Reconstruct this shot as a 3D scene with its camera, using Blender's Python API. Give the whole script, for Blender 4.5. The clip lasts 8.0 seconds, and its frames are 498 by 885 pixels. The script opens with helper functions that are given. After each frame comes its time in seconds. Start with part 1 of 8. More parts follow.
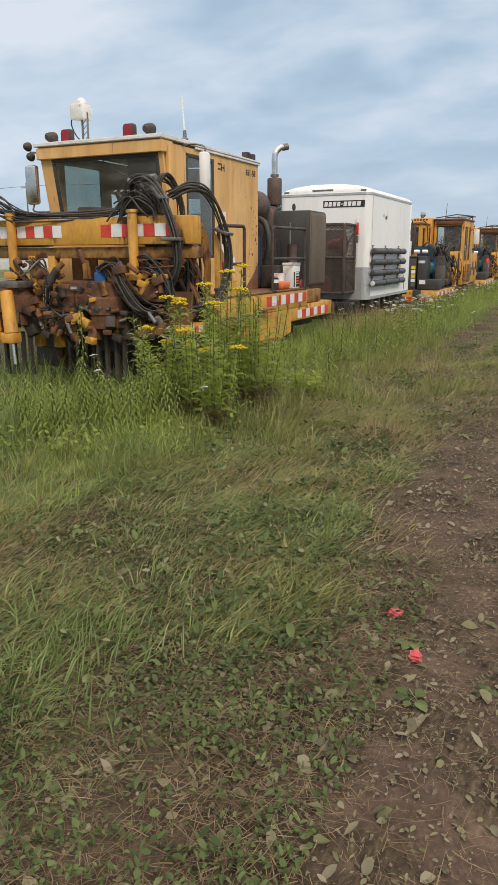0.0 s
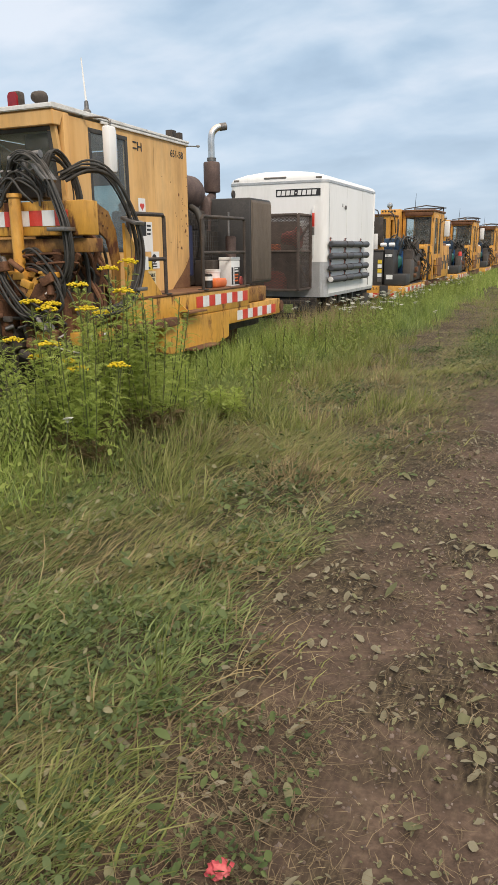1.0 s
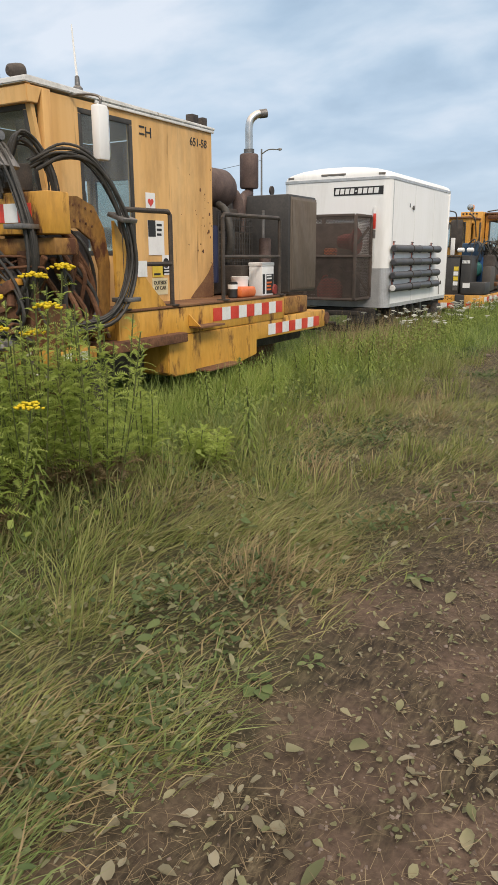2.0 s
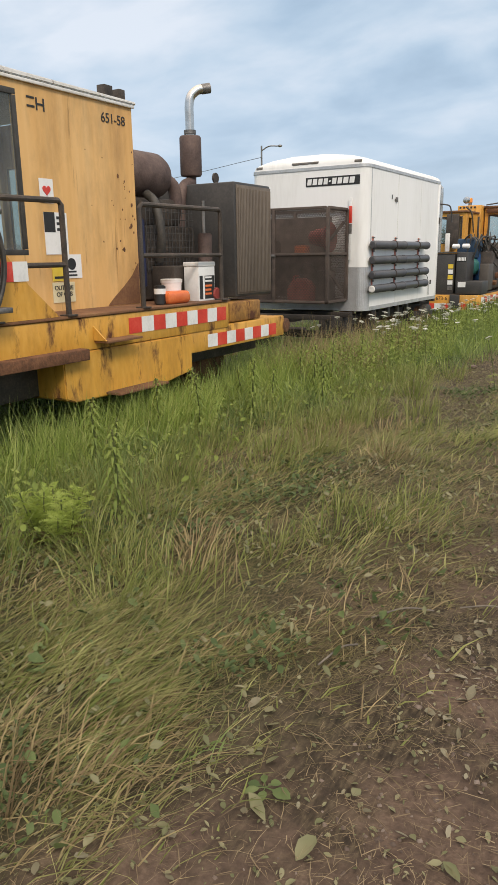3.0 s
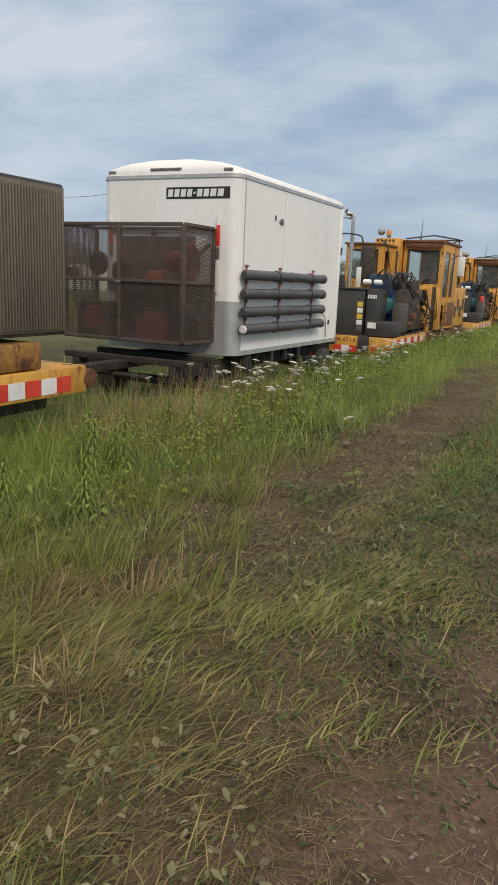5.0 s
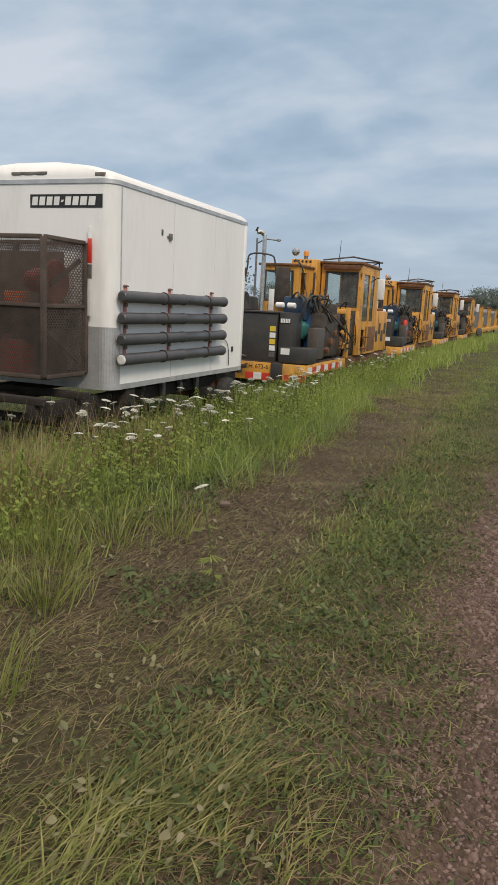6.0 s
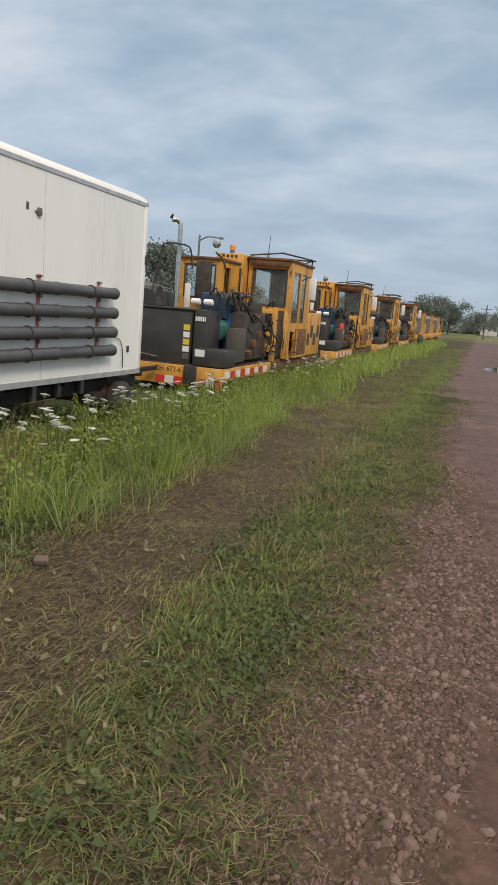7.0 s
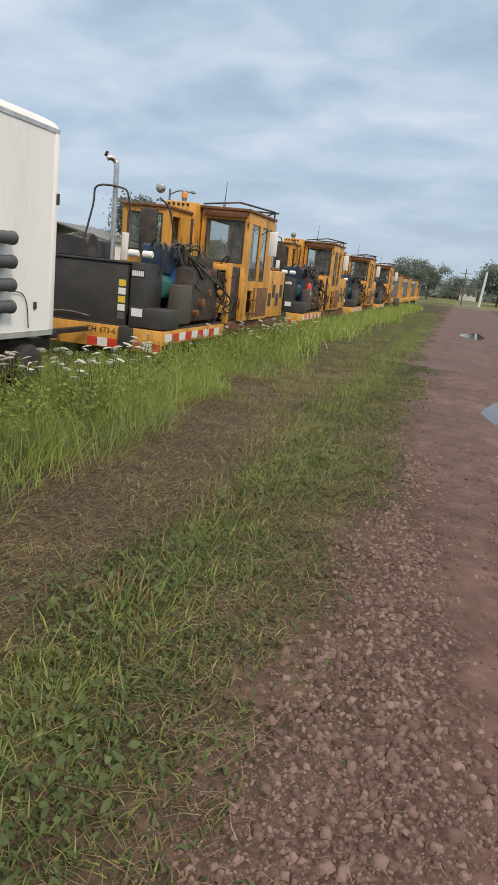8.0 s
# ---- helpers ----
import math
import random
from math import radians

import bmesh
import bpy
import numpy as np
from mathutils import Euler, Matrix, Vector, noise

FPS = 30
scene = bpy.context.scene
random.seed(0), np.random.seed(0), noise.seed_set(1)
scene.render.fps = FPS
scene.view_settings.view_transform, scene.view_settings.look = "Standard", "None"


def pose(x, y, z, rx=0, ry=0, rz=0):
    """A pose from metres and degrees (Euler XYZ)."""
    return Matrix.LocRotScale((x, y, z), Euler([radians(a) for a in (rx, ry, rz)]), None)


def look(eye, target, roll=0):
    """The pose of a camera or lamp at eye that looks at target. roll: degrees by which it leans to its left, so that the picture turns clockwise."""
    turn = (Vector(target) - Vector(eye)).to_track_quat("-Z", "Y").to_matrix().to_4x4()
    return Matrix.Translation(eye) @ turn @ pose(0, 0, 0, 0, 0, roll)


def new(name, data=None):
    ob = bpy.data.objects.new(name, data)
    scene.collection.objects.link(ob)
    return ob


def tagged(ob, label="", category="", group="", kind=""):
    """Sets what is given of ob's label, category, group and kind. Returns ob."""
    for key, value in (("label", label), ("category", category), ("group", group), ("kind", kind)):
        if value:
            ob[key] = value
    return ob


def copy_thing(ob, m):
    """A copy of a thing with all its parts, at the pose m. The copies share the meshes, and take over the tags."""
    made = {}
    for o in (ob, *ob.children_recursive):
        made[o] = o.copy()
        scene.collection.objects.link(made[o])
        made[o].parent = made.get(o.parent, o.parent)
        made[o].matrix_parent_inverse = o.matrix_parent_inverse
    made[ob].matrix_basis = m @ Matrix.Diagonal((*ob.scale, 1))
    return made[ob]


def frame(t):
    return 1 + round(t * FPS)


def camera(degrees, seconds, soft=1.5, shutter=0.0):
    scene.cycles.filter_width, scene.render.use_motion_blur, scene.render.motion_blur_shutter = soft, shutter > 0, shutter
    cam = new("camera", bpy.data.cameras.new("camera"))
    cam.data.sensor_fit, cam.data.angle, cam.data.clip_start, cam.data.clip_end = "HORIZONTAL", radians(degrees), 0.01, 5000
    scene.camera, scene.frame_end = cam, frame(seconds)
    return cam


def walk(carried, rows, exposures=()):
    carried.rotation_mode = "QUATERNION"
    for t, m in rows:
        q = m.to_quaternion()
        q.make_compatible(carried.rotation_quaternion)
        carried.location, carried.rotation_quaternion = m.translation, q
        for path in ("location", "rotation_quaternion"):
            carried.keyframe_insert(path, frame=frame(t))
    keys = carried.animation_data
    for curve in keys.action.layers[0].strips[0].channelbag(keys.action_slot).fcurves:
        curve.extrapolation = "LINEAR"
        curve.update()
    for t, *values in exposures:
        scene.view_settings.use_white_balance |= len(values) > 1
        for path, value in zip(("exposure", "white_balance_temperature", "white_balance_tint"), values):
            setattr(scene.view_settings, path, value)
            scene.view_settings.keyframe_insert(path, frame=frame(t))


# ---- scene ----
cam = camera(38.2, 8.0, soft=1.0)
METRES, EYE, TILT, LEAN, TURN = 11.811, 1.45, 1.13, -0.536, 25.4
ROWS = [
    (0.0, 0.0, 0.0, 0.0, -0.2, -15.73, 0.69),
    (0.5, 0.0274, 0.0565, -0.0024, -3.83, -15.58, 0.42),
    (1.0, 0.0556, 0.1128, -0.0053, -1.79, -16.09, 1.09),
    (1.2, 0.0666, 0.1365, -0.0061, -1.09, -16.16, 1.21),
    (2.3, 0.1274, 0.2671, -0.0104, 6.11, -15.43, 1.0),
    (2.5, 0.1384, 0.2908, -0.0112, 5.78, -15.38, 1.46),
    (3.0, 0.1643, 0.3506, -0.0136, 5.59, -15.64, 1.4),
    (3.5, 0.1863, 0.405, -0.0132, 2.06, -15.44, 0.68),
    (4.0, 0.208, 0.4613, -0.0144, 2.01, -15.43, 0.26),
    (4.2, 0.2175, 0.4827, -0.0141, 0.44, -15.62, -1.7),
    (5.3, 0.2699, 0.6007, -0.0126, 1.65, -13.14, -1.99),
    (5.5, 0.2794, 0.6221, -0.0123, -0.0, -12.7, -2.18),
    (6.0, 0.3047, 0.6765, -0.0116, -3.6, -11.97, -2.39),
    (6.5, 0.3357, 0.7347, -0.0158, -6.36, -11.79, -3.85),
    (7.0, 0.3684, 0.7896, -0.0161, -7.5, -11.71, -4.36),
    (7.5, 0.3987, 0.844, -0.0196, -7.46, -13.25, -5.38),
    (8.0, 0.4294, 0.8987, -0.0223, -9.08, -14.58, -5.45),
]
EXPOSURES = [(t, stops, 6590, 15) for t, stops in ((0.0, 0.36), (0.4, 0.33), (1.2, 0.55), (2.4, 0.45), (3.0, 0.47), (4.0, 0.28), (5.5, 0.13), (6.5, 0.16), (7.2, 0.19), (8.0, 0.35))]
walk(cam, [(t, pose(0, 0, EYE, TILT, LEAN, TURN) @ pose(METRES * x, METRES * y, METRES * z, 90 + pitch, roll, yaw)) for t, x, y, z, yaw, pitch, roll in ROWS], exposures=EXPOSURES)

# ---------------------------------------------------------------- light
TRACK = -5.45          # x of the track's middle
SUN_EL, SUN_AZ = 40.0, 134.0   # degrees; azimuth clockwise from +y

world = bpy.data.worlds.new("overcast_sky")
scene.world = world
world.use_nodes = True
wn, wl = world.node_tree.nodes, world.node_tree.links
wn.clear()


def wnode(kind, **sets):
    n = wn.new(kind)
    for k, v in sets.items():
        n.inputs[k].default_value = v
    return n


w_out, w_bg = wn.new("ShaderNodeOutputWorld"), wn.new("ShaderNodeBackground")
w_sky = wn.new("ShaderNodeTexSky")
w_sky.sky_type, w_sky.sun_disc = "NISHITA", False
w_sky.sun_elevation, w_sky.sun_rotation = radians(SUN_EL), radians(SUN_AZ)
w_sky.air_density, w_sky.dust_density, w_sky.ozone_density = 1.0, 1.5, 1.5
w_tc = wn.new("ShaderNodeTexCoord")
w_sep = wn.new("ShaderNodeSeparateXYZ")
wl.new(w_tc.outputs["Generated"], w_sep.inputs[0])
w_add = wn.new("ShaderNodeMath"); w_add.operation = "ADD"; w_add.inputs[1].default_value = 0.26
w_abs = wn.new("ShaderNodeMath"); w_abs.operation = "MAXIMUM"; w_abs.inputs[1].default_value = 0.0
wl.new(w_sep.outputs[2], w_abs.inputs[0])
wl.new(w_abs.outputs[0], w_add.inputs[0])
w_comb = wn.new("ShaderNodeCombineXYZ")
for i in (0, 1):
    d = wn.new("ShaderNodeMath"); d.operation = "DIVIDE"
    wl.new(w_sep.outputs[i], d.inputs[0]); wl.new(w_add.outputs[0], d.inputs[1])
    wl.new(d.outputs[0], w_comb.inputs[i])
w_map = wn.new("ShaderNodeMapping")
w_map.inputs["Rotation"].default_value = (0, 0, radians(20))
w_map.inputs["Scale"].default_value = (0.75, 1.0, 1.0)
wl.new(w_comb.outputs[0], w_map.inputs[0])
w_n1 = wnode("ShaderNodeTexNoise", Scale=3.3, Detail=5.0, Roughness=0.5, Distortion=0.2)
w_n2 = wnode("ShaderNodeTexNoise", Scale=0.62, Detail=3.0, Roughness=0.5)
wl.new(w_map.outputs[0], w_n1.inputs["Vector"]); wl.new(w_map.outputs[0], w_n2.inputs["Vector"])
w_mixn = wn.new("ShaderNodeMath"); w_mixn.operation = "MULTIPLY_ADD"; w_mixn.inputs[1].default_value = 0.5
wl.new(w_n2.outputs[0], w_mixn.inputs[0])
w_half = wn.new("ShaderNodeMath"); w_half.operation = "MULTIPLY"; w_half.inputs[1].default_value = 0.68
wl.new(w_n1.outputs[0], w_half.inputs[0]); wl.new(w_half.outputs[0], w_mixn.inputs[2])
w_ramp = wn.new("ShaderNodeValToRGB")
e = w_ramp.color_ramp.elements
e[0].position, e[0].color = 0.44, (0.262, 0.368, 0.462, 1)
e[1].position, e[1].color = 0.74, (0.57, 0.64, 0.69, 1)
m = e.new(0.53); m.color = (0.325, 0.442, 0.542, 1)
m = e.new(0.61); m.color = (0.410, 0.520, 0.605, 1)
wl.new(w_mixn.outputs[0], w_ramp.inputs[0])
# the overcast dome brightens towards the zenith
w_zen = wnode("ShaderNodeMapRange"); w_zen.inputs[1].default_value, w_zen.inputs[2].default_value = 0.40, 0.85
wl.new(w_sep.outputs[2], w_zen.inputs[0])
w_scale = wn.new("ShaderNodeMix"); w_scale.data_type = "RGBA"
w_scale.inputs[7].default_value = (1.50, 1.36, 1.16, 1)
wl.new(w_zen.outputs[0], w_scale.inputs[0]); wl.new(w_ramp.outputs[0], w_scale.inputs[6])
# and fades to an even pale grey-blue at the horizon
w_hz = wnode("ShaderNodeMapRange"); w_hz.inputs[1].default_value, w_hz.inputs[2].default_value = 0.0, 0.24
w_hz.inputs[3].default_value, w_hz.inputs[4].default_value = 0.72, 0.0
wl.new(w_sep.outputs[2], w_hz.inputs[0])
w_low = wn.new("ShaderNodeMix"); w_low.data_type = "RGBA"
w_low.inputs[7].default_value = (0.40, 0.50, 0.60, 1)
wl.new(w_hz.outputs[0], w_low.inputs[0]); wl.new(w_scale.outputs[2], w_low.inputs[6])
w_skys = wn.new("ShaderNodeVectorMath"); w_skys.operation = "SCALE"; w_skys.inputs["Scale"].default_value = 0.10
wl.new(w_sky.outputs[0], w_skys.inputs[0])
w_mix = wn.new("ShaderNodeMix"); w_mix.data_type = "RGBA"; w_mix.inputs[0].default_value = 0.88
wl.new(w_skys.outputs[0], w_mix.inputs[6]); wl.new(w_low.outputs[2], w_mix.inputs[7])
wl.new(w_mix.outputs[2], w_bg.inputs[0]); wl.new(w_bg.outputs[0], w_out.inputs[0])
w_bg.inputs[1].default_value = 1.0

sun = new("sun", bpy.data.lights.new("sun", "SUN"))
sun.data.energy, sun.data.angle, sun.data.color = 1.4, radians(12), (1.0, 0.92, 0.78)
az, el = radians(SUN_AZ), radians(SUN_EL)
sun.matrix_world = look((0, 0, 30), (-30 * math.sin(az) * math.cos(el), -30 * math.cos(az) * math.cos(el), 30 - 30 * math.sin(el)))


# ---------------------------------------------------------------- materials
def material(name, colours, rough=0.6, metal=0.0, scale=3.0, fine=40.0, stretch=(1, 1, 1), bump=0.15, bump_scale=60.0,
             rust=0.0, rust_scale=4.0, rust_colour=(0.10, 0.035, 0.014), grime=0.0, island=0.0, spec=0.5, trans=0.0, coat=0.0):
    """Procedural surface: colours mix at two scales, rust adds patches, island varies it from piece to piece."""
    mt = bpy.data.materials.new(name)
    mt.use_nodes = True
    nt = mt.node_tree
    N, L = nt.nodes, nt.links
    b = N["Principled BSDF"]
    b.inputs["Roughness"].default_value, b.inputs["Metallic"].default_value = rough, metal
    b.inputs["Specular IOR Level"].default_value = spec
    b.inputs["Coat Weight"].default_value = coat
    tc, mp = N.new("ShaderNodeTexCoord"), N.new("ShaderNodeMapping")
    mp.inputs["Scale"].default_value = stretch
    L.new(tc.outputs["Object"], mp.inputs[0])
    n1, n2 = N.new("ShaderNodeTexNoise"), N.new("ShaderNodeTexNoise")
    n1.inputs["Scale"].default_value, n1.inputs["Detail"].default_value = scale, 6
    n2.inputs["Scale"].default_value, n2.inputs["Detail"].default_value = fine, 3
    L.new(mp.outputs[0], n1.inputs["Vector"]); L.new(mp.outputs[0], n2.inputs["Vector"])
    mx = N.new("ShaderNodeMath"); mx.operation = "MULTIPLY_ADD"; mx.inputs[1].default_value = 0.35
    sc = N.new("ShaderNodeMath"); sc.operation = "MULTIPLY"; sc.inputs[1].default_value = 0.65
    L.new(n1.outputs[0], sc.inputs[0]); L.new(n2.outputs[0], mx.inputs[0]); L.new(sc.outputs[0], mx.inputs[2])
    fac = mx.outputs[0]
    if island:
        g = N.new("ShaderNodeNewGeometry")
        o = N.new("ShaderNodeObjectInfo")
        r0 = N.new("ShaderNodeMath"); r0.operation = "ADD"
        L.new(g.outputs["Random Per Island"], r0.inputs[0]); L.new(o.outputs["Random"], r0.inputs[1])
        r1 = N.new("ShaderNodeMath"); r1.operation = "FRACT"
        L.new(r0.outputs[0], r1.inputs[0])
        im = N.new("ShaderNodeMix"); im.inputs[0].default_value = island
        rr = N.new("ShaderNodeMapRange"); rr.inputs[3].default_value, rr.inputs[4].default_value = 0.28, 0.72
        L.new(r1.outputs[0], rr.inputs[0])
        L.new(fac, im.inputs[2]); L.new(rr.outputs[0], im.inputs[3])
        fac = im.outputs[0]
    rp = N.new("ShaderNodeValToRGB")
    el_ = rp.color_ramp.elements
    while len(el_) < len(colours):
        el_.new(0.5)
    for i, c in enumerate(colours):
        el_[i].position = 0.3 + 0.4 * i / max(1, len(colours) - 1)
        el_[i].color = (*c, 1)
    L.new(fac, rp.inputs[0])
    col = rp.outputs[0]
    if rust:
        rn = N.new("ShaderNodeTexNoise")
        rn.inputs["Scale"].default_value, rn.inputs["Detail"].default_value, rn.inputs["Roughness"].default_value = rust_scale, 8, 0.65
        L.new(mp.outputs[0], rn.inputs["Vector"])
        rm = N.new("ShaderNodeMapRange")
        rm.inputs[1].default_value, rm.inputs[2].default_value = 0.70 - rust * 0.3, 0.78 - rust * 0.24
        L.new(rn.outputs[0], rm.inputs[0])
        mr = N.new("ShaderNodeMix"); mr.data_type = "RGBA"
        L.new(rm.outputs[0], mr.inputs[0]); L.new(col, mr.inputs[6])
        mr.inputs[7].default_value = (*rust_colour, 1)
        col = mr.outputs[2]
        ra = N.new("ShaderNodeMapRange"); ra.inputs[3].default_value, ra.inputs[4].default_value = rough, 0.9
        L.new(rm.outputs[0], ra.inputs[0]); L.new(ra.outputs[0], b.inputs["Roughness"])
    if grime:
        gn = N.new("ShaderNodeTexNoise")
        gn.inputs["Scale"].default_value, gn.inputs["Detail"].default_value, gn.inputs["Roughness"].default_value = 2.3, 9, 0.7
        gm = N.new("ShaderNodeMapping"); gm.inputs["Scale"].default_value = (1.4, 1.4, 0.45); gm.inputs["Location"].default_value = (3.1, 1.7, 0.4)
        L.new(tc.outputs["Object"], gm.inputs[0]); L.new(gm.outputs[0], gn.inputs["Vector"])
        gr_ = N.new("ShaderNodeMapRange"); gr_.inputs[1].default_value, gr_.inputs[2].default_value = 0.46, 0.72
        gr_.inputs[4].default_value = grime
        L.new(gn.outputs[0], gr_.inputs[0])
        mg = N.new("ShaderNodeMix"); mg.data_type = "RGBA"
        L.new(gr_.outputs[0], mg.inputs[0]); L.new(col, mg.inputs[6])
        mg.inputs[7].default_value = (0.085, 0.048, 0.024, 1)
        col = mg.outputs[2]
    L.new(col, b.inputs["Base Color"])
    if bump:
        bn, bp = N.new("ShaderNodeTexNoise"), N.new("ShaderNodeBump")
        bn.inputs["Scale"].default_value, bn.inputs["Detail"].default_value = bump_scale, 4
        L.new(tc.outputs["Object"], bn.inputs["Vector"])
        bp.inputs["Strength"].default_value, bp.inputs["Distance"].default_value = bump, 0.01
        L.new(bn.outputs[0], bp.inputs["Height"]); L.new(bp.outputs[0], b.inputs["Normal"])
    if trans:
        b.inputs["Transmission Weight"].default_value = trans
    return mt


def glass_material(name, tint, clear):
    mt = bpy.data.materials.new(name)
    mt.use_nodes = True
    N, L = mt.node_tree.nodes, mt.node_tree.links
    out = N["Material Output"]
    N.remove(N["Principled BSDF"])
    tr, gl, mx = N.new("ShaderNodeBsdfTransparent"), N.new("ShaderNodeBsdfGlossy"), N.new("ShaderNodeMixShader")
    tr.inputs[0].default_value = (*[clear * c for c in tint], 1)
    gl.inputs["Roughness"].default_value = 0.04
    lw = N.new("ShaderNodeLayerWeight"); lw.inputs[0].default_value = 0.5
    pw = N.new("ShaderNodeMath"); pw.operation = "POWER"; pw.inputs[1].default_value = 4.0
    fr = N.new("ShaderNodeMath"); fr.operation = "MULTIPLY_ADD"; fr.inputs[1].default_value, fr.inputs[2].default_value = 0.7, 0.03
    L.new(lw.outputs["Facing"], pw.inputs[0]); L.new(pw.outputs[0], fr.inputs[0])
    # a thin pale matt film in uneven patches lifts the dark of the pane
    du, dm, dn, dr = N.new("ShaderNodeBsdfDiffuse"), N.new("ShaderNodeMixShader"), N.new("ShaderNodeTexNoise"), N.new("ShaderNodeMapRange")
    du.inputs[0].default_value = (0.42, 0.41, 0.38, 1)
    dn.inputs["Scale"].default_value, dn.inputs["Detail"].default_value = 3.5, 6
    dr.inputs[1].default_value, dr.inputs[2].default_value, dr.inputs[3].default_value, dr.inputs[4].default_value = 0.35, 0.7, 0.03, 0.18
    L.new(dn.outputs[0], dr.inputs[0]); L.new(dr.outputs[0], dm.inputs[0])
    L.new(tr.outputs[0], dm.inputs[1]); L.new(du.outputs[0], dm.inputs[2])
    L.new(fr.outputs[0], mx.inputs[0]); L.new(dm.outputs[0], mx.inputs[1]); L.new(gl.outputs[0], mx.inputs[2])
    L.new(mx.outputs[0], out.inputs[0])
    return mt


YELLOW = material("faded_yellow_paint", [(0.45, 0.215, 0.028), (0.61, 0.315, 0.045), (0.69, 0.385, 0.08)], 0.5, 0, 1.6, 30, (1, 1, 0.35), 0.08, 40, rust=0.48, rust_scale=6, grime=0.42)
YELLOW_GREASY = material("grease_stained_yellow_paint", [(0.16, 0.075, 0.022), (0.34, 0.17, 0.035), (0.55, 0.29, 0.06)], 0.6, 0, 5, 30, (1, 1, 0.6), 0.2, 40, rust=0.75, rust_scale=5, grime=0.7)
YELLOW_OLD = material("streaked_yellow_paint", [(0.60, 0.325, 0.10), (0.70, 0.41, 0.145), (0.76, 0.48, 0.20)], 0.55, 0, 1.5, 9, (2.6, 2.6, 0.14), 0.06, 30, rust=0.30, rust_scale=3.2, grime=0.35)
YELLOW_NEW = material("bright_yellow_paint", [(0.54, 0.245, 0.035), (0.67, 0.325, 0.05), (0.72, 0.39, 0.09)], 0.5, 0, 2.0, 30, (1, 1, 0.5), 0.06, 40, rust=0.40, rust_scale=5, grime=0.6)
RUST = material("rusty_steel", [(0.055, 0.027, 0.016), (0.145, 0.066, 0.033), (0.26, 0.125, 0.062)], 0.85, 0.2, 6, 50, bump=0.5, bump_scale=70)
RUST_PLATE = material("rusted_deck_plate", [(0.09, 0.05, 0.03), (0.18, 0.085, 0.04), (0.26, 0.14, 0.06)], 0.85, 0.1, 4, 50, bump=0.3)
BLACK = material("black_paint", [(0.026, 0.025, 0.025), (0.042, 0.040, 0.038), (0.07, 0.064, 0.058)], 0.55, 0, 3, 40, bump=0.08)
DARK = material("dark_greasy_steel", [(0.034, 0.028, 0.024), (0.064, 0.052, 0.043), (0.12, 0.092, 0.07)], 0.65, 0.25, 6, 60, bump=0.4)
RUBBER = material("black_hose_rubber", [(0.026, 0.025, 0.023), (0.042, 0.039, 0.034), (0.08, 0.069, 0.056)], 0.6, 0, 12, 80, bump=0.1)
CHARCOAL = material("charcoal_panel", [(0.07, 0.06, 0.052), (0.095, 0.082, 0.07), (0.125, 0.108, 0.09)], 0.6, 0.2, 2, 30, (1, 1, 0.3), 0.1)
STEEL = material("weathered_steel", [(0.10, 0.095, 0.09), (0.20, 0.19, 0.18), (0.30, 0.28, 0.26)], 0.5, 0.7, 8, 60, bump=0.2, rust=0.2)
CHROME = material("stained_chrome_pipe", [(0.42, 0.38, 0.34), (0.60, 0.57, 0.53), (0.70, 0.68, 0.66)], 0.25, 1.0, 6, 40, bump=0.05)
MUFFLER = material("brown_heat_stained_steel", [(0.06, 0.04, 0.035), (0.11, 0.075, 0.065), (0.16, 0.11, 0.09)], 0.7, 0.3, 7, 50, bump=0.2)
WHITE = material("white_trailer_skin", [(0.74, 0.73, 0.70), (0.83, 0.825, 0.80), (0.86, 0.855, 0.835)], 0.35, 0, 1.2, 14, (1.5, 1.5, 0.25), 0.03, 8)
WHITE_WORN = material("worn_white_paint", [(0.55, 0.53, 0.49), (0.70, 0.69, 0.66), (0.78, 0.77, 0.75)], 0.5, 0, 5, 40, bump=0.1, rust=0.25, rust_scale=8)
ALU = material("brushed_aluminium", [(0.42, 0.42, 0.42), (0.55, 0.55, 0.55), (0.66, 0.66, 0.66)], 0.42, 0.55, 6, 60, bump=0.1)
TUBE = material("dark_grey_plastic_pipe", [(0.052, 0.054, 0.060), (0.072, 0.074, 0.080), (0.10, 0.10, 0.105)], 0.40, 0, 4, 50, bump=0.04)
RED = material("red_reflective_tape", [(0.50, 0.035, 0.022), (0.60, 0.05, 0.03), (0.66, 0.09, 0.06)], 0.35, 0, 6, 40, bump=0.02)
TAPE_WHITE = material("white_reflective_tape", [(0.62, 0.62, 0.60), (0.74, 0.74, 0.72), (0.8, 0.8, 0.79)], 0.35, 0, 6, 40, bump=0.02)
REDLENS = material("red_lamp_lens", [(0.22, 0.012, 0.016), (0.30, 0.02, 0.024), (0.36, 0.03, 0.035)], 0.2, 0, 8, 60, bump=0.02)
ORANGE = material("orange_plastic", [(0.62, 0.12, 0.03), (0.72, 0.16, 0.04), (0.78, 0.22, 0.07)], 0.45, 0, 6, 40, bump=0.05)
LAMP_GREY = material("dull_grey_lamp_lens", [(0.10, 0.085, 0.07), (0.17, 0.15, 0.13), (0.24, 0.22, 0.2)], 0.35, 0, 8, 40, bump=0.02)
CAGE_STEEL = material("dark_brown_cage_steel", [(0.05, 0.038, 0.032), (0.09, 0.068, 0.056), (0.14, 0.105, 0.085)], 0.8, 0.2, 6, 50, bump=0.3)
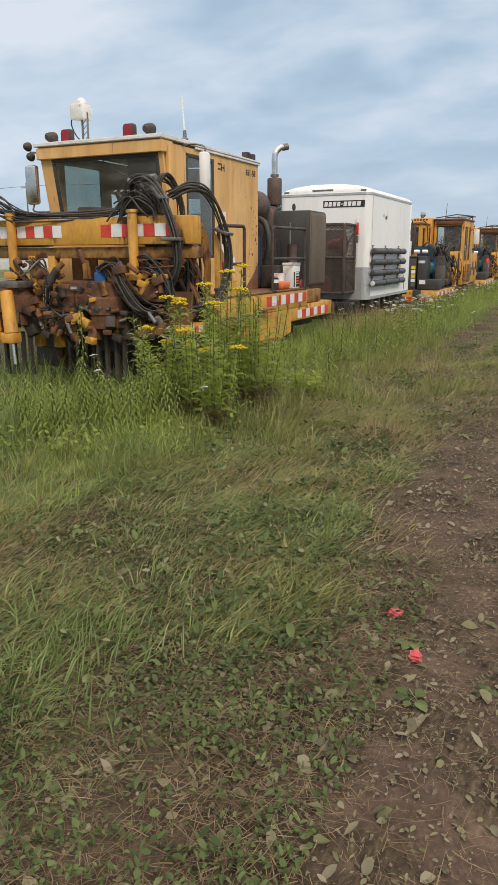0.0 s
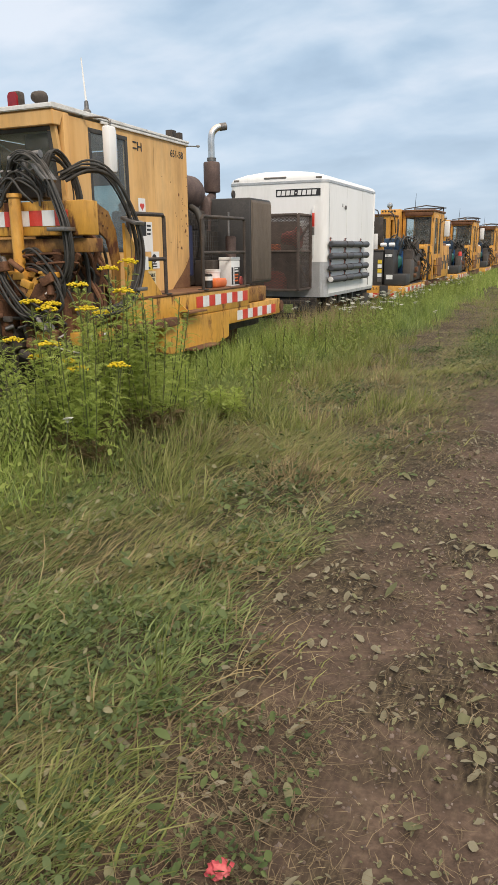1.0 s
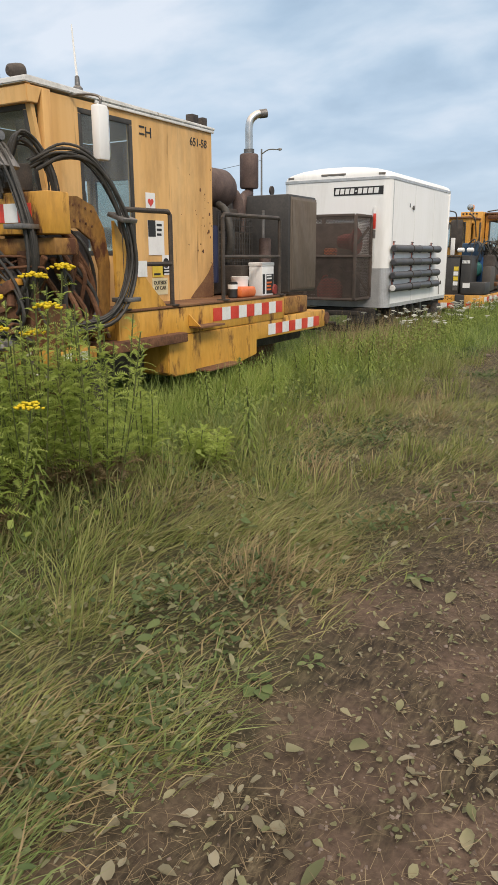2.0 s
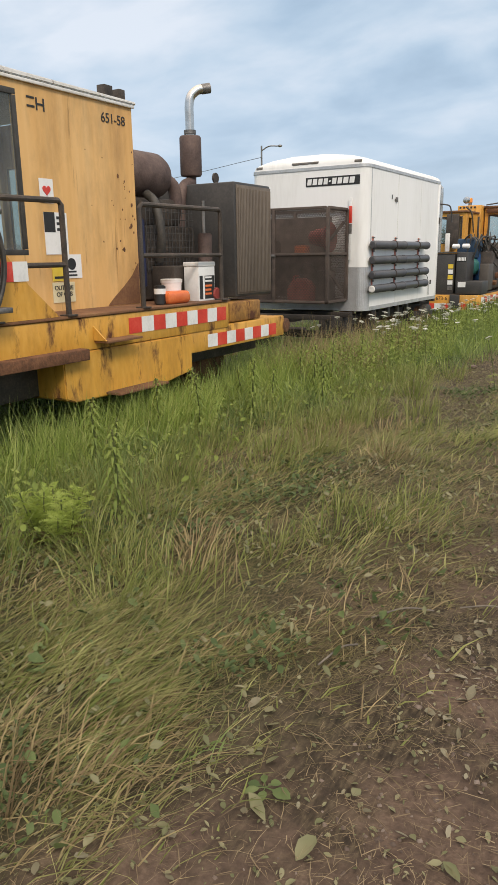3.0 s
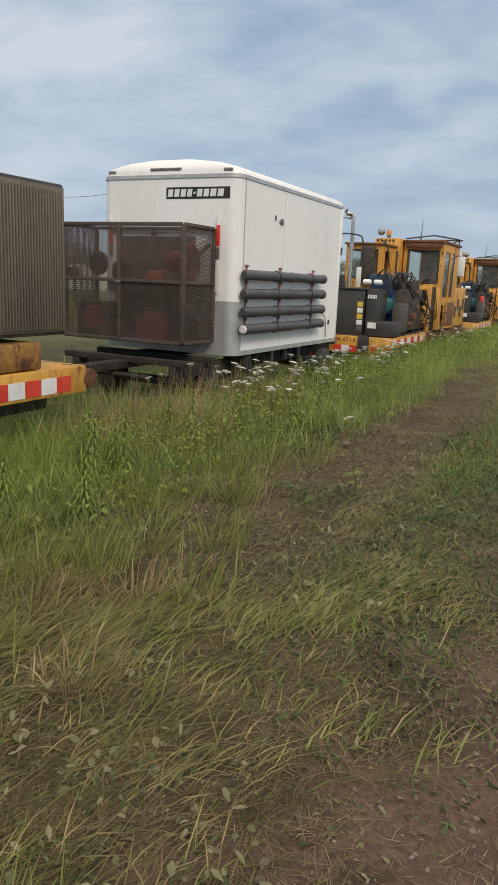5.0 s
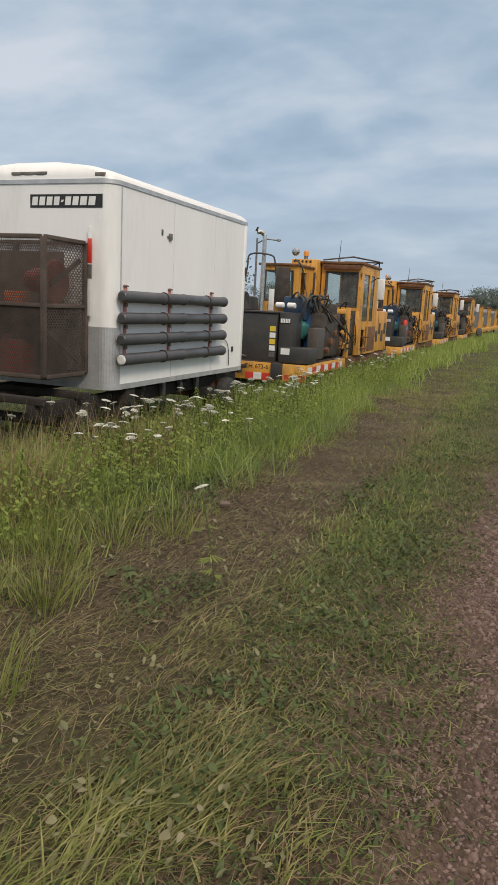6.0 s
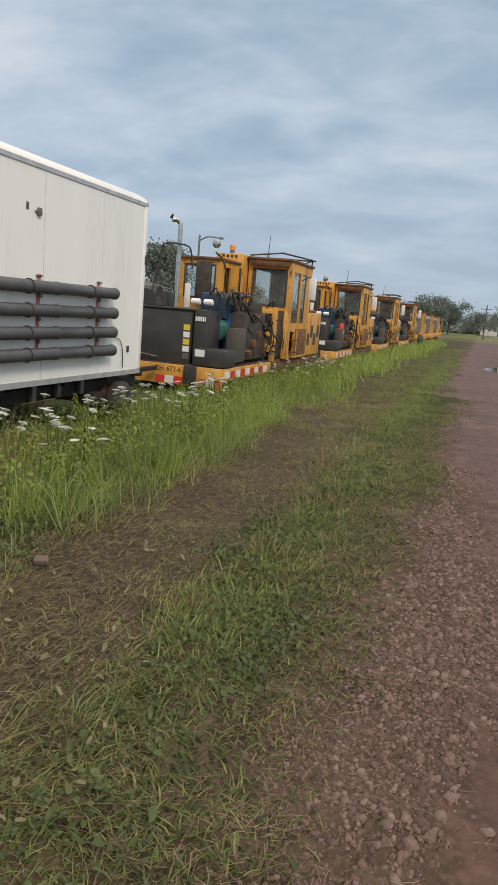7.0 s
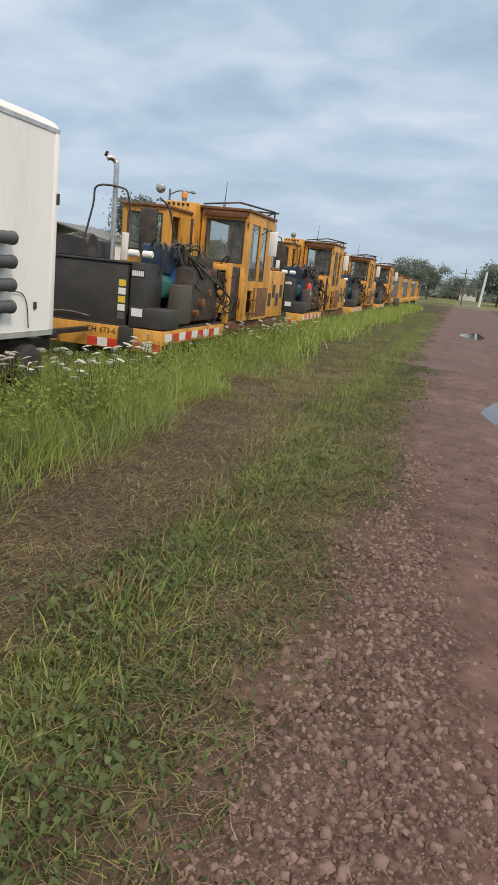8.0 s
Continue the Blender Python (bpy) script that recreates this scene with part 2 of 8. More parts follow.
DULL_RED = material("dusty_red_plastic", [(0.21, 0.03, 0.023), (0.29, 0.045, 0.035), (0.37, 0.085, 0.065)], 0.6, 0, 6, 40, bump=0.08)
FADED_RED = material("faded_red_strap", [(0.40, 0.12, 0.085), (0.50, 0.17, 0.12), (0.58, 0.25, 0.19)], 0.6, 0, 8, 50, bump=0.05)
UNDER = material("black_grimy_underframe", [(0.012, 0.010, 0.009), (0.026, 0.021, 0.017), (0.055, 0.042, 0.032)], 0.8, 0.1, 6, 60, bump=0.4)
AMBER = material("amber_beacon_lens", [(0.55, 0.20, 0.03), (0.65, 0.26, 0.04), (0.7, 0.32, 0.07)], 0.2, 0, 6, 40, bump=0.02)
CORRUGATED = material("dusty_brown_ribbed_panel", [(0.10, 0.082, 0.064), (0.15, 0.122, 0.096), (0.20, 0.165, 0.13)], 0.7, 0.1, 2.5, 30, (1, 1, 0.25), 0.1)
BLUE_DARK = material("dark_blue_tank_paint", [(0.012, 0.030, 0.06), (0.02, 0.05, 0.095), (0.04, 0.08, 0.13)], 0.5, 0, 4, 40, bump=0.06)
BLUE = material("blue_machine_paint", [(0.012, 0.06, 0.18), (0.02, 0.10, 0.27), (0.04, 0.15, 0.34)], 0.4, 0, 4, 40, bump=0.06)
TEAL = material("teal_engine_paint", [(0.015, 0.09, 0.085), (0.03, 0.14, 0.125), (0.05, 0.18, 0.15)], 0.5, 0, 5, 40, bump=0.15)
PAPER = material("white_label_stock", [(0.68, 0.68, 0.66), (0.76, 0.76, 0.74), (0.8, 0.8, 0.79)], 0.5, 0, 6, 40, bump=0)
LABEL_YELLOW = material("yellow_label_stock", [(0.66, 0.46, 0.03), (0.72, 0.52, 0.05), (0.75, 0.56, 0.09)], 0.5, 0, 6, 40, bump=0)
LABEL_CREAM = material("cream_label_stock", [(0.60, 0.52, 0.30), (0.68, 0.60, 0.38), (0.72, 0.66, 0.46)], 0.5, 0, 6, 40, bump=0)
INK = material("black_ink", [(0.012, 0.012, 0.012), (0.02, 0.02, 0.02), (0.03, 0.03, 0.03)], 0.55, 0, 9, 60, bump=0)
INK_NAVY = material("navy_ink", [(0.012, 0.016, 0.05), (0.018, 0.022, 0.06), (0.025, 0.03, 0.07)], 0.45, 0, 9, 60, bump=0)
GLASS = glass_material("cab_glass", (0.92, 1.0, 0.98), 0.80)
MIRROR = material("mirror_glass", [(0.8, 0.82, 0.82), (0.84, 0.85, 0.85), (0.86, 0.87, 0.87)], 0.04, 1.0, 3, 40, bump=0)
BALLAST_WOOD = material("grey_timber", [(0.07, 0.06, 0.05), (0.13, 0.11, 0.09), (0.2, 0.17, 0.13)], 0.85, 0, 4, 30, (1, 8, 8), 0.4, 50)


# ---------------------------------------------------------------- mesh helpers
def thing(name, place, label, category, group="", kind=""):
    ob = new(name)
    ob.location = place
    ob.empty_display_size = 0.2
    return tagged(ob, label, category, group, kind)


def origin_of(ob):
    p = Vector((0, 0, 0))
    while ob is not None:
        p = p + ob.location
        ob = ob.parent
    return p


def part(name, bm, mat, parent=None, label="", smooth=True):
    """Links bm, drawn in world coordinates, as one mesh under its parent."""
    if parent is not None:
        o = origin_of(parent)
        bmesh.ops.translate(bm, vec=-o, verts=bm.verts)
    me = bpy.data.meshes.new(name)
    bmesh.ops.recalc_face_normals(bm, faces=bm.faces)
    for f in bm.faces:
        f.smooth = smooth
    bm.to_mesh(me)
    bm.free()
    if smooth:
        me.set_sharp_from_angle(angle=radians(38))
    for mm in (mat if isinstance(mat, (list, tuple)) else [mat]):
        me.materials.append(mm)
    ob = new(name, me)
    if parent is not None:
        ob.parent = parent
    if label:
        ob["label"] = label
    return ob


def box(x0, x1, y0, y1, z0, z1, bevel=0.01, bm=None, seg=2, turn=None):
    """A bevelled block between two corners; turn is an optional matrix about its centre."""
    b = bmesh.new()
    c = Vector(((x0 + x1) / 2, (y0 + y1) / 2, (z0 + z1) / 2))
    bmesh.ops.create_cube(b, size=1.0, matrix=Matrix.Diagonal((abs(x1 - x0), abs(y1 - y0), abs(z1 - z0), 1)))
    if bevel > 0:
        bv = min(bevel, 0.45 * min(abs(x1 - x0), abs(y1 - y0), abs(z1 - z0)))
        bmesh.ops.bevel(b, geom=list(b.edges), offset=bv, segments=seg, affect="EDGES", profile=0.5)
    mat4 = Matrix.Translation(c) @ (turn if turn is not None else Matrix.Identity(4))
    bmesh.ops.transform(b, matrix=mat4, verts=b.verts)
    return merge(bm, b)


def merge(bm, b):
    if bm is None:
        return b
    me = bpy.data.meshes.new("tmp")
    b.to_mesh(me)
    b.free()
    bm.from_mesh(me)
    bpy.data.meshes.remove(me)
    return bm


def rod(p0, p1, r, seg=12, r1=None, bm=None, bevel=0.0):
    """A round bar from p0 to p1."""
    p0, p1 = Vector(p0), Vector(p1)
    b = bmesh.new()
    bmesh.ops.create_cone(b, cap_ends=True, segments=seg, radius1=r, radius2=r if r1 is None else r1, depth=(p1 - p0).length)
    if bevel:
        bmesh.ops.bevel(b, geom=[e_ for e_ in b.edges if any(len(f.verts) > 4 for f in e_.link_faces)], offset=bevel, segments=2, affect="EDGES")
    q = (p1 - p0).to_track_quat("Z", "Y").to_matrix().to_4x4()
    bmesh.ops.transform(b, matrix=Matrix.Translation((p0 + p1) / 2) @ q, verts=b.verts)
    return merge(bm, b)


def curve_points(pts, n=6):
    """Smooth points through the given ones."""
    P = [Vector(p) for p in pts]
    P = [P[0] * 2 - P[1]] + P + [P[-1] * 2 - P[-2]]
    out = []
    for i in range(1, len(P) - 2):
        for k in range(n):
            t = k / n
            a, b, c, d = P[i - 1], P[i], P[i + 1], P[i + 2]
            out.append(0.5 * ((2 * b) + (c - a) * t + (2 * a - 5 * b + 4 * c - d) * t * t + (3 * b - a - 3 * c + d) * t ** 3))
    out.append(P[-2])
    return out


def hose(pts, r, seg=8, n=6, bm=None, smooth_path=True):
    """A bent pipe or hose along points."""
    P = curve_points(pts, n) if smooth_path else [Vector(p) for p in pts]
    b = bmesh.new()
    rings, up = [], Vector((0, 0, 1))
    for i, p in enumerate(P):
        d = (P[min(i + 1, len(P) - 1)] - P[max(i - 1, 0)]).normalized()
        s = d.cross(up)
        if s.length < 0.05:
            s = d.cross(Vector((1, 0, 0)))
        s.normalize()
        u = s.cross(d).normalized()
        up = u
        rings.append([b.verts.new(p + r * (math.cos(2 * math.pi * k / seg) * s + math.sin(2 * math.pi * k / seg) * u)) for k in range(seg)])
    for a, c in zip(rings, rings[1:]):
        for k in range(seg):
            b.faces.new((a[k], a[(k + 1) % seg], c[(k + 1) % seg], c[k]))
    b.faces.new(rings[0]); b.faces.new(rings[-1])
    return merge(bm, b)


def prism(outline, axis, a, c, bevel=0.0, bm=None):
    """A flat outline pushed out along an axis from a to c. The outline gives the two other coordinates in order."""
    b = bmesh.new()
    def put(p, v):
        q = list(p)
        q.insert("xyz".index(axis), v)
        return q
    lo = [b.verts.new(put(p, a)) for p in outline]
    hi = [b.verts.new(put(p, c)) for p in outline]
    b.faces.new(lo); b.faces.new(hi)
    for i in range(len(lo)):
        j = (i + 1) % len(lo)
        b.faces.new((lo[i], lo[j], hi[j], hi[i]))
    bmesh.ops.recalc_face_normals(b, faces=b.faces)
    if bevel:
        bmesh.ops.bevel(b, geom=list(b.edges), offset=bevel, segments=2, affect="EDGES")
    return merge(bm, b)


def lathe(profile, place, axis="z", seg=20, bm=None):
    """Turns (radius, height) pairs round an axis through place."""
    b = bmesh.new()
    rings = []
    for r, h in profile:
        rings.append([b.verts.new((r * math.cos(2 * math.pi * k / seg), r * math.sin(2 * math.pi * k / seg), h)) for k in range(seg)])
    for a, c in zip(rings, rings[1:]):
        for k in range(seg):
            b.faces.new((a[k], a[(k + 1) % seg], c[(k + 1) % seg], c[k]))
    b.faces.new(rings[0]); b.faces.new(rings[-1])
    turn = {"z": pose(0, 0, 0), "x": pose(0, 0, 0, 0, 90, 0), "y": pose(0, 0, 0, -90, 0, 0)}[axis]
    bmesh.ops.transform(b, matrix=Matrix.Translation(place) @ turn, verts=b.verts)
    return merge(bm, b)


def plate_with_holes(axis, at, thick, u0, u1, v0, v1, holes, bm=None):
    """A wall across an axis with rectangular openings (u0, u1, v0, v1) cut right through."""
    b = bm if bm is not None else bmesh.new()
    us = sorted({u0, u1, *[h[0] for h in holes], *[h[1] for h in holes]})
    vs = sorted({v0, v1, *[h[2] for h in holes], *[h[3] for h in holes]})
    def solid(i, j):
        if not (0 <= i < len(us) - 1 and 0 <= j < len(vs) - 1):
            return False
        cu, cv = (us[i] + us[i + 1]) / 2, (vs[j] + vs[j + 1]) / 2
        return not any(h[0] < cu < h[1] and h[2] < cv < h[3] for h in holes)
    made = {}
    def vert(u, v, w):
        k = (u, v, w)
        if k not in made:
            q = [u, v]
            q.insert("xyz".index(axis), w)
            made[k] = b.verts.new(q)
        return made[k]
    a, c = at, at + thick
    for i in range(len(us) - 1):
        for j in range(len(vs) - 1):
            if not solid(i, j):
                continue
            p = [(us[i], vs[j]), (us[i + 1], vs[j]), (us[i + 1], vs[j + 1]), (us[i], vs[j + 1])]
            b.faces.new([vert(*q, a) for q in p])
            b.faces.new([vert(*q, c) for q in reversed(p)])
            for (di, dj), (q, r) in zip(((0, -1), (1, 0), (0, 1), (-1, 0)), ((p[0], p[1]), (p[1], p[2]), (p[2], p[3]), (p[3], p[0]))):
                if not solid(i + di, j + dj):
                    b.faces.new((vert(*q, a), vert(*q, c), vert(*r, c), vert(*r, a)))
    return b


def lettering(name, text, size, place, turn, mat, parent, depth=0.002, label=""):
    """Built-in font text as a mesh part; turn in degrees."""
    cu = bpy.data.curves.new(name, "FONT")
    cu.body, cu.size, cu.extrude, cu.align_x, cu.align_y = text, size, depth, "CENTER", "CENTER"
    tmp = bpy.data.objects.new(name, cu)
    me = bpy.data.meshes.new_from_object(tmp)
    bpy.data.objects.remove(tmp)
    bm = bmesh.new()
    bm.from_mesh(me)
    bmesh.ops.transform(bm, matrix=pose(*place, *turn), verts=bm.verts)
    return part(name, bm, mat, parent, label, smooth=False)


# ---------------------------------------------------------------- ground
def value_noise(x, y, cell, seed):
    """Smooth random heights from 0 to 1 on a lattice."""
    r = np.random.RandomState(seed)
    tab = r.rand(256, 256)
    u, v = x / cell, y / cell
    i, j = np.floor(u).astype(int), np.floor(v).astype(int)
    fu, fv = u - i, v - j
    fu, fv = fu * fu * (3 - 2 * fu), fv * fv * (3 - 2 * fv)
    t = lambda a, b: tab[a % 256, b % 256]
    return (t(i, j) * (1 - fu) + t(i + 1, j) * fu) * (1 - fv) + (t(i, j + 1) * (1 - fu) + t(i + 1, j + 1) * fu) * fv


def step(x, a, b):
    t = np.clip((x - a) / (b - a), 0, 1)
    return t * t * (3 - 2 * t)


PUDDLES = ((1.15, 21.9, 1.05, 1.4), (0.52, 40.3, 0.62, 2.3), (0.75, 50.0, 0.4, 1.6))


def ground_height(x, y):
    x, y = np.asarray(x, float), np.asarray(y, float)
    near = 1 - step(np.abs(x + 2), 12, 30)
    z = -0.13 * (1 - step(x, -4.3, -2.7)) * near
    z = z + 0.05 * (value_noise(x, y, 0.9, 3) - 0.5) * near * (0.22 + 0.78 * (1 - step(x, -1.2, -0.2)))
    z = z + 0.025 * (value_noise(x, y, 0.22, 4) - 0.5) * near * (1 - 0.8 * step(x, -0.1, 0.3) * step(y, 12, 15))
    # wheel ruts of the lane and the worn track in the grass
    z = z - 0.035 * np.exp(-((x - 0.9) / 0.35) ** 2) - 0.03 * np.exp(-((x + 2.0) / 0.35) ** 2) * step(y, 8, 13)
    for px, py, rx, ry in PUDDLES:
        d = ((x - px) / rx) ** 2 + ((y - py) / ry) ** 2
        z = z - 0.075 * np.exp(-d)
    return z - 0.01


def ground_material():
    """Bare red-brown dirt, straw litter, gravel lane and green turf, laid out by the place."""
    mt = bpy.data.materials.new("dirt_gravel_and_turf")
    mt.use_nodes = True
    N, L = mt.node_tree.nodes, mt.node_tree.links
    b = N["Principled BSDF"]
    tc, sp = N.new("ShaderNodeTexCoord"), N.new("ShaderNodeSeparateXYZ")
    L.new(tc.outputs["Object"], sp.inputs[0])

    def noise_tex(scale, detail=5, rough=0.6, stretch=None):
        n = N.new("ShaderNodeTexNoise")
        n.inputs["Scale"].default_value, n.inputs["Detail"].default_value, n.inputs["Roughness"].default_value = scale, detail, rough
        if stretch:
            mp = N.new("ShaderNodeMapping")
            mp.inputs["Scale"].default_value = stretch
            L.new(tc.outputs["Object"], mp.inputs[0]); L.new(mp.outputs[0], n.inputs["Vector"])
        else:
            L.new(tc.outputs["Object"], n.inputs["Vector"])
        return n.outputs[0]

    def math_(op, a, c, third=None):
        n = N.new("ShaderNodeMath"); n.operation = op
        for i, v in enumerate((a, c, third)):
            if v is None:
                continue
            if isinstance(v, (int, float)):
                n.inputs[i].default_value = v
            else:
                L.new(v, n.inputs[i])
        return n.outputs[0]

    def band(v, lo, hi):
        n = N.new("ShaderNodeMapRange"); n.interpolation_type = "SMOOTHSTEP"
        n.inputs[1].default_value, n.inputs[2].default_value = lo, hi
        L.new(v, n.inputs[0])
        return n.outputs[0]

    def ramp(v, stops):
        n = N.new("ShaderNodeValToRGB")
        el_ = n.color_ramp.elements
        while len(el_) < len(stops):
            el_.new(0.5)
        for i, (p, c) in enumerate(stops):
            el_[i].position, el_[i].color = p, (*c, 1)
        L.new(v, n.inputs[0])
        return n.outputs[0]

    def blend(f, a, c):
        n = N.new("ShaderNodeMix"); n.data_type = "RGBA"
        L.new(f, n.inputs[0]); L.new(a, n.inputs[6]); L.new(c, n.inputs[7])
        return n.outputs[2]

    big, mid, fine = noise_tex(0.7), noise_tex(4, 6), noise_tex(45, 4)
    straw = noise_tex(60, 3, 0.6, (1.0, 0.25, 1))
    dirt = ramp(math_("MULTIPLY_ADD", fine, 0.5, math_("MULTIPLY", mid, 0.5)),
                [(0.32, (0.044, 0.029, 0.021)), (0.5, (0.085, 0.057, 0.041)), (0.64, (0.14, 0.097, 0.069)), (0.75, (0.22, 0.16, 0.115))])
    litter = ramp(straw, [(0.33, (0.022, 0.016, 0.010)), (0.5, (0.048, 0.035, 0.021)), (0.62, (0.085, 0.065, 0.039)), (0.74, (0.14, 0.112, 0.068))])
    vo = N.new("ShaderNodeTexVoronoi"); vo.inputs["Scale"].default_value = 34
    L.new(tc.outputs["Object"], vo.inputs["Vector"])
    gravel = ramp(math_("MULTIPLY_ADD", vo.outputs["Distance"], -0.5, math_("MULTIPLY_ADD", fine, 0.5, 0.35)),
                  [(0.25, (0.055, 0.034, 0.027)), (0.45, (0.105, 0.067, 0.055)), (0.62, (0.16, 0.11, 0.092)), (0.8, (0.23, 0.17, 0.148))])
    mud = ramp(math_("MULTIPLY_ADD", mid, 0.6, math_("MULTIPLY", big, 0.4)),
               [(0.36, (0.055, 0.028, 0.022)), (0.52, (0.098, 0.054, 0.042)), (0.66, (0.16, 0.097, 0.077))])
    turf = ramp(math_("MULTIPLY_ADD", fine, 0.5, math_("MULTIPLY", mid, 0.5)),
                [(0.34, (0.018, 0.017, 0.008)), (0.5, (0.042, 0.041, 0.017)), (0.66, (0.095, 0.09, 0.038))])
    wob = math_("MULTIPLY_ADD", big, 1.6, math_("MULTIPLY", mid, 0.5))
    x = math_("ADD", sp.outputs[0], math_("SUBTRACT", wob, 1.05))
    y = sp.outputs[1]
    col = blend(band(noise_tex(1.9), 0.42, 0.6), dirt, litter)
    col = blend(band(math_("SUBTRACT", math_("MULTIPLY", x, -1.0), 0.0), 0.75, 1.5), col, turf)
    worn = math_("MULTIPLY", math_("SUBTRACT", band(y, 9.0, 12.5), math_("MULTIPLY", band(y, 19.0, 26.0), 0.75)), math_("MULTIPLY", band(x, -2.9, -2.3), math_("SUBTRACT", 1.0, band(x, -1.55, -1.1))))
    col = blend(worn, col, litter)
    lane = math_("MULTIPLY", band(y, 7.6, 10.5), band(x, -0.36, 0.12))
    col = blend(lane, col, gravel)
    xl = math_("ADD", x, math_("MULTIPLY", math_("MINIMUM", math_("SUBTRACT", y, 14.0), 9.0), 0.11))
    wet = math_("MULTIPLY", band(y, 10.0, 11.5), math_("MULTIPLY", band(xl, 0.2, 0.5), math_("SUBTRACT", 1.0, band(x, 3.0, 3.6))))
    hx, hy = math_("MULTIPLY", math_("SUBTRACT", x, 0.44), 2.1), math_("MULTIPLY", math_("SUBTRACT", y, 12.2), 0.85)
    hollow = math_("SUBTRACT", 1.0, band(math_("SQRT", math_("ADD", math_("MULTIPLY", hx, hx), math_("MULTIPLY", hy, hy)), 0), 0.6, 1.1))
    wet = math_("MAXIMUM", wet, hollow)
    col = blend(wet, col, mud)
    col = blend(band(x, 3.2, 3.9), col, turf)
    far = ramp(noise_tex(0.08, 4), [(0.35, (0.055, 0.075, 0.022)), (0.5, (0.11, 0.125, 0.04)), (0.65, (0.20, 0.19, 0.075))])
    off = math_("MAXIMUM", band(math_("ABSOLUTE", math_("ADD", sp.outputs[0], 1.0), 0), 9, 14), band(y, 85, 110))
    col = blend(off, col, far)
    L.new(col, b.inputs["Base Color"])
    rr = N.new("ShaderNodeMapRange"); rr.inputs[3].default_value, rr.inputs[4].default_value = 0.92, 0.62
    L.new(wet, rr.inputs[0]); L.new(rr.outputs[0], b.inputs["Roughness"])
    b.inputs["Specular IOR Level"].default_value = 0.3
    bp = N.new("ShaderNodeBump"); bp.inputs["Strength"].default_value, bp.inputs["Distance"].default_value = 0.7, 0.02
    L.new(math_("MULTIPLY_ADD", fine, 0.6, math_("MULTIPLY", mid, 0.6)), bp.inputs["Height"])
    L.new(bp.outputs[0], b.inputs["Normal"])
    return mt


def spread(near0, near1, gap, far0, far1, n):
    a = np.arange(near0, near1, gap)
    lo = near0 - np.geomspace(gap * 2, near0 - far0, n)[::-1]
    hi = near1 + np.geomspace(gap * 2, far1 - near1, n)
    return np.concatenate([lo, a, hi])


def raw_mesh(name, verts, faces, mat, smooth=False):
    """A mesh straight from arrays: faces is an (n, k) array of corner numbers."""
    me = bpy.data.meshes.new(name)
    faces = np.asarray(faces, np.int32)
    me.vertices.add(len(verts))
    me.vertices.foreach_set("co", np.asarray(verts, np.float32).ravel())
    me.loops.add(faces.size)
    me.loops.foreach_set("vertex_index", faces.ravel())
    me.polygons.add(len(faces))
    me.polygons.foreach_set("loop_start", np.arange(len(faces), dtype=np.int32) * faces.shape[1])
    if smooth:
        me.polygons.foreach_set("use_smooth", np.ones(len(faces), bool))
    me.update(calc_edges=True)
    me.materials.append(mat)
    return new(name, me)


gx = spread(-9.0, 4.5, 0.09, -1800, 1800, 26)
gy = spread(-2.5, 32.0, 0.11, -600, 3000, 30)
GX, GY = np.meshgrid(gx, gy)
gv = np.stack([GX.ravel(), GY.ravel(), ground_height(GX, GY).ravel()], 1)
ii, jj = np.meshgrid(np.arange(len(gx) - 1), np.arange(len(gy) - 1))
q0 = (jj * len(gx) + ii).ravel()
ground = raw_mesh("ground", gv, np.stack([q0, q0 + 1, q0 + 1 + len(gx), q0 + len(gx)], 1), ground_material(), True)
tagged(ground, "flat ground of trodden dirt, gravel lane and rough turf", "ground", kind="structure")


# ---------------------------------------------------------------- grass and litter
def leaf_material(name, colours, sheen=0.15):
    mt = material(name, colours, 0.55, 0, 4.5, 17.0, bump=0, island=0.5, spec=0.25)
    b = mt.node_tree.nodes["Principled BSDF"]
    tr = mt.node_tree.nodes.new("ShaderNodeBsdfTranslucent")
    mx = mt.node_tree.nodes.new("ShaderNodeMixShader"); mx.inputs[0].default_value = sheen
    src = b.inputs["Base Color"].links[0].from_socket
    mt.node_tree.links.new(src, tr.inputs[0])
    mt.node_tree.links.new(b.outputs[0], mx.inputs[1]); mt.node_tree.links.new(tr.outputs[0], mx.inputs[2])
    mt.node_tree.links.new(mx.outputs[0], mt.node_tree.nodes["Material Output"].inputs[0])
    return mt


GRASS = leaf_material("green_grass_blades", [(0.0688, 0.0938, 0.0225), (0.156, 0.19, 0.0475), (0.256, 0.275, 0.0875), (0.45, 0.431, 0.188)], 0.35)
GRASS_COOL = leaf_material("cool_green_grass", [(0.075, 0.119, 0.0325), (0.15, 0.213, 0.0625), (0.25, 0.319, 0.119), (0.4, 0.438, 0.188)], 0.4)
GRASS_DARK = leaf_material("low_clover_green", [(0.05, 0.08, 0.03), (0.095, 0.135, 0.05), (0.165, 0.20, 0.085)], 0.35)
GRASS_FRESH = leaf_material("fresh_tall_grass", [(0.121, 0.188, 0.0363), (0.235, 0.326, 0.0665), (0.387, 0.465, 0.133), (0.581, 0.581, 0.23)], 0.45)
STRAW = leaf_material("dry_straw_blades", [(0.101, 0.0694, 0.0381), (0.202, 0.151, 0.0784), (0.314, 0.246, 0.123), (0.426, 0.358, 0.19)], 0.2)
LAID = leaf_material("long_laid_grass", [(0.0625, 0.075, 0.0225), (0.144, 0.156, 0.05), (0.263, 0.256, 0.1), (0.5, 0.45, 0.213)], 0.3)
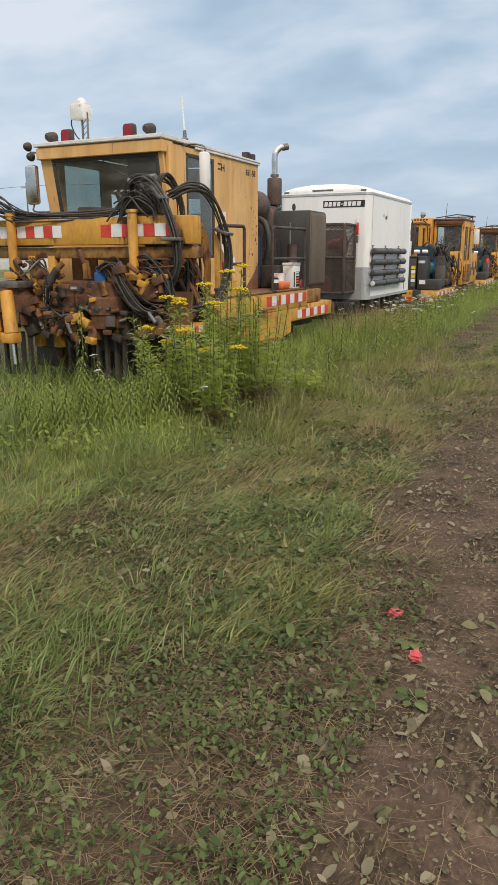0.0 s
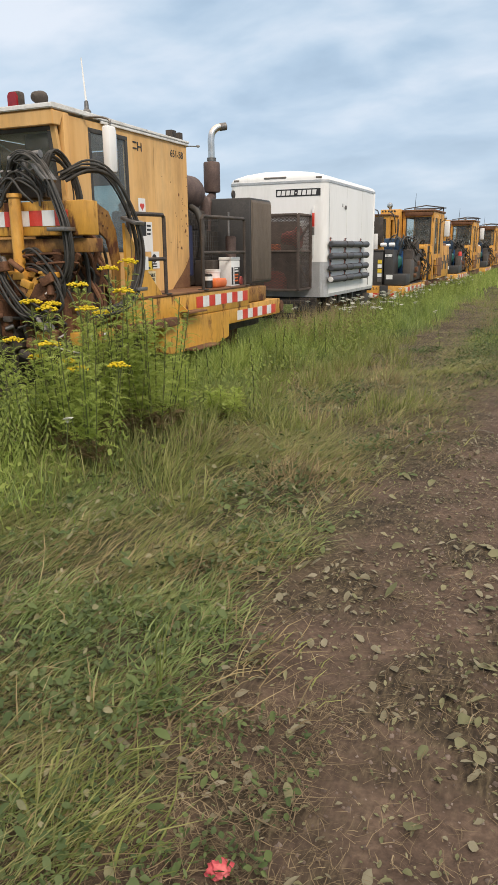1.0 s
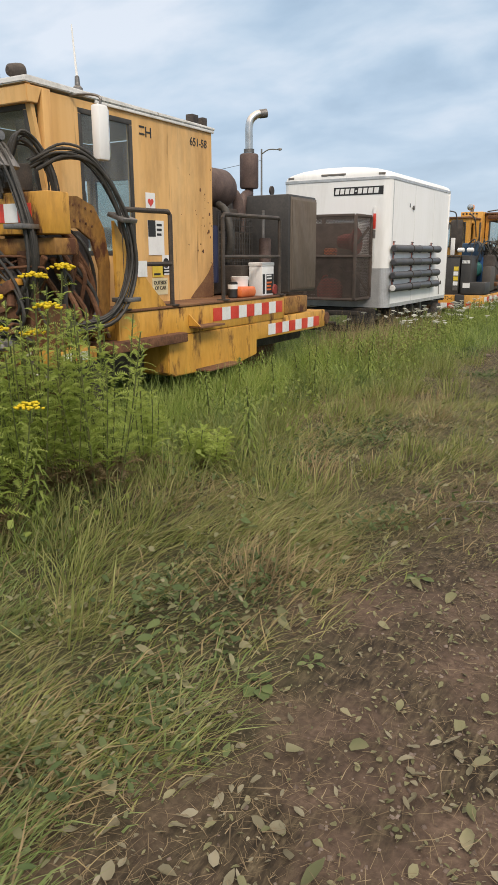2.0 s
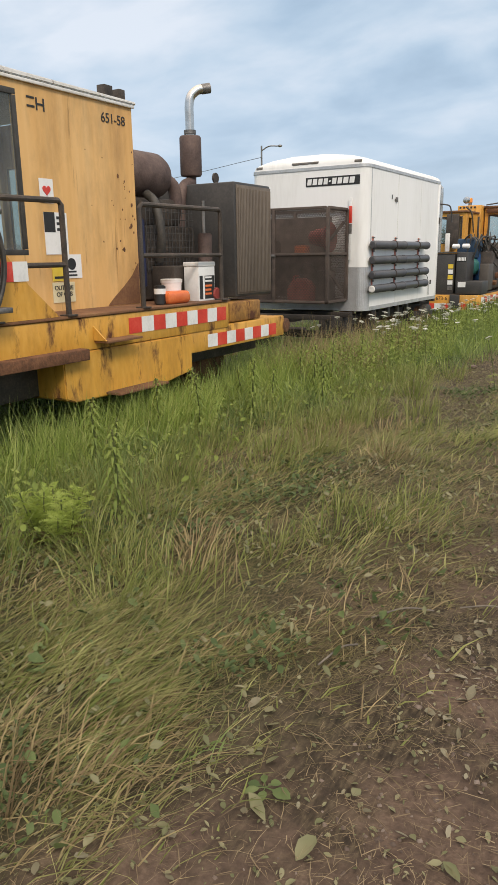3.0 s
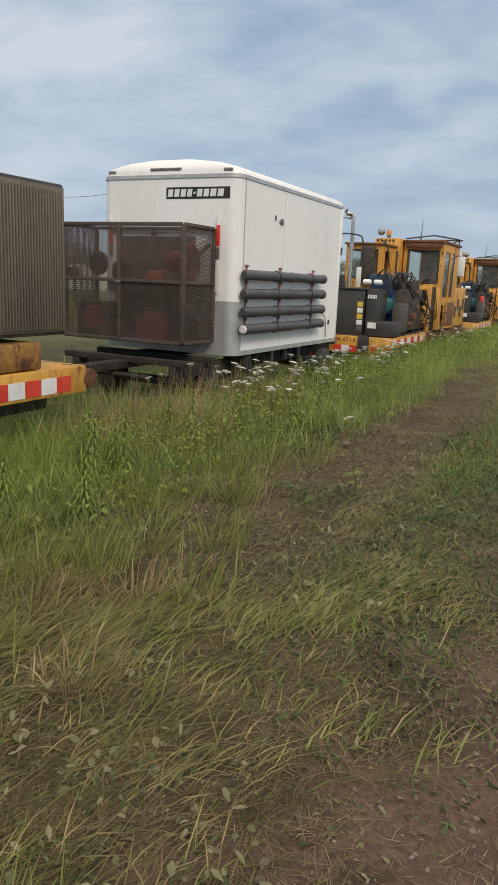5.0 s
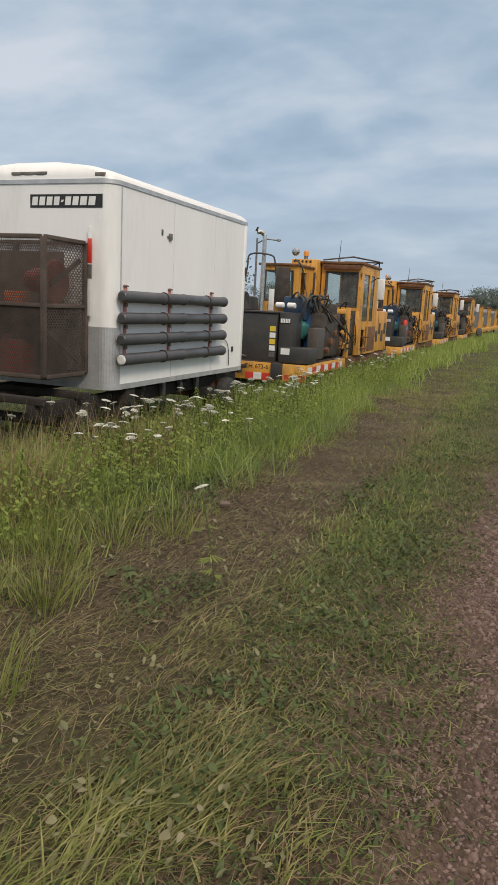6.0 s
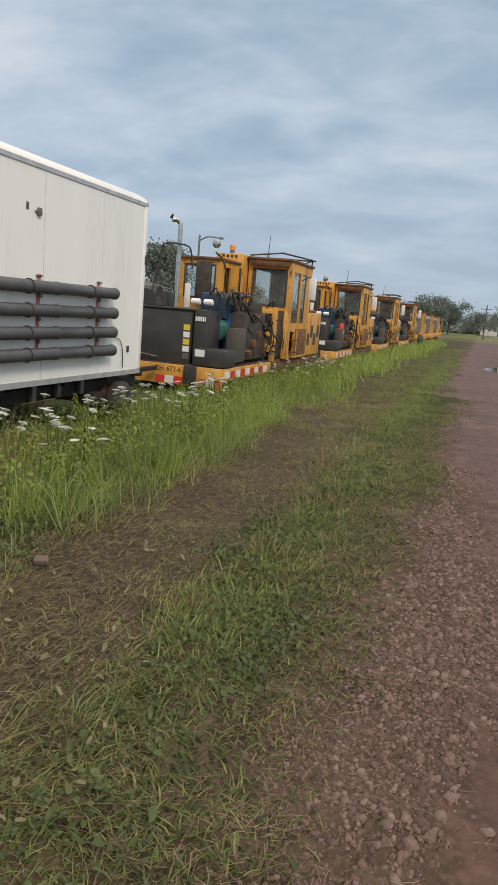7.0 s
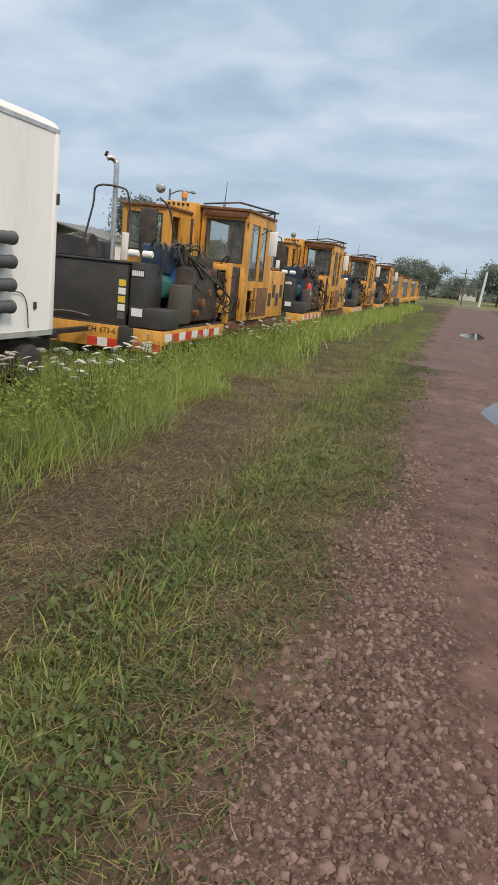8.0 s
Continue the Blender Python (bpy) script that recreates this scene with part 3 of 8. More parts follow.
HAY = leaf_material("olive_trodden_hay", [(0.10, 0.088, 0.042), (0.19, 0.165, 0.075), (0.29, 0.25, 0.12), (0.40, 0.34, 0.18)], 0.2)
MAT_HAY = leaf_material("brown_matted_grass", [(0.05, 0.042, 0.02), (0.10, 0.082, 0.038), (0.17, 0.14, 0.062), (0.27, 0.22, 0.11)], 0.2)
STRAW_BITS = leaf_material("brown_hay_bits", [(0.065, 0.045, 0.027), (0.125, 0.09, 0.052), (0.22, 0.165, 0.095), (0.36, 0.285, 0.175)], 0.15)
LEAF = leaf_material("dull_broad_leaves", [(0.07, 0.08, 0.035), (0.13, 0.135, 0.065), (0.21, 0.20, 0.11), (0.28, 0.25, 0.16)], 0.15)
LEAF_PALE = leaf_material("pale_dry_leaves", [(0.085, 0.075, 0.045), (0.15, 0.135, 0.085), (0.22, 0.20, 0.135), (0.31, 0.275, 0.20)], 0.1)
LEAF_DULL = leaf_material("dull_green_weed_leaves", [(0.035, 0.06, 0.02), (0.07, 0.105, 0.035), (0.12, 0.16, 0.055), (0.20, 0.235, 0.10)], 0.25)
LEAF_GREEN = leaf_material("fresh_weed_leaves", [(0.125, 0.178, 0.038), (0.215, 0.275, 0.060), (0.335, 0.385, 0.105)], 0.4)
STEM = leaf_material("weed_stems", [(0.06, 0.085, 0.025), (0.10, 0.12, 0.04), (0.16, 0.15, 0.06)], 0.1)
BLOOM_WHITE = leaf_material("white_umbel_bloom", [(0.55, 0.56, 0.48), (0.66, 0.67, 0.6), (0.75, 0.75, 0.7)], 0.2)
BLOOM_YELLOW = leaf_material("yellow_button_bloom", [(0.58, 0.40, 0.01), (0.70, 0.52, 0.02), (0.75, 0.60, 0.05)], 0.15)


def blades(name, x, y, h, lean, width, mat, seed, label, toward=None, z=None, rise=1.0, fan=0.7, fine=False):
    """One mesh of bent blades at the given roots: h long, leaning by lean (0 upright, 1 flat), rise scales how far they stand up."""
    r = np.random.RandomState(seed)
    n = len(x)
    z0 = ground_height(x, y) - 0.01 if z is None else z
    a = r.rand(n) * 2 * np.pi if toward is None else toward + r.randn(n) * fan
    dx, dy = np.cos(a), np.sin(a)
    b = r.rand(n) * 2 * np.pi
    px, py = np.cos(b) * width / 2, np.sin(b) * width / 2
    curl = 0.35 * r.randn(n) * lean
    levels = ((0.0, 0.8), (0.33, 1.0), (0.68, 0.75), (1.0, 0.0)) if fine else ((0.0, 1.0), (0.55, 0.8), (1.0, 0.0))
    m = 2 * len(levels) - 1
    v = np.empty((n, m, 3))
    for k, (s, w) in enumerate(levels):
        bend = lean * s ** 1.5
        hx = x + (dx - dy * curl * s) * h * bend
        hy = y + (dy + dx * curl * s) * h * bend
        hz = z0 + rise * h * (s - 0.62 * lean * s ** 1.6) * np.sqrt(np.clip(1 - 0.35 * lean ** 2, 0.2, 1))
        if s < 1:
            v[:, 2 * k] = np.stack([hx - px * w, hy - py * w, hz], 1)
            v[:, 2 * k + 1] = np.stack([hx + px * w, hy + py * w, hz], 1)
        else:
            v[:, m - 1] = np.stack([hx, hy, hz], 1)
    base = (np.arange(n) * m)[:, None]
    tri = [c for k in range(len(levels) - 2) for c in ((2 * k, 2 * k + 1, 2 * k + 3), (2 * k, 2 * k + 3, 2 * k + 2))] + [(m - 3, m - 2, m - 1)]
    f3 = np.concatenate([base + np.array([c]) for c in tri], 0)
    ob = raw_mesh(name, v.reshape(-1, 3), f3, mat, True)
    return tagged(ob, label, "grass", kind="stuff")


def scatter(n, x0, x1, y0, y1, keep, seed):
    r = np.random.RandomState(seed)
    x, y = r.uniform(x0, x1, n), r.uniform(y0, y1, n)
    ok = r.rand(n) < keep(x, y)
    return x[ok], y[ok]


def wobble(x, y):
    return 0.9 * (value_noise(x, y, 1.6, 11) - 0.5) + 0.5 * (value_noise(x, y, 0.5, 12) - 0.5)


def clump(x, y):
    """Bare gaps of a hand's width between the clumps."""
    return 0.22 + 0.78 * step(0.6 * value_noise(x, y, 0.13, 151) + 0.4 * value_noise(x, y, 0.31, 152), 0.36, 0.58)


def tall_zone(x, y):
    """Uncut grass beside the machines."""
    return 1 - step(x + wobble(x, y), -3.3, -2.3)


def mown_zone(x, y):
    """Flattened grass between the tall strip and the bare path."""
    xx = x + wobble(x, y)
    edge = -0.75 + 0.10 * step(y, 4.2, 6.0) + 0.05 * step(y, 9, 11) - 0.42 * (1 - step(y, 1.3, 2.7))
    zone = 1 - step(xx, edge - 0.5, edge)
    worn = step(y, 9, 12.5) * (1 - 0.8 * step(y, 18, 24)) * step(xx, -2.7, -2.3) * (1 - step(xx, -1.75, -1.35))
    return zone * clump(x, y) * (1 - 0.68 * worn) * (1 - 0.45 * step(y, 9.8, 11.4) * step(xx, -2.6, -2.2))


def ridge_zone(x, y):
    """The green strip left between the worn track and the gravel."""
    xx = x + 0.45 * wobble(x, y)
    return step(y, 11.2, 13.2) * np.exp(-((xx + 1.1) / 0.30) ** 2) * (0.35 + 0.65 * step(value_noise(x, y, 0.7, 21), 0.35, 0.6))


def tuft(x, y):
    return step(value_noise(x, y, 0.55, 31), 0.5, 0.75)


def matted(x, y):
    """1 where the grass beside the path is trodden down to brown mat."""
    return step(x, -2.5, -1.9) * step(y, 6.2, 6.9) * (1 - step(y, 9.0, 9.8))


R = np.random.RandomState(5)
x, y = scatter(200000, -7.5, -2.0, 2.4, 24, lambda x, y: tall_zone(x, y) * (0.3 + 0.7 * clump(x, y)) * (1 - 0.6 * step(-x, 4.9, 5.4)), 41)
n = len(x)
hh = (0.14 + 0.34 * R.rand(n) ** 1.6) * (0.6 + 0.7 * tuft(x, y)) * (0.8 + 0.42 * step(y, 11, 15)) * (1 + 0.7 * step(-x, 3.3, 3.9) * (1 - step(y, 12, 14))) * (1 - 0.55 * step(-x, 3.75, 4.2) * step(y, 13.5, 15))
lean = 0.15 + 0.6 * R.rand(n)
wide = 0.004 + 0.005 * R.rand(n)
cool = (value_noise(x, y, 0.35, 161) + 0.5 * R.rand(n)) > 0.72
blades("tall_grass", x[~cool], y[~cool], hh[~cool], lean[~cool], wide[~cool], GRASS_FRESH, 1, "tall rough green grass along the rails")
blades("tall_grass", x[cool], y[cool], hh[cool] * 0.9, lean[cool], wide[cool], GRASS_COOL, 7, "tall cool-green grass along the rails")
x, y = scatter(38000, -9.0, -2.2, 24, 70, tall_zone, 42)
n = len(x)
blades("tall_grass", x, y, 0.25 + 0.45 * R.rand(n), 0.15 + 0.4 * R.rand(n), 0.014 + 0.02 * R.rand(n), GRASS_FRESH, 2, "tall rough green grass further along the rails")
x, y = scatter(150000, -4.2, -0.4, 0.6, 26, lambda x, y: mown_zone(x, y) * (0.45 + 0.55 * tuft(x, y)) * (1 - 0.72 * matted(x, y)), 43)
n = len(x)
hh = (0.04 + 0.10 * R.rand(n) ** 1.5 + 0.22 * tuft(x, y) * R.rand(n)) * (1 - 0.62 * step(y, 9.8, 11.4) * step(x, -3.1, -2.3))
blades("trodden_grass", x, y, hh, 0.6 + 0.4 * R.rand(n), 0.005 + 0.005 * R.rand(n), GRASS, 3, "flattened green grass beside the path", toward=1.1, rise=0.75, fan=0.6)
x, y = scatter(190000, -4.2, -0.3, 0.6, 24, lambda x, y: (0.22 + 0.7 * step(value_noise(x, y, 0.7, 37), 0.42, 0.66)) * mown_zone(x, y) * (1 - 0.75 * matted(x, y)), 44)
n = len(x)
blades("dry_grass", x, y, (0.08 + 0.22 * R.rand(n) ** 2) * (1 - 0.5 * step(y, 9.8, 11.4)), 0.6 + 0.4 * R.rand(n), 0.004 + 0.004 * R.rand(n), STRAW, 4, "dry straw-coloured grass among the green", toward=1.0, rise=0.75, fan=0.65)
x, y = scatter(80000, -3.4, -0.9, 1.6, 13.5, lambda x, y: mown_zone(x, y) * step(y, 1.6, 2.6) * (0.12 + 0.88 * step(value_noise(x, y, 0.5, 121), 0.38, 0.62)) * (1 - 0.75 * step(y, 9.8, 12)) * (1 - 0.7 * step(y, 6.5, 7.1) * (1 - step(y, 8.8, 9.6)) * step(x, -2.3, -1.8)), 122)
n = len(x)
blades("laid_grass", x, y, (0.14 + 0.26 * R.rand(n)) * (0.65 + 0.5 * tuft(x, y)), 0.72 + 0.28 * R.rand(n), 0.0026 + 0.0022 * R.rand(n), LAID, 123, "long yellow-green grass laid over beside the path", toward=1.15, rise=0.62, fan=0.42, fine=True)
x, y = scatter(60000, -2.0, 0.2, 8, 45, ridge_zone, 45)
n = len(x)
blades("ridge_grass", x, y, 0.04 + 0.15 * R.rand(n) ** 1.5, 0.3 + 0.6 * R.rand(n), 0.005 + 0.005 * R.rand(n), GRASS_COOL, 6, "green tufts between the wheel tracks")
x, y = scatter(78000, -4.0, 1.5, 0.6, 22, lambda x, y: 0.25 + 0.75 * (1 - mown_zone(x, y)) * (1 - 0.9 * step(x, -0.45, 0.1) * step(y, 8, 10.5)), 46)
n = len(x)
blades("straw_litter", x, y, 0.03 + 0.10 * R.rand(n) ** 2, 0.97 + 0.03 * R.rand(n), 0.0018 + 0.0022 * R.rand(n), STRAW_BITS, 7, "dry straw and hay litter lying on the dirt", z=ground_height(x, y) + 0.004 + 0.02 * R.rand(n), rise=0.15)
x, y = scatter(46000, -1.5, 1.2, 0.7, 9.5, lambda x, y: (1 - 0.75 * mown_zone(x, y)) * (0.3 + 0.7 * step(value_noise(x, y, 0.28, 171), 0.3, 0.6)) * (1 - 0.45 * step(y, 6, 9)), 172)
n = len(x)
blades("fine_straw", x, y, 0.02 + 0.075 * R.rand(n) ** 1.8, 0.95 + 0.05 * R.rand(n), 0.0014 + 0.0016 * R.rand(n), STRAW_BITS, 173, "fine broken straw strewn on the dirt path", z=ground_height(x, y) + 0.004 + 0.012 * R.rand(n), rise=0.12)
x, y = scatter(26000, -3.6, -0.6, 0.6, 16, lambda x, y: 0.8 * mown_zone(x, y) * step(value_noise(x, y, 0.8, 77), 0.45, 0.7), 47)
n = len(x)
blades("clover_patch", x, y, 0.03 + 0.05 * R.rand(n), 0.4 + 0.5 * R.rand(n), 0.016 + 0.014 * R.rand(n), GRASS_DARK, 8, "low broad-leaved weeds in the trodden grass")

x, y = scatter(68000, -2.7, -0.45, 6.0, 10.4, lambda x, y: step(y, 6.0, 6.8) * (1 - step(y, 9.4, 10.4)) * step(x, -2.7, -2.2) * (1 - step(x + 0.35 * wobble(x, y), -1.0, -0.5)) * (0.55 + 0.45 * step(value_noise(x, y, 0.35, 151), 0.35, 0.6)), 152)
n = len(x)
blades("matted_grass", x, y, 0.07 + 0.15 * R.rand(n) ** 1.4, 0.8 + 0.2 * R.rand(n), 0.0026 + 0.0026 * R.rand(n), MAT_HAY, 153, "brown matted grass pressed down beside the path", toward=1.1, rise=0.4, fan=0.9)


def tufts(name, spots, seed, mat, label, h0, wide, lean=0.55, per=70):
    """Separate clumps of longer blades that fan out from one root."""
    q = np.random.RandomState(seed)
    px = np.repeat([p[0] for p in spots], per) + q.randn(per * len(spots)) * wide
    py = np.repeat([p[1] for p in spots], per) + q.randn(per * len(spots)) * wide
    n = len(px)
    away = np.arctan2(py - np.repeat([p[1] for p in spots], per), px - np.repeat([p[0] for p in spots], per))
    return blades(name, px, py, h0 * (0.45 + 0.75 * q.rand(n)), lean * (0.3 + q.rand(n)), 0.0036 + 0.0046 * q.rand(n), mat, seed, label, toward=away)


tufts("grass_tuft", [(-1.45, 7.7), (-1.30, 7.95), (-1.55, 8.1), (-1.62, 7.45), (-1.2, 8.3)], 61, GRASS, "yellow-green grass tuft beside the path", 0.26, 0.07, 0.6, 64)
tufts("grass_tuft", [(-2.05, 6.85), (-2.2, 7.0), (-1.9, 6.6), (-2.45, 10.2), (-2.3, 10.5), (-2.6, 9.9), (-2.2, 5.2), (-2.5, 5.5), (-1.9, 4.9)], 62, GRASS, "long grass tuft in the trodden strip", 0.30, 0.09, 0.7, 110)
tufts("straw_tuft", [(-1.8, 7.0), (-1.95, 7.25), (-1.5, 5.6), (-2.3, 9.6), (-1.7, 9.2), (-2.0, 10.0)], 63, STRAW, "dry straw tuft in the trodden strip", 0.28, 0.08, 0.7, 70)
q = np.random.RandomState(64)
sp = [(x_, y_) for x_, y_ in zip(q.normal(-1.12, 0.12, 150), 13.1 + 26 * q.rand(150) ** 1.4)]
tufts("ridge_tuft", sp[::3], 65, GRASS_FRESH, "green tufts between the wheel tracks", 0.14, 0.08, 0.8, 34)
tufts("ridge_tuft", sp[1::2], 66, GRASS, "olive tufts between the wheel tracks", 0.14, 0.10, 0.85, 40)
sp = [(x_, y_) for x_, y_ in zip(q.normal(-1.22, 0.10, 16), q.uniform(13.4, 19, 16))]
tufts("straw_tuft", sp, 69, STRAW, "dry straw-coloured tuft between the wheel tracks", 0.22, 0.06, 0.6, 18)
sp = [(x_, y_) for x_, y_ in zip(q.uniform(-2.6, -1.0, 420), q.uniform(19, 60, 420))]
tufts("far_tuft", sp, 70, GRASS, "low olive grass further along the worn track", 0.14, 0.16, 0.7, 40)
sp = [(x_, y_) for x_, y_ in zip(q.normal(-2.9, 0.5, 60), q.uniform(3.5, 13, 60))]
tufts("strip_tuft", sp, 66, GRASS, "longer grass tufts near the machine", 0.36, 0.09, 0.55, 80)
x, y = scatter(130000, -1.7, 0.0, 8.5, 26, lambda x, y: step(y, 8.8, 10.8) * np.exp(-((x + 0.80 + 0.35 * wobble(x, y)) / 0.36) ** 2) * (0.45 + 0.5 * step(value_noise(x, y, 0.35, 88), 0.35, 0.6)), 67)
n = len(x)
blades("weed_mat", x, y, 0.02 + 0.05 * R.rand(n), 0.4 + 0.6 * R.rand(n), 0.010 + 0.012 * R.rand(n), GRASS_DARK, 68, "low green weeds along the gravel edge")
x, y = scatter(90000, -2.0, -0.25, 9.0, 24, lambda x, y: step(y, 9.2, 11) * (1 - step(x + 0.4 * wobble(x, y), -0.55, -0.15)) * (0.06 + 0.42 * step(x, -1.5, -1.1)), 81)
n = len(x)
blades("short_grass", x, y, 0.03 + 0.07 * R.rand(n), 0.55 + 0.45 * R.rand(n), 0.004 + 0.005 * R.rand(n), GRASS, 82, "short trodden grass along the gravel edge")
x, y = scatter(66000, -3.2, -0.25, 8.5, 26, lambda x, y: step(y, 9.2, 11) * (1 - step(x + 0.4 * wobble(x, y), -0.5, 0.0)) * 0.8, 83)
n = len(x)
blades("hay_litter", x, y, 0.04 + 0.13 * R.rand(n) ** 1.5, 0.85 + 0.15 * R.rand(n), 0.002 + 0.0022 * R.rand(n), STRAW_BITS, 84, "brown hay litter on the worn track", z=ground_height(x, y) + 0.03 * R.rand(n), rise=0.3)
x, y = scatter(62000, -3.5, -1.3, 9.5, 30, lambda x, y: step(y, 9.8, 11.5) * step(x + 0.3 * wobble(x, y), -3.4, -3.1) * (1 - step(x + 0.3 * wobble(x, y), -1.7, -1.4)) * (0.35 + 0.6 * step(value_noise(x, y, 0.4, 141), 0.35, 0.65)), 142)
n = len(x)
blades("trodden_hay", x, y, 0.05 + 0.13 * R.rand(n) ** 1.5, 0.7 + 0.3 * R.rand(n), 0.0028 + 0.0028 * R.rand(n), HAY, 143, "olive-brown trodden hay on the worn track", rise=0.45)
tufts("dead_stalks", [(-2.9, 5.4), (-2.6, 5.6), (-3.2, 5.3), (-2.7, 5.15), (-2.45, 5.9), (-3.5, 5.3), (-2.5, 6.3), (-3.3, 5.1), (-2.35, 5.4), (-3.55, 5.85), (-3.25, 5.8), (-3.0, 5.95), (-4.0, 5.6), (-4.75, 5.5), (-4.3, 5.7), (-3.75, 5.5), (-2.85, 6.2), (-3.7, 8.7), (-3.6, 9.6), (-3.65, 8.2), (-3.7, 10.6), (-3.6, 11.7), (-3.75, 12.6), (-3.9, 13.5), (-4.0, 13.0)], 85, LAID, "dry yellowish stalks among the weeds", 0.42, 0.12, 0.6, 42)
q = np.random.RandomState(96)
sp = [(x_, y_) for x_, y_ in zip(q.uniform(-4.4, -3.3, 46), q.uniform(11.6, 15.0, 46))]
tufts("dry_tall_grass", sp, 99, STRAW, "tall brownish dry grass beside the cart", 0.78, 0.12, 0.45, 40)
q = np.random.RandomState(97)
sp = [(x_, y_) for x_, y_ in zip(q.uniform(-4.15, -3.55, 95), q.uniform(7.2, 13.6, 95))]
tufts("hull_tuft", sp, 98, GRASS_FRESH, "tall grass growing against the machine", 0.52, 0.08, 0.4, 60)
x, y = scatter(8000, -30, -8.3, -8, 70, lambda x, y: 0.5 + 0 * x, 91)
x2, y2 = scatter(10000, 3.4, 16, -8, 70, lambda x, y: step(x, 3.2, 4.2), 92)
x3, y3 = scatter(7000, -9, -1.0, -9, 0.4, lambda x, y: 0.9 * mown_zone(x, y), 93)
x, y = np.concatenate([x, x2, x3]), np.concatenate([y, y2, y3])
n = len(x)
blades("field_grass", x, y, 0.12 + 0.3 * R.rand(n), 0.2 + 0.5 * R.rand(n), 0.012 + 0.02 * R.rand(n), GRASS, 94, "rough field grass around the lane and rails")
x, y = scatter(60000, -3.4, -1.0, 1.2, 6.5, lambda x, y: mown_zone(x, y) * step(value_noise(x, y, 0.6, 55), 0.36, 0.6) * (1 - step(y, 4.5, 6.5)), 107)
n = len(x)
blades("fresh_grass", x, y, 0.06 + 0.18 * R.rand(n) ** 1.4, 0.5 + 0.5 * R.rand(n), 0.005 + 0.005 * R.rand(n), GRASS_COOL, 108, "fresh green grass bent over beside the path", toward=1.0, rise=0.7)
tufts("grass_tuft", [(-1.75, 1.75), (-1.6, 1.55), (-1.9, 2.1), (-1.55, 1.95), (-1.7, 2.5), (-2.0, 2.9)], 109, GRASS_COOL, "fresh green grass tuft near the path", 0.20, 0.12, 0.85, 120)
tufts("seedling_grass", [(-1.12, 3.3)], 95, GRASS, "single thin grass stalk beside the path", 0.42, 0.012, 0.15, 7)


# ---------------------------------------------------------------- rails
def rail_bar(xm):
    """One rail of the track with foot, web and head."""
    o = [(-0.065, -0.27), (0.065, -0.27), (0.065, -0.255), (0.012, -0.24), (0.012, -0.165), (0.035, -0.155), (0.035, -0.12), (-0.035, -0.12), (-0.035, -0.155), (-0.012, -0.165), (-0.012, -0.24), (-0.065, -0.255)]
    ob = part("rail", prism([(xm + a, b) for a, b in o], "y", -30, 140), RUST)
    return tagged(ob, "rusted steel rail half hidden in grass", "rail", "rails of the track", "structure")


rail_bar(TRACK - 0.75)
rail_bar(TRACK + 0.75)


def wheelset(parent, y, r=0.3, z=None, mat=None):
    """An axle with two flanged rail wheels."""
    z = -0.12 + r if z is None else z
    part("axle", rod((TRACK - 0.8, y, z), (TRACK + 0.8, y, z), 0.06, 12), mat or DARK, parent)
    for s in (-1, 1):
        w = lathe([(0.05, -0.09), (r * 0.55, -0.08), (r * 0.62, -0.05), (r * 0.95, -0.05), (r, -0.045), (r, 0.05), (r + 0.025, 0.055), (r + 0.025, 0.075), (r * 0.8, 0.075), (0.05, 0.075)],
                  (TRACK + s * 0.76, y, z), "x", 28)
        if s > 0:
            bmesh.ops.scale(w, vec=(-1, 1, 1), verts=w.verts, space=Matrix.Translation((-(TRACK + s * 0.76), -y, -z)))
        part("wheel", w, mat or RUST, parent, "dark rusted steel rail wheel")


# ---------------------------------------------------------------- the near machine
def reflectors(parent, axis, at, spans, first_red, z0, z1, thick, name="reflector"):
    """Red and white tape squares in a row on a face across an axis."""
    for i, (a, c) in enumerate(zip(spans, spans[1:])):
        red = (i % 2 == 0) == first_red
        if axis == "x":
            bm = box(at, at + thick, a + 0.002, c - 0.002, z0, z1, 0)
        else:
            bm = box(a + 0.002, c - 0.002, at - thick, at, z0, z1, 0)
        part(name, bm, RED if red else TAPE_WHITE, parent, "red reflective tape" if red else "white reflective tape", False)


def bars(parent, axis, at, u0, u1, v0, v1, rows, mat, thick=0.002, fill=0.8):
    """Unreadable print: one plain bar a line."""
    dv = (v1 - v0) / rows
    bm = bmesh.new()
    for i in range(rows):
        f = fill * (0.75 + 0.25 * random.random())
        a, c = v1 - (i + 0.75) * dv, v1 - (i + 0.25) * dv
        if axis == "x":
            box(at, at + thick, u0, u0 + (u1 - u0) * f, a, c, 0, bm)
        else:
            box(u0, u0 + (u1 - u0) * f, at - thick, at, a, c, 0, bm)
    return part("print", bm, mat, parent, smooth=False)


def handrail(parent, x, y0, y1, z0, z1, zm, r=0.022, mat=None):
    mat = mat or DARK
    rail_ = part("handrail", hose([(x, y0, z0), (x, y0, z1 - 0.03), (x, y0 + 0.03, z1), (x, y1 - 0.03, z1 + 0.01), (x, y1, z1 - 0.02), (x, y1, z0)], r, 8, 1, smooth_path=False), mat, parent, "dark painted steel handrail")
    part("mid_rail", rod((x, y0, zm), (x, y1, zm), r * 0.9, 8), mat, rail_)
    for yy in (y0, y1):
        part("foot", box(x - 0.05, x + 0.05, yy - 0.05, yy + 0.05, z0 - 0.002, z0 + 0.012, 0.002), mat, rail_)


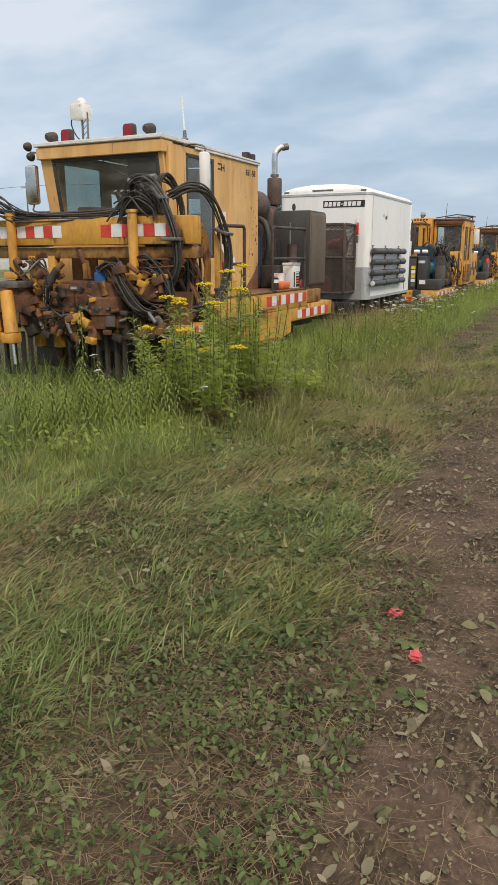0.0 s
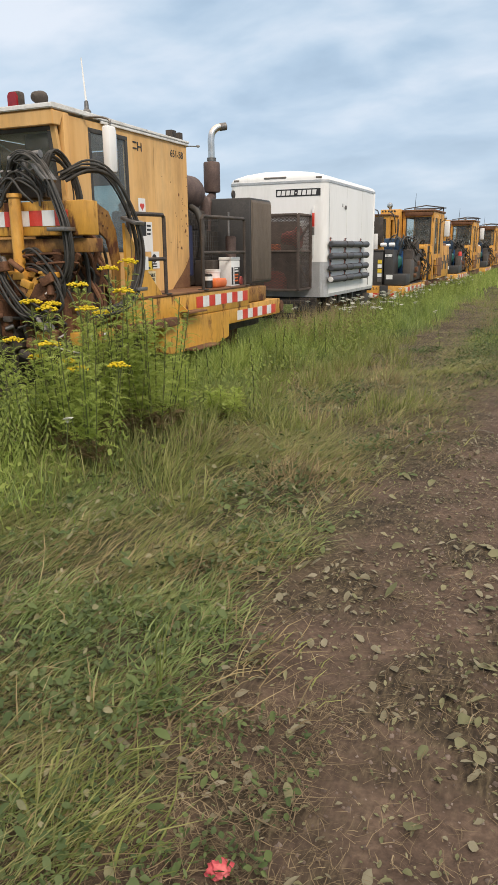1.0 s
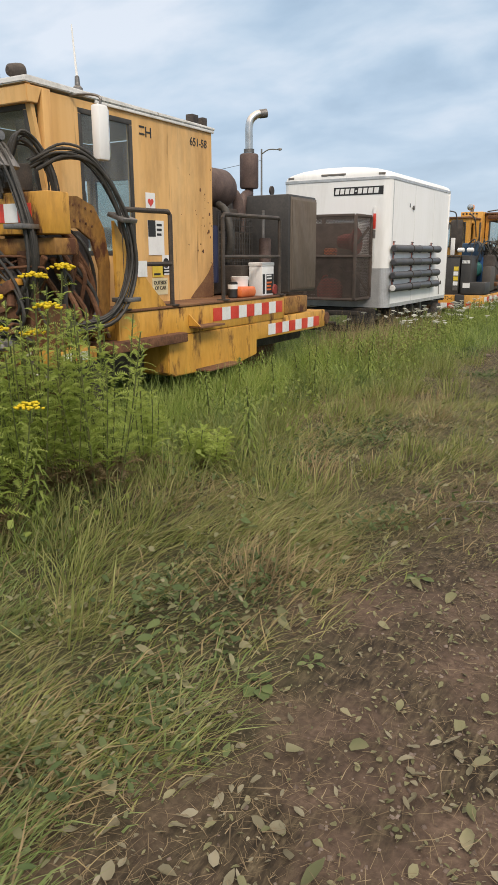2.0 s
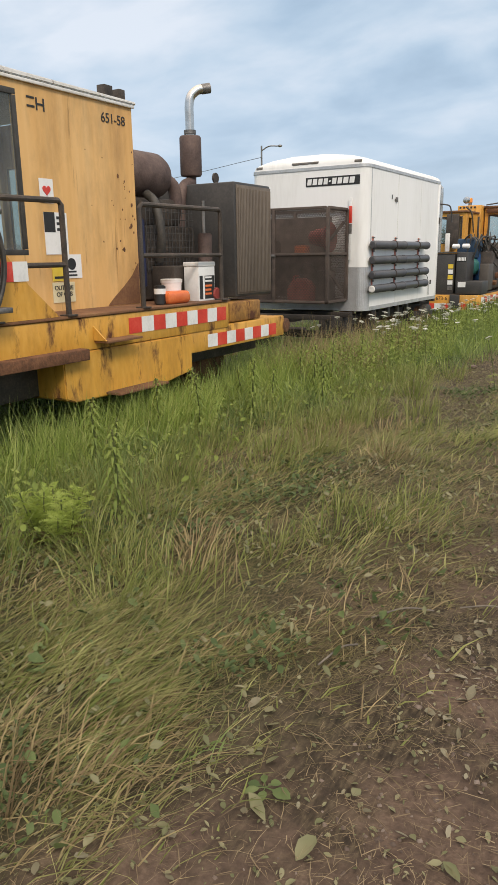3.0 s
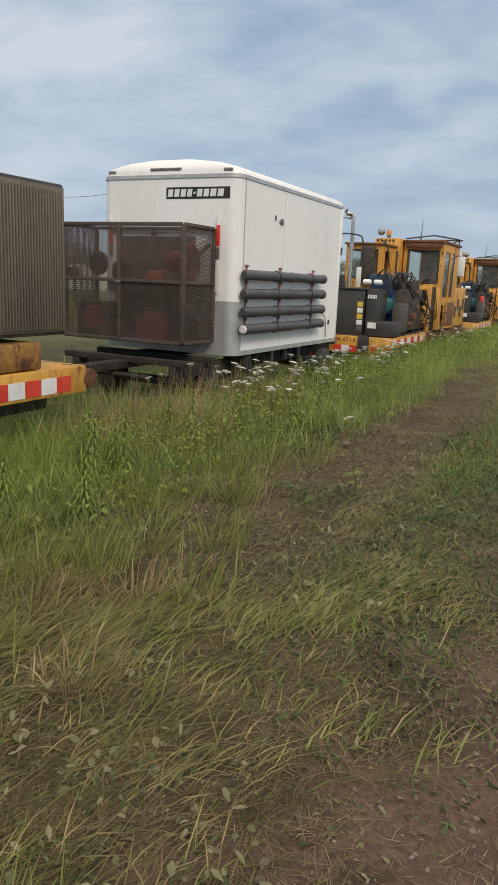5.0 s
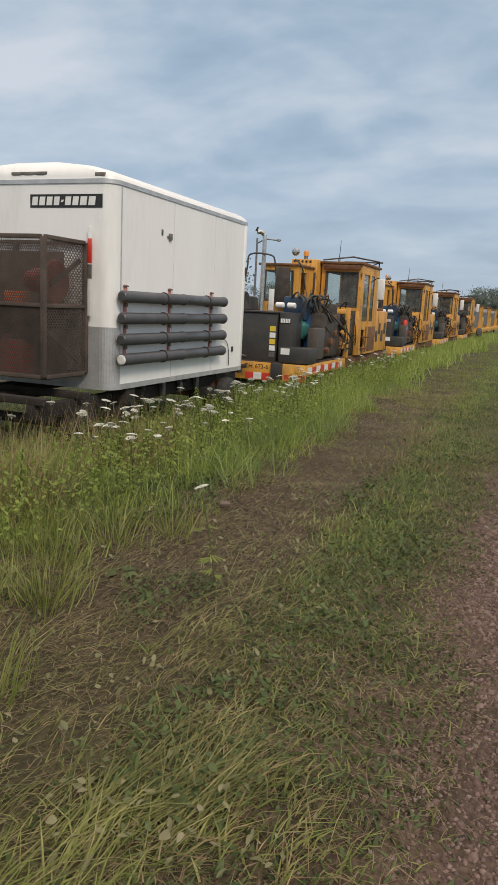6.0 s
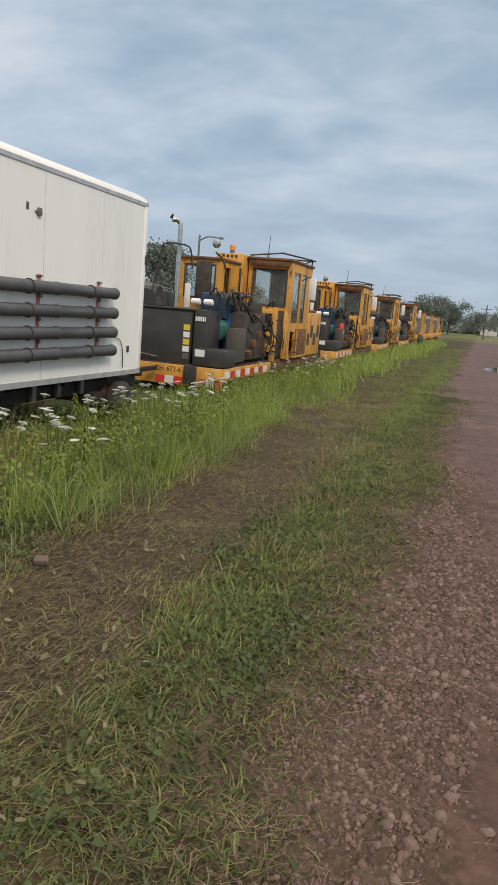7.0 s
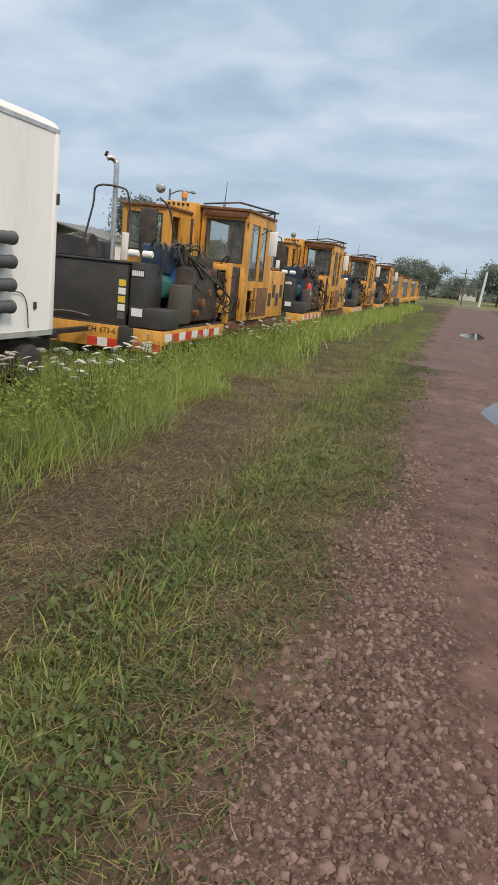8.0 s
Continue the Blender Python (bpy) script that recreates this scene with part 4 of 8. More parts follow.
def framed_window(parent, axis, at, u0, u1, v0, v1, gasket=0.035, proud=0.012, name="window"):
    """A pane in a black rubber gasket."""
    def bx(a, b_, c, d, lo, hi):
        return box(lo, hi, a, b_, c, d, 0.004) if axis == "x" else box(a, b_, lo, hi, c, d, 0.004)
    fr = bmesh.new()
    lo, hi = at - proud, at + proud
    for a, b_, c, d in ((u0 - gasket, u1 + gasket, v0 - gasket, v0 + 0.01), (u0 - gasket, u1 + gasket, v1 - 0.01, v1 + gasket),
                        (u0 - gasket, u0 + 0.01, v0 + 0.012, v1 - 0.012), (u1 - 0.01, u1 + gasket, v0 + 0.012, v1 - 0.012)):
        merge(fr, bx(a, b_, c, d, lo, hi))
    w = part(name, fr, RUBBER, parent, "black rubber window gasket")
    pane = part("pane", bx(u0, u1, v0, v1, at - 0.003, at + 0.003), GLASS, w, "cab glass with a pale film", False)
    pane.visible_shadow = False
    return w


tamper = thing("track_tamper", (TRACK, 9.6, -0.12), "large faded yellow rail tamping machine with rust streaks and hoses", "rail machine")
XR, XL = -4.16, 2 * TRACK + 4.16
part("chassis", box(XL, XR, 7.95, 11.03, 0.66, 0.925, 0.012), YELLOW, tamper, "yellow side frame with chipped paint")
part("deck", box(XL - 0.01, XR + 0.012, 7.93, 11.05, 0.929, 0.95, 0.004), RUST_PLATE, tamper, "rusted walkway plate")
part("lower_frame", box(XL + 0.05, XR - 0.012, 10.3, 12.27, 0.46, 0.69, 0.012), YELLOW, tamper)
part("end_block", box(XR - 0.6, XR - 0.03, 11.1, 11.75, 0.70, 0.91, 0.02), YELLOW_GREASY, tamper, "rusty yellow end block")
part("buffer", lathe([(0.03, -0.02), (0.075, -0.02), (0.085, 0), (0.085, 0.05), (0.07, 0.06), (0.035, 0.06)], (XR - 0.06, 12.33, 0.57), "x", 20), RUST, tamper, "red-brown round hook eye")
part("side_box", prism([(8.62, 0.30), (8.72, 0.26), (9.9, 0.24), (10.34, 0.30), (10.34, 0.655), (8.62, 0.655)], "x", XR - 0.5, XR + 0.004, 0.01), YELLOW, tamper, "dented yellow side tank")
part("step_plate", box(XR - 0.05, XR + 0.16, 9.08, 9.75, 0.27, 0.29, 0.003), RUST_PLATE, tamper, "rusted step plate")
part("step_plate", box(XR, XR + 0.15, 8.98, 9.42, 0.715, 0.735, 0.003), RUST_PLATE, tamper, "rusted step plate")
part("step_gusset", prism([(XR + 0.004, 0.735), (XR + 0.14, 0.735), (XR + 0.004, 0.85)], "y", 8.97, 8.985), YELLOW, tamper)
part("foot_beam", box(-4.4, -4.06, 7.72, 8.82, 0.60, 0.69, 0.01), RUST, tamper, "dark rusted foot beam")
part("front_ledge", box(XL - 0.1, -4.14, 7.1, 7.6, 0.56, 0.68, 0.01), YELLOW, tamper)
reflectors(tamper, "x", -4.14, [7.2, 7.3, 7.4, 7.5], False, 0.585, 0.655, 0.004)
part("gusset_plate", prism([(7.92, 0.66), (7.92, 1.70), (8.0, 1.60), (8.34, 1.20), (8.62, 0.952), (7.945, 0.952), (7.945, 0.66)], "x", XR - 0.03, XR), YELLOW, tamper, "yellow gusset plate")
up = part("riveted_plate", prism([(7.28, 1.62), (7.28, 1.86), (7.60, 1.88), (7.79, 1.81), (7.90, 1.64), (7.96, 1.34), (7.93, 0.98), (7.84, 0.76), (7.70, 0.74), (7.80, 1.0), (7.82, 1.30), (7.74, 1.54), (7.58, 1.63)], "x", -4.28, -4.255, 0.004), YELLOW_GREASY, tamper, "rusty riveted yellow plate")
for k in range(14):
    part("rivet", lathe([(0.012, 0), (0.01, 0.006), (0.002, 0.008)], (-4.255, 7.33 + 0.07 * (k % 7), 1.69 + 0.12 * (k // 7) - 0.02 * max(0, k % 7 - 4)), "x", 6), RUST, up)
part("dark_bay", box(-4.75, -4.45, 7.25, 7.92, 0.70, 1.62, 0.02), DARK, tamper, "dark greasy bay behind the hoses")
reflectors(tamper, "x", XR, [8.06, 8.20, 8.34], True, 1.23, 1.37, 0.005)
# cab
part("cab_side", plate_with_holes("x", -4.69, 0.04, 7.72, 10.19, 0.95, 2.72, [(8.12, 8.78, 1.45, 2.62)]), YELLOW_OLD, tamper, "streaked yellow cab wall", False)
part("cab_side", plate_with_holes("x", -6.42, 0.04, 7.72, 10.19, 0.95, 2.72, [(7.95, 8.75, 1.5, 2.6), (8.95, 10.1, 1.4, 2.3)]), YELLOW_OLD, tamper, "streaked yellow cab wall", False)
cf = part("cab_front", plate_with_holes("y", 7.68, 0.04, -6.42, -4.65, 0.95, 2.75, [(-6.22, -4.74, 1.9, 2.57), (-5.66, -5.30, 1.14, 1.42), (-5.9, -5.74, 1.2, 1.42)]), YELLOW_OLD, tamper, "yellow cab front", False)
part("cab_back", plate_with_holes("y", 10.15, 0.04, -6.38, -4.69, 0.95, 2.72, [(-6.34, -5.0, 1.4, 2.3), (-5.7, -5.25, 1.05, 1.35)]), YELLOW_OLD, tamper, "yellow cab back", False)
ws = framed_window(tamper, "y", 7.69, -6.22, -4.74, 1.9, 2.57, name="windscreen")
framed_window(tamper, "x", -4.66, 8.12, 8.78, 1.45, 2.62, name="door_window")
framed_window(tamper, "x", -6.41, 7.95, 8.75, 1.5, 2.6, name="door_window")
framed_window(tamper, "y", 10.17, -6.34, -5.0, 1.4, 2.3, name="back_window")
part("cab_floor", box(-6.38, -4.69, 7.72, 10.15, 0.96, 1.0, 0.002), DARK, tamper)
part("seat", box(-5.9, -5.5, 8.6, 9.0, 1.4, 1.52, 0.04), BLACK, tamper)
part("seat_back", box(-5.9, -5.5, 9.0, 9.1, 1.5, 2.1, 0.05), BLACK, tamper)
part("inner_panel", box(-5.3, -4.72, 9.6, 9.7, 1.0, 2.7, 0.01), BLACK, tamper, "dark partition inside the cab")
part("inner_panel", box(-5.65, -4.9, 8.3, 8.36, 1.0, 2.68, 0.01), BLACK, tamper, "dark screen panel inside the cab")
part("console", box(-6.1, -5.85, 7.8, 8.0, 1.8, 2.05, 0.02), BLACK, tamper)
part("wiper", rod((-5.55, 7.64, 2.56), (-5.05, 7.64, 2.28), 0.008, 6), STEEL, tamper, "thin windscreen wiper")
part("roof", prism([(7.47, 2.745), (10.23, 2.745), (10.23, 2.772), (9.0, 2.782), (7.52, 2.80), (7.47, 2.79)], "x", -6.47, -4.62, 0.008), WHITE_WORN, tamper, "worn white cab roof with peeling paint")
part("visor", prism([(7.49, 2.60), (7.60, 2.60), (7.66, 2.73), (7.49, 2.73)], "x", -6.44, -4.62, 0.006), YELLOW_OLD, tamper)
part("corner_post", box(-4.70, -4.63, 7.66, 7.76, 0.95, 2.735, 0.01), YELLOW_OLD, tamper)
part("gutter", box(-4.65, -4.625, 8.3, 10.21, 2.715, 2.742, 0.006), WHITE_WORN, tamper, "white painted roof gutter")
for yy, ww in ((9.85, 0.07), (10.05, 0.05)):
    part("roof_bracket", box(-4.75, -4.66, yy, yy + ww * 1.6, 2.77, 2.87 - 0.3 * (0.07 - ww), 0.006), DARK, tamper)
for xx in (-5.98, -5.08):
    lamp = part("roof_lamp", box(xx - 0.075, xx + 0.075, 7.50, 7.60, 2.775, 2.93, 0.03), DARK, tamper, "dark red signal lamp")
    part("lens", prism([(xx - 0.058, 2.785), (xx + 0.058, 2.785), (xx + 0.058, 2.885), (xx + 0.036, 2.917), (xx - 0.036, 2.917), (xx - 0.058, 2.885)], "y", 7.485, 7.51, 0.004), REDLENS, lamp, "red lens")
for xx in (-6.30, -4.87):
    hl = part("work_lamp", lathe([(0.02, -0.12), (0.045, -0.1), (0.065, -0.03), (0.07, 0.0), (0.07, 0.02), (0.06, 0.025), (0.02, 0.025)], (xx, 7.66, 2.87), "y", 20), DARK, tamper, "round dark work lamp")
    part("bracket", box(xx - 0.02, xx + 0.02, 7.68, 7.74, 2.78, 2.86, 0.004), STEEL, hl)
part("small_lamp", lathe([(0.015, -0.06), (0.04, -0.04), (0.055, 0), (0.055, 0.02), (0.01, 0.025)], (-6.66, 7.6, 2.78), "y", 14), DARK, tamper)
part("small_lamp", lathe([(0.015, -0.06), (0.04, -0.04), (0.055, 0), (0.055, 0.02), (0.01, 0.025)], (-6.62, 7.6, 2.66), "y", 14), DARK, tamper)
part("lamp_arm", rod((-6.66, 7.64, 2.72), (-6.42, 7.7, 2.70), 0.012, 6), STEEL, tamper)
# mast with a boxed unit on the roof
part("mast", hose([(-5.98, 7.85, 2.78), (-5.98, 7.85, 3.16)], 0.014, 6, 1, smooth_path=False), STEEL, tamper)
part("mast_leg", rod((-5.90, 7.85, 2.78), (-5.90, 7.85, 3.16), 0.012, 6), STEEL, tamper)
for i in range(5):
    part("mast_brace", rod((-5.98, 7.85, 2.82 + 0.07 * i), (-5.90, 7.85, 2.89 + 0.07 * i), 0.006, 6), STEEL, tamper)
unit = part("roof_unit", box(-6.10, -5.90, 7.76, 7.96, 3.08, 3.26, 0.02), WHITE_WORN, tamper, "white weathered roof unit box")
part("dome", lathe([(0.07, 0), (0.065, 0.03), (0.04, 0.06), (0.012, 0.075)], (-5.98, 7.85, 3.26), "z", 14), WHITE_WORN, unit)
part("cable", hose([(-6.10, 7.85, 3.15), (-6.15, 7.85, 3.05), (-6.08, 7.85, 2.9), (-5.95, 7.85, 2.8)], 0.008, 6), RUBBER, unit)
ant = part("antenna", rod((-4.70, 8.16, 2.90), (-4.73, 8.16, 3.32), 0.011, 8, 0.006), WHITE, tamper, "white whip antenna")
part("antenna_base", lathe([(0.045, 0), (0.045, 0.03), (0.025, 0.05), (0.02, 0.12), (0.01, 0.13)], (-4.70, 8.16, 2.79), "z", 12), STEEL, ant)
# mirrors
mr_ = part("mirror", box(-4.42, -4.33, 7.99, 8.12, 2.20, 2.64, 0.02), WHITE, tamper, "tall white mirror housing")
part("mirror_glass", box(-4.415, -4.335, 8.12, 8.126, 2.23, 2.61, 0.002), MIRROR, mr_)
part("mirror_arm", hose([(-4.37, 8.06, 2.64), (-4.37, 8.06, 2.70), (-4.48, 8.04, 2.73), (-4.65, 8.0, 2.73)], 0.012, 6), STEEL, mr_)
ml = part("mirror", box(-6.66, -6.48, 7.5, 7.58, 2.08, 2.55, 0.03), CHROME, tamper, "tall chrome mirror")
part("mirror_arm", hose([(-6.57, 7.54, 2.08), (-6.57, 7.54, 2.0), (-6.45, 7.7, 2.0)], 0.012, 6), STEEL, ml)
# signs on the cab side
SX = -4.648
sg = part("heart_sign", box(SX, SX + 0.004, 8.98, 9.13, 1.83, 2.02, 0), PAPER, tamper, "white sign with a red heart", False)
ho = [(9.055 + 0.045 * math.sin(a) ** 3, 1.93 + 0.045 * (0.8125 * math.cos(a) - 0.3125 * math.cos(2 * a) - 0.125 * math.cos(3 * a) - 0.0625 * math.cos(4 * a))) for a in np.linspace(0, 2 * math.pi, 24, endpoint=False)]
part("heart", prism(ho, "x", SX + 0.004, SX + 0.007), RED, sg, "red heart", False)
ns = part("notice", box(SX, SX + 0.004, 9.0, 9.26, 1.42, 1.76, 0), PAPER, tamper, "white notice with a black square", False)
part("notice_square", box(SX + 0.004, SX + 0.006, 9.0, 9.12, 1.60, 1.76, 0), INK, ns, "", False)
bars(ns, "x", SX + 0.004, 9.14, 9.25, 1.6, 1.74, 3, INK)
nr = part("notice", box(SX, SX + 0.004, 9.22, 9.40, 1.22, 1.42, 0), PAPER, tamper, "small white notice", False)
part("round_mark", lathe([(0.05, 0), (0.05, 0.003), (0.001, 0.003)], (SX + 0.004, 9.28, 1.34), "x", 16), INK, nr)
bars(nr, "x", SX + 0.004, 9.24, 9.38, 1.23, 1.29, 2, INK)
ny = part("warning_sign", box(SX, SX + 0.004, 9.05, 9.24, 1.20, 1.32, 0), LABEL_YELLOW, tamper, "yellow warning label", False)
bars(ny, "x", SX + 0.004, 9.07, 9.23, 1.21, 1.25, 1, INK)
nw = part("warning_sign", box(SX, SX + 0.004, 9.04, 9.30, 1.02, 1.19, 0), LABEL_CREAM, tamper, "pale cream sign reading OUTSIDE OF CAB", False)
lettering("sign_text", "OUTSIDE\nOF CAB", 0.054, (SX + 0.006, 9.17, 1.115), (90, 0, 90), INK, nw)
lettering("unit_number", "651-58", 0.115, (SX + 0.001, 9.93, 2.585), (90, 0, 90), INK, tamper, label="black painted unit number")
lg = bmesh.new()
for a, b_, c, d in ((8.92, 9.0, 2.61, 2.625), (8.92, 9.0, 2.545, 2.56), (9.015, 9.03, 2.53, 2.625), (9.09, 9.105, 2.53, 2.625), (9.03, 9.09, 2.57, 2.585)):
    box(SX, SX + 0.003, a, b_, c, d, 0, lg)
part("emblem", lg, INK, tamper, "plain black emblem bars", False)
spot = random.Random(21)
for k in range(30):
    if k < 22:
        yy, zz = 10.17 - abs(spot.gauss(0, 0.17)), spot.gauss(1.78, 0.22)
    else:
        yy, zz = spot.uniform(9.42, 10.1), spot.uniform(1.0, 2.4)
    r_ = 0.004 + 0.016 * spot.random() ** 2.5
    o_ = [(yy + r_ * math.cos(a) * spot.uniform(0.6, 1.1), zz + r_ * math.sin(a) * spot.uniform(0.8, 1.5)) for a in np.linspace(0, 2 * math.pi, 8, endpoint=False)]
    part("rust_spot", prism(o_, "x", SX - 0.001, SX + 0.0015), RUST, tamper, smooth=False)
part("rust_corner", prism([(9.72, 0.955), (10.18, 0.955), (10.18, 1.34), (10.08, 1.22), (9.95, 1.12), (9.8, 1.02)], "x", SX, SX + 0.003), RUST_PLATE, tamper, "rusted cab corner", False)
# handrails and strips
handrail(tamper, XR + 0.0 - 0.02, 8.02, 8.74, 0.95, 1.80, 1.34)
handrail(tamper, XR - 0.02, 9.66, 10.93, 0.95, 1.83, 1.40)
reflectors(tamper, "x", XR, np.linspace(9.42, 10.97, 10), True, 0.745, 0.88, 0.005)
reflectors(tamper, "x", XR - 0.012, np.linspace(10.64, 12.07, 9), False, 0.49, 0.62, 0.005)
# front beam and work heads
part("cross_beam", box(-6.95, -3.98, 7.0, 7.22, 1.57, 1.87, 0.012), YELLOW, tamper, "yellow cross beam with worn edges")
part("lower_beam", box(-6.9, -4.0, 7.06, 7.3, 1.42, 1.545, 0.012), YELLOW_GREASY, tamper, "rust-stained lower beam")
for y0 in (7.0,):
    reflectors(tamper, "y", y0, np.linspace(-6.8, -5.72, 9), True, 1.655, 1.79, 0.005)
    reflectors(tamper, "y", y0, np.linspace(-5.16, -4.15, 8), True, 1.655, 1.79, 0.005)
for xx in (-6.42, -4.68):
    cy = part("lift_cylinder", rod((xx, 6.93, 1.24), (xx, 6.93, 1.90), 0.055, 18, bevel=0.006), YELLOW_NEW, tamper, "yellow hydraulic lift cylinder")
    part("cap", rod((xx, 6.93, 1.90), (xx, 6.93, 1.94), 0.068, 18, bevel=0.006), YELLOW_NEW, cy)
    part("base", box(xx - 0.1, xx + 0.1, 6.85, 7.02, 1.18, 1.26, 0.01), YELLOW_NEW, cy)
part("brown_panel", plate_with_holes("y", 7.5, 0.03, -6.0, -4.85, 0.62, 1.42, [(-5.62, -5.27, 1.13, 1.40), (-5.86, -5.71, 1.17, 1.40)]), RUST_PLATE, tamper, "brown rusted front panel", False)
for xx in (-6.25, -5.95, -4.75, -4.35):
    part("guide_post", box(xx - 0.05, xx + 0.05, 7.05, 7.16, 0.35, 1.45, 0.01), YELLOW if xx < -5 else RUST, tamper, "rusty guide post")
rr = random.Random(7)


def lean_front(ob):
    """Tips the upper cab front forward, as the windscreen leans out."""
    for v in ob.data.vertices:
        z = v.co.z + origin_of(ob).z
        if z > 1.85:
            v.co.y -= 0.16 * (z - 1.85) / 0.9
    for c in ob.children:
        lean_front(c)


def work_head(x, y, yellow):
    """One tamping unit: barrel, arms, blocks and tines."""
    body = part("head_barrel", lathe([(0.10, 0.62), (0.21, 0.64), (0.22, 0.78), (0.24, 0.80), (0.24, 0.98), (0.20, 1.0), (0.19, 1.14), (0.09, 1.16)], (x, y, 0), "z", 18), RUST, tamper, "greasy rusted work head barrel")
    for k in range(5):
        ang = k * 1.25 + 0.3
        bx, by = x + 0.2 * math.cos(ang), y + 0.16 * math.sin(ang)
        part("head_block", box(bx - 0.07, bx + 0.07, by - 0.06, by + 0.06, 0.5 + 0.13 * (k % 3), 0.72 + 0.15 * (k % 3), 0.015, turn=pose(0, 0, 0, 0, 12 * (k - 2), 30 * k)), RUST if k % 2 else DARK, body)
    for dx in (-0.16, -0.05, 0.07, 0.17):
        part("tine", prism([(x + dx - 0.025, 0.55), (x + dx + 0.025, 0.55), (x + dx + 0.02, 0.2), (x + dx + 0.04, 0.02), (x + dx - 0.04, 0.02), (x + dx - 0.02, 0.2)], "y", y - 0.03 + dx * 0.2, y + 0.02 + dx * 0.2, 0.004), DARK, body, "worn steel tine")
    for k in range(4):
        part("bolt", rod((x - 0.15 + 0.1 * k, y - 0.24, 0.88), (x - 0.15 + 0.1 * k, y - 0.2, 0.88), 0.022, 6), STEEL, body)
    if yellow:
        for dx in (-0.12, 0.14):
            arm = part("squeeze_cylinder", rod((x + dx - 0.03, y - 0.25, 1.05), (x + dx + 0.05, y - 0.3, 0.56), 0.075, 16, 0.085, bevel=0.008), YELLOW_NEW, tamper, "dirty bright yellow squeeze cylinder")
            part("clevis", box(x + dx - 0.05, x + dx + 0.13, y - 0.38, y - 0.22, 0.45, 0.57, 0.015), YELLOW_NEW, arm)
            part("rod", rod((x + dx + 0.06, y - 0.3, 0.46), (x + dx + 0.09, y - 0.32, 0.2), 0.025, 10), CHROME, arm)
        part("head_cap", box(x - 0.3, x + 0.24, y - 0.2, y + 0.1, 1.08, 1.16, 0.015), STEEL, tamper)


lean_front(ws)
lean_front(cf)
work_head(-5.08, 6.98, False)
work_head(-6.38, 6.85, True)
work_head(-5.72, 7.25, False)
part("hydraulic_motor", lathe([(0.05, 0), (0.075, 0.01), (0.075, 0.1), (0.055, 0.12), (0.05, 0.18), (0.02, 0.19)], (-5.12, 6.9, 1.15), "z", 14), BLUE, tamper, "blue hydraulic motor")
part("valve_block", box(-4.62, -4.3, 6.9, 7.15, 0.95, 1.15, 0.015), RUST, tamper)
part("valve_block", box(-5.5, -5.2, 6.95, 7.2, 0.85, 1.0, 0.015), RUST, tamper)
part("front_plate", prism([(-4.95, 1.05), (-4.1, 1.05), (-4.15, 0.62), (-4.6, 0.5), (-4.95, 0.62)], "y", 7.2, 7.24, 0.004), RUST_PLATE, tamper, "rusted skirt plate")
part("arm_bar", box(-4.72, -4.25, 6.9, 6.96, 1.2, 1.25, 0.008), YELLOW_NEW, tamper)
part("arm_bar", box(-4.55, -4.49, 6.9, 6.96, 0.98, 1.3, 0.008, turn=pose(0, 0, 0, 0, 35, 0)), YELLOW_NEW, tamper)
# hose bundles
def bundle(pts, n, r, gap, seed, name="hose", mat=None):
    q = random.Random(seed)
    for i in range(n + 5):
        o = Vector((q.uniform(-gap, gap), q.uniform(-gap, gap), q.uniform(-gap, gap)))
        part(name, hose([Vector(p) + o * (0.5 + 1.2 * q.random()) for p in pts], r * q.uniform(0.38, 0.72), 8, 5), mat or RUBBER, tamper)


bundle([(-4.85, 7.1, 2.0), (-4.72, 6.98, 2.2), (-4.55, 6.95, 2.27), (-4.36, 6.93, 2.16), (-4.22, 6.92, 1.9), (-4.13, 6.92, 1.6), (-4.15, 6.95, 1.3), (-4.32, 7.0, 1.08)], 6, 0.02, 0.05, 1)
bundle([(-4.45, 7.3, 2.1), (-4.25, 7.45, 2.2), (-4.10, 7.65, 2.1), (-4.05, 7.9, 1.72), (-4.05, 7.97, 1.3), (-4.09, 7.75, 0.93), (-4.3, 7.4, 0.82)], 5, 0.022, 0.035, 2)
bundle([(-4.7, 7.0, 1.35), (-4.5, 6.93, 1.38), (-4.3, 6.93, 1.2), (-4.25, 6.95, 1.0), (-4.5, 7.0, 0.85)], 5, 0.018, 0.06, 3)
bundle([(-5.1, 6.85, 1.32), (-4.9, 6.82, 1.38), (-4.75, 6.8, 1.15), (-4.55, 6.85, 0.9), (-4.35, 6.95, 0.86)], 4, 0.018, 0.06, 4)
bundle([(-7.2, 6.9, 2.0), (-6.9, 6.9, 2.16), (-6.6, 6.92, 2.08), (-6.3, 6.97, 1.92), (-5.9, 7.05, 1.9), (-5.2, 7.08, 1.9), (-4.9, 7.1, 1.95)], 5, 0.017, 0.06, 5)
bundle([(-7.1, 6.85, 1.9), (-6.8, 6.85, 2.0), (-6.5, 6.9, 1.93), (-6.2, 7.0, 1.89)], 5, 0.02, 0.06, 6)
bundle([(-6.2, 7.0, 1.4), (-6.0, 6.95, 1.3), (-5.92, 6.95, 1.1), (-5.98, 7.0, 0.85)], 4, 0.018, 0.04, 8)
bundle([(-4.6, 7.1, 1.95), (-4.5, 7.15, 2.12), (-4.42, 7.2, 2.3), (-4.36, 7.35, 2.2), (-4.34, 7.45, 1.9), (-4.4, 7.4, 1.6)], 3, 0.018, 0.04, 9)
bundle([(-4.9, 7.02, 1.9), (-4.8, 7.0, 2.05), (-4.65, 7.0, 2.12), (-4.45, 7.0, 2.02), (-4.42, 7.0, 1.9)], 5, 0.02, 0.07, 10)
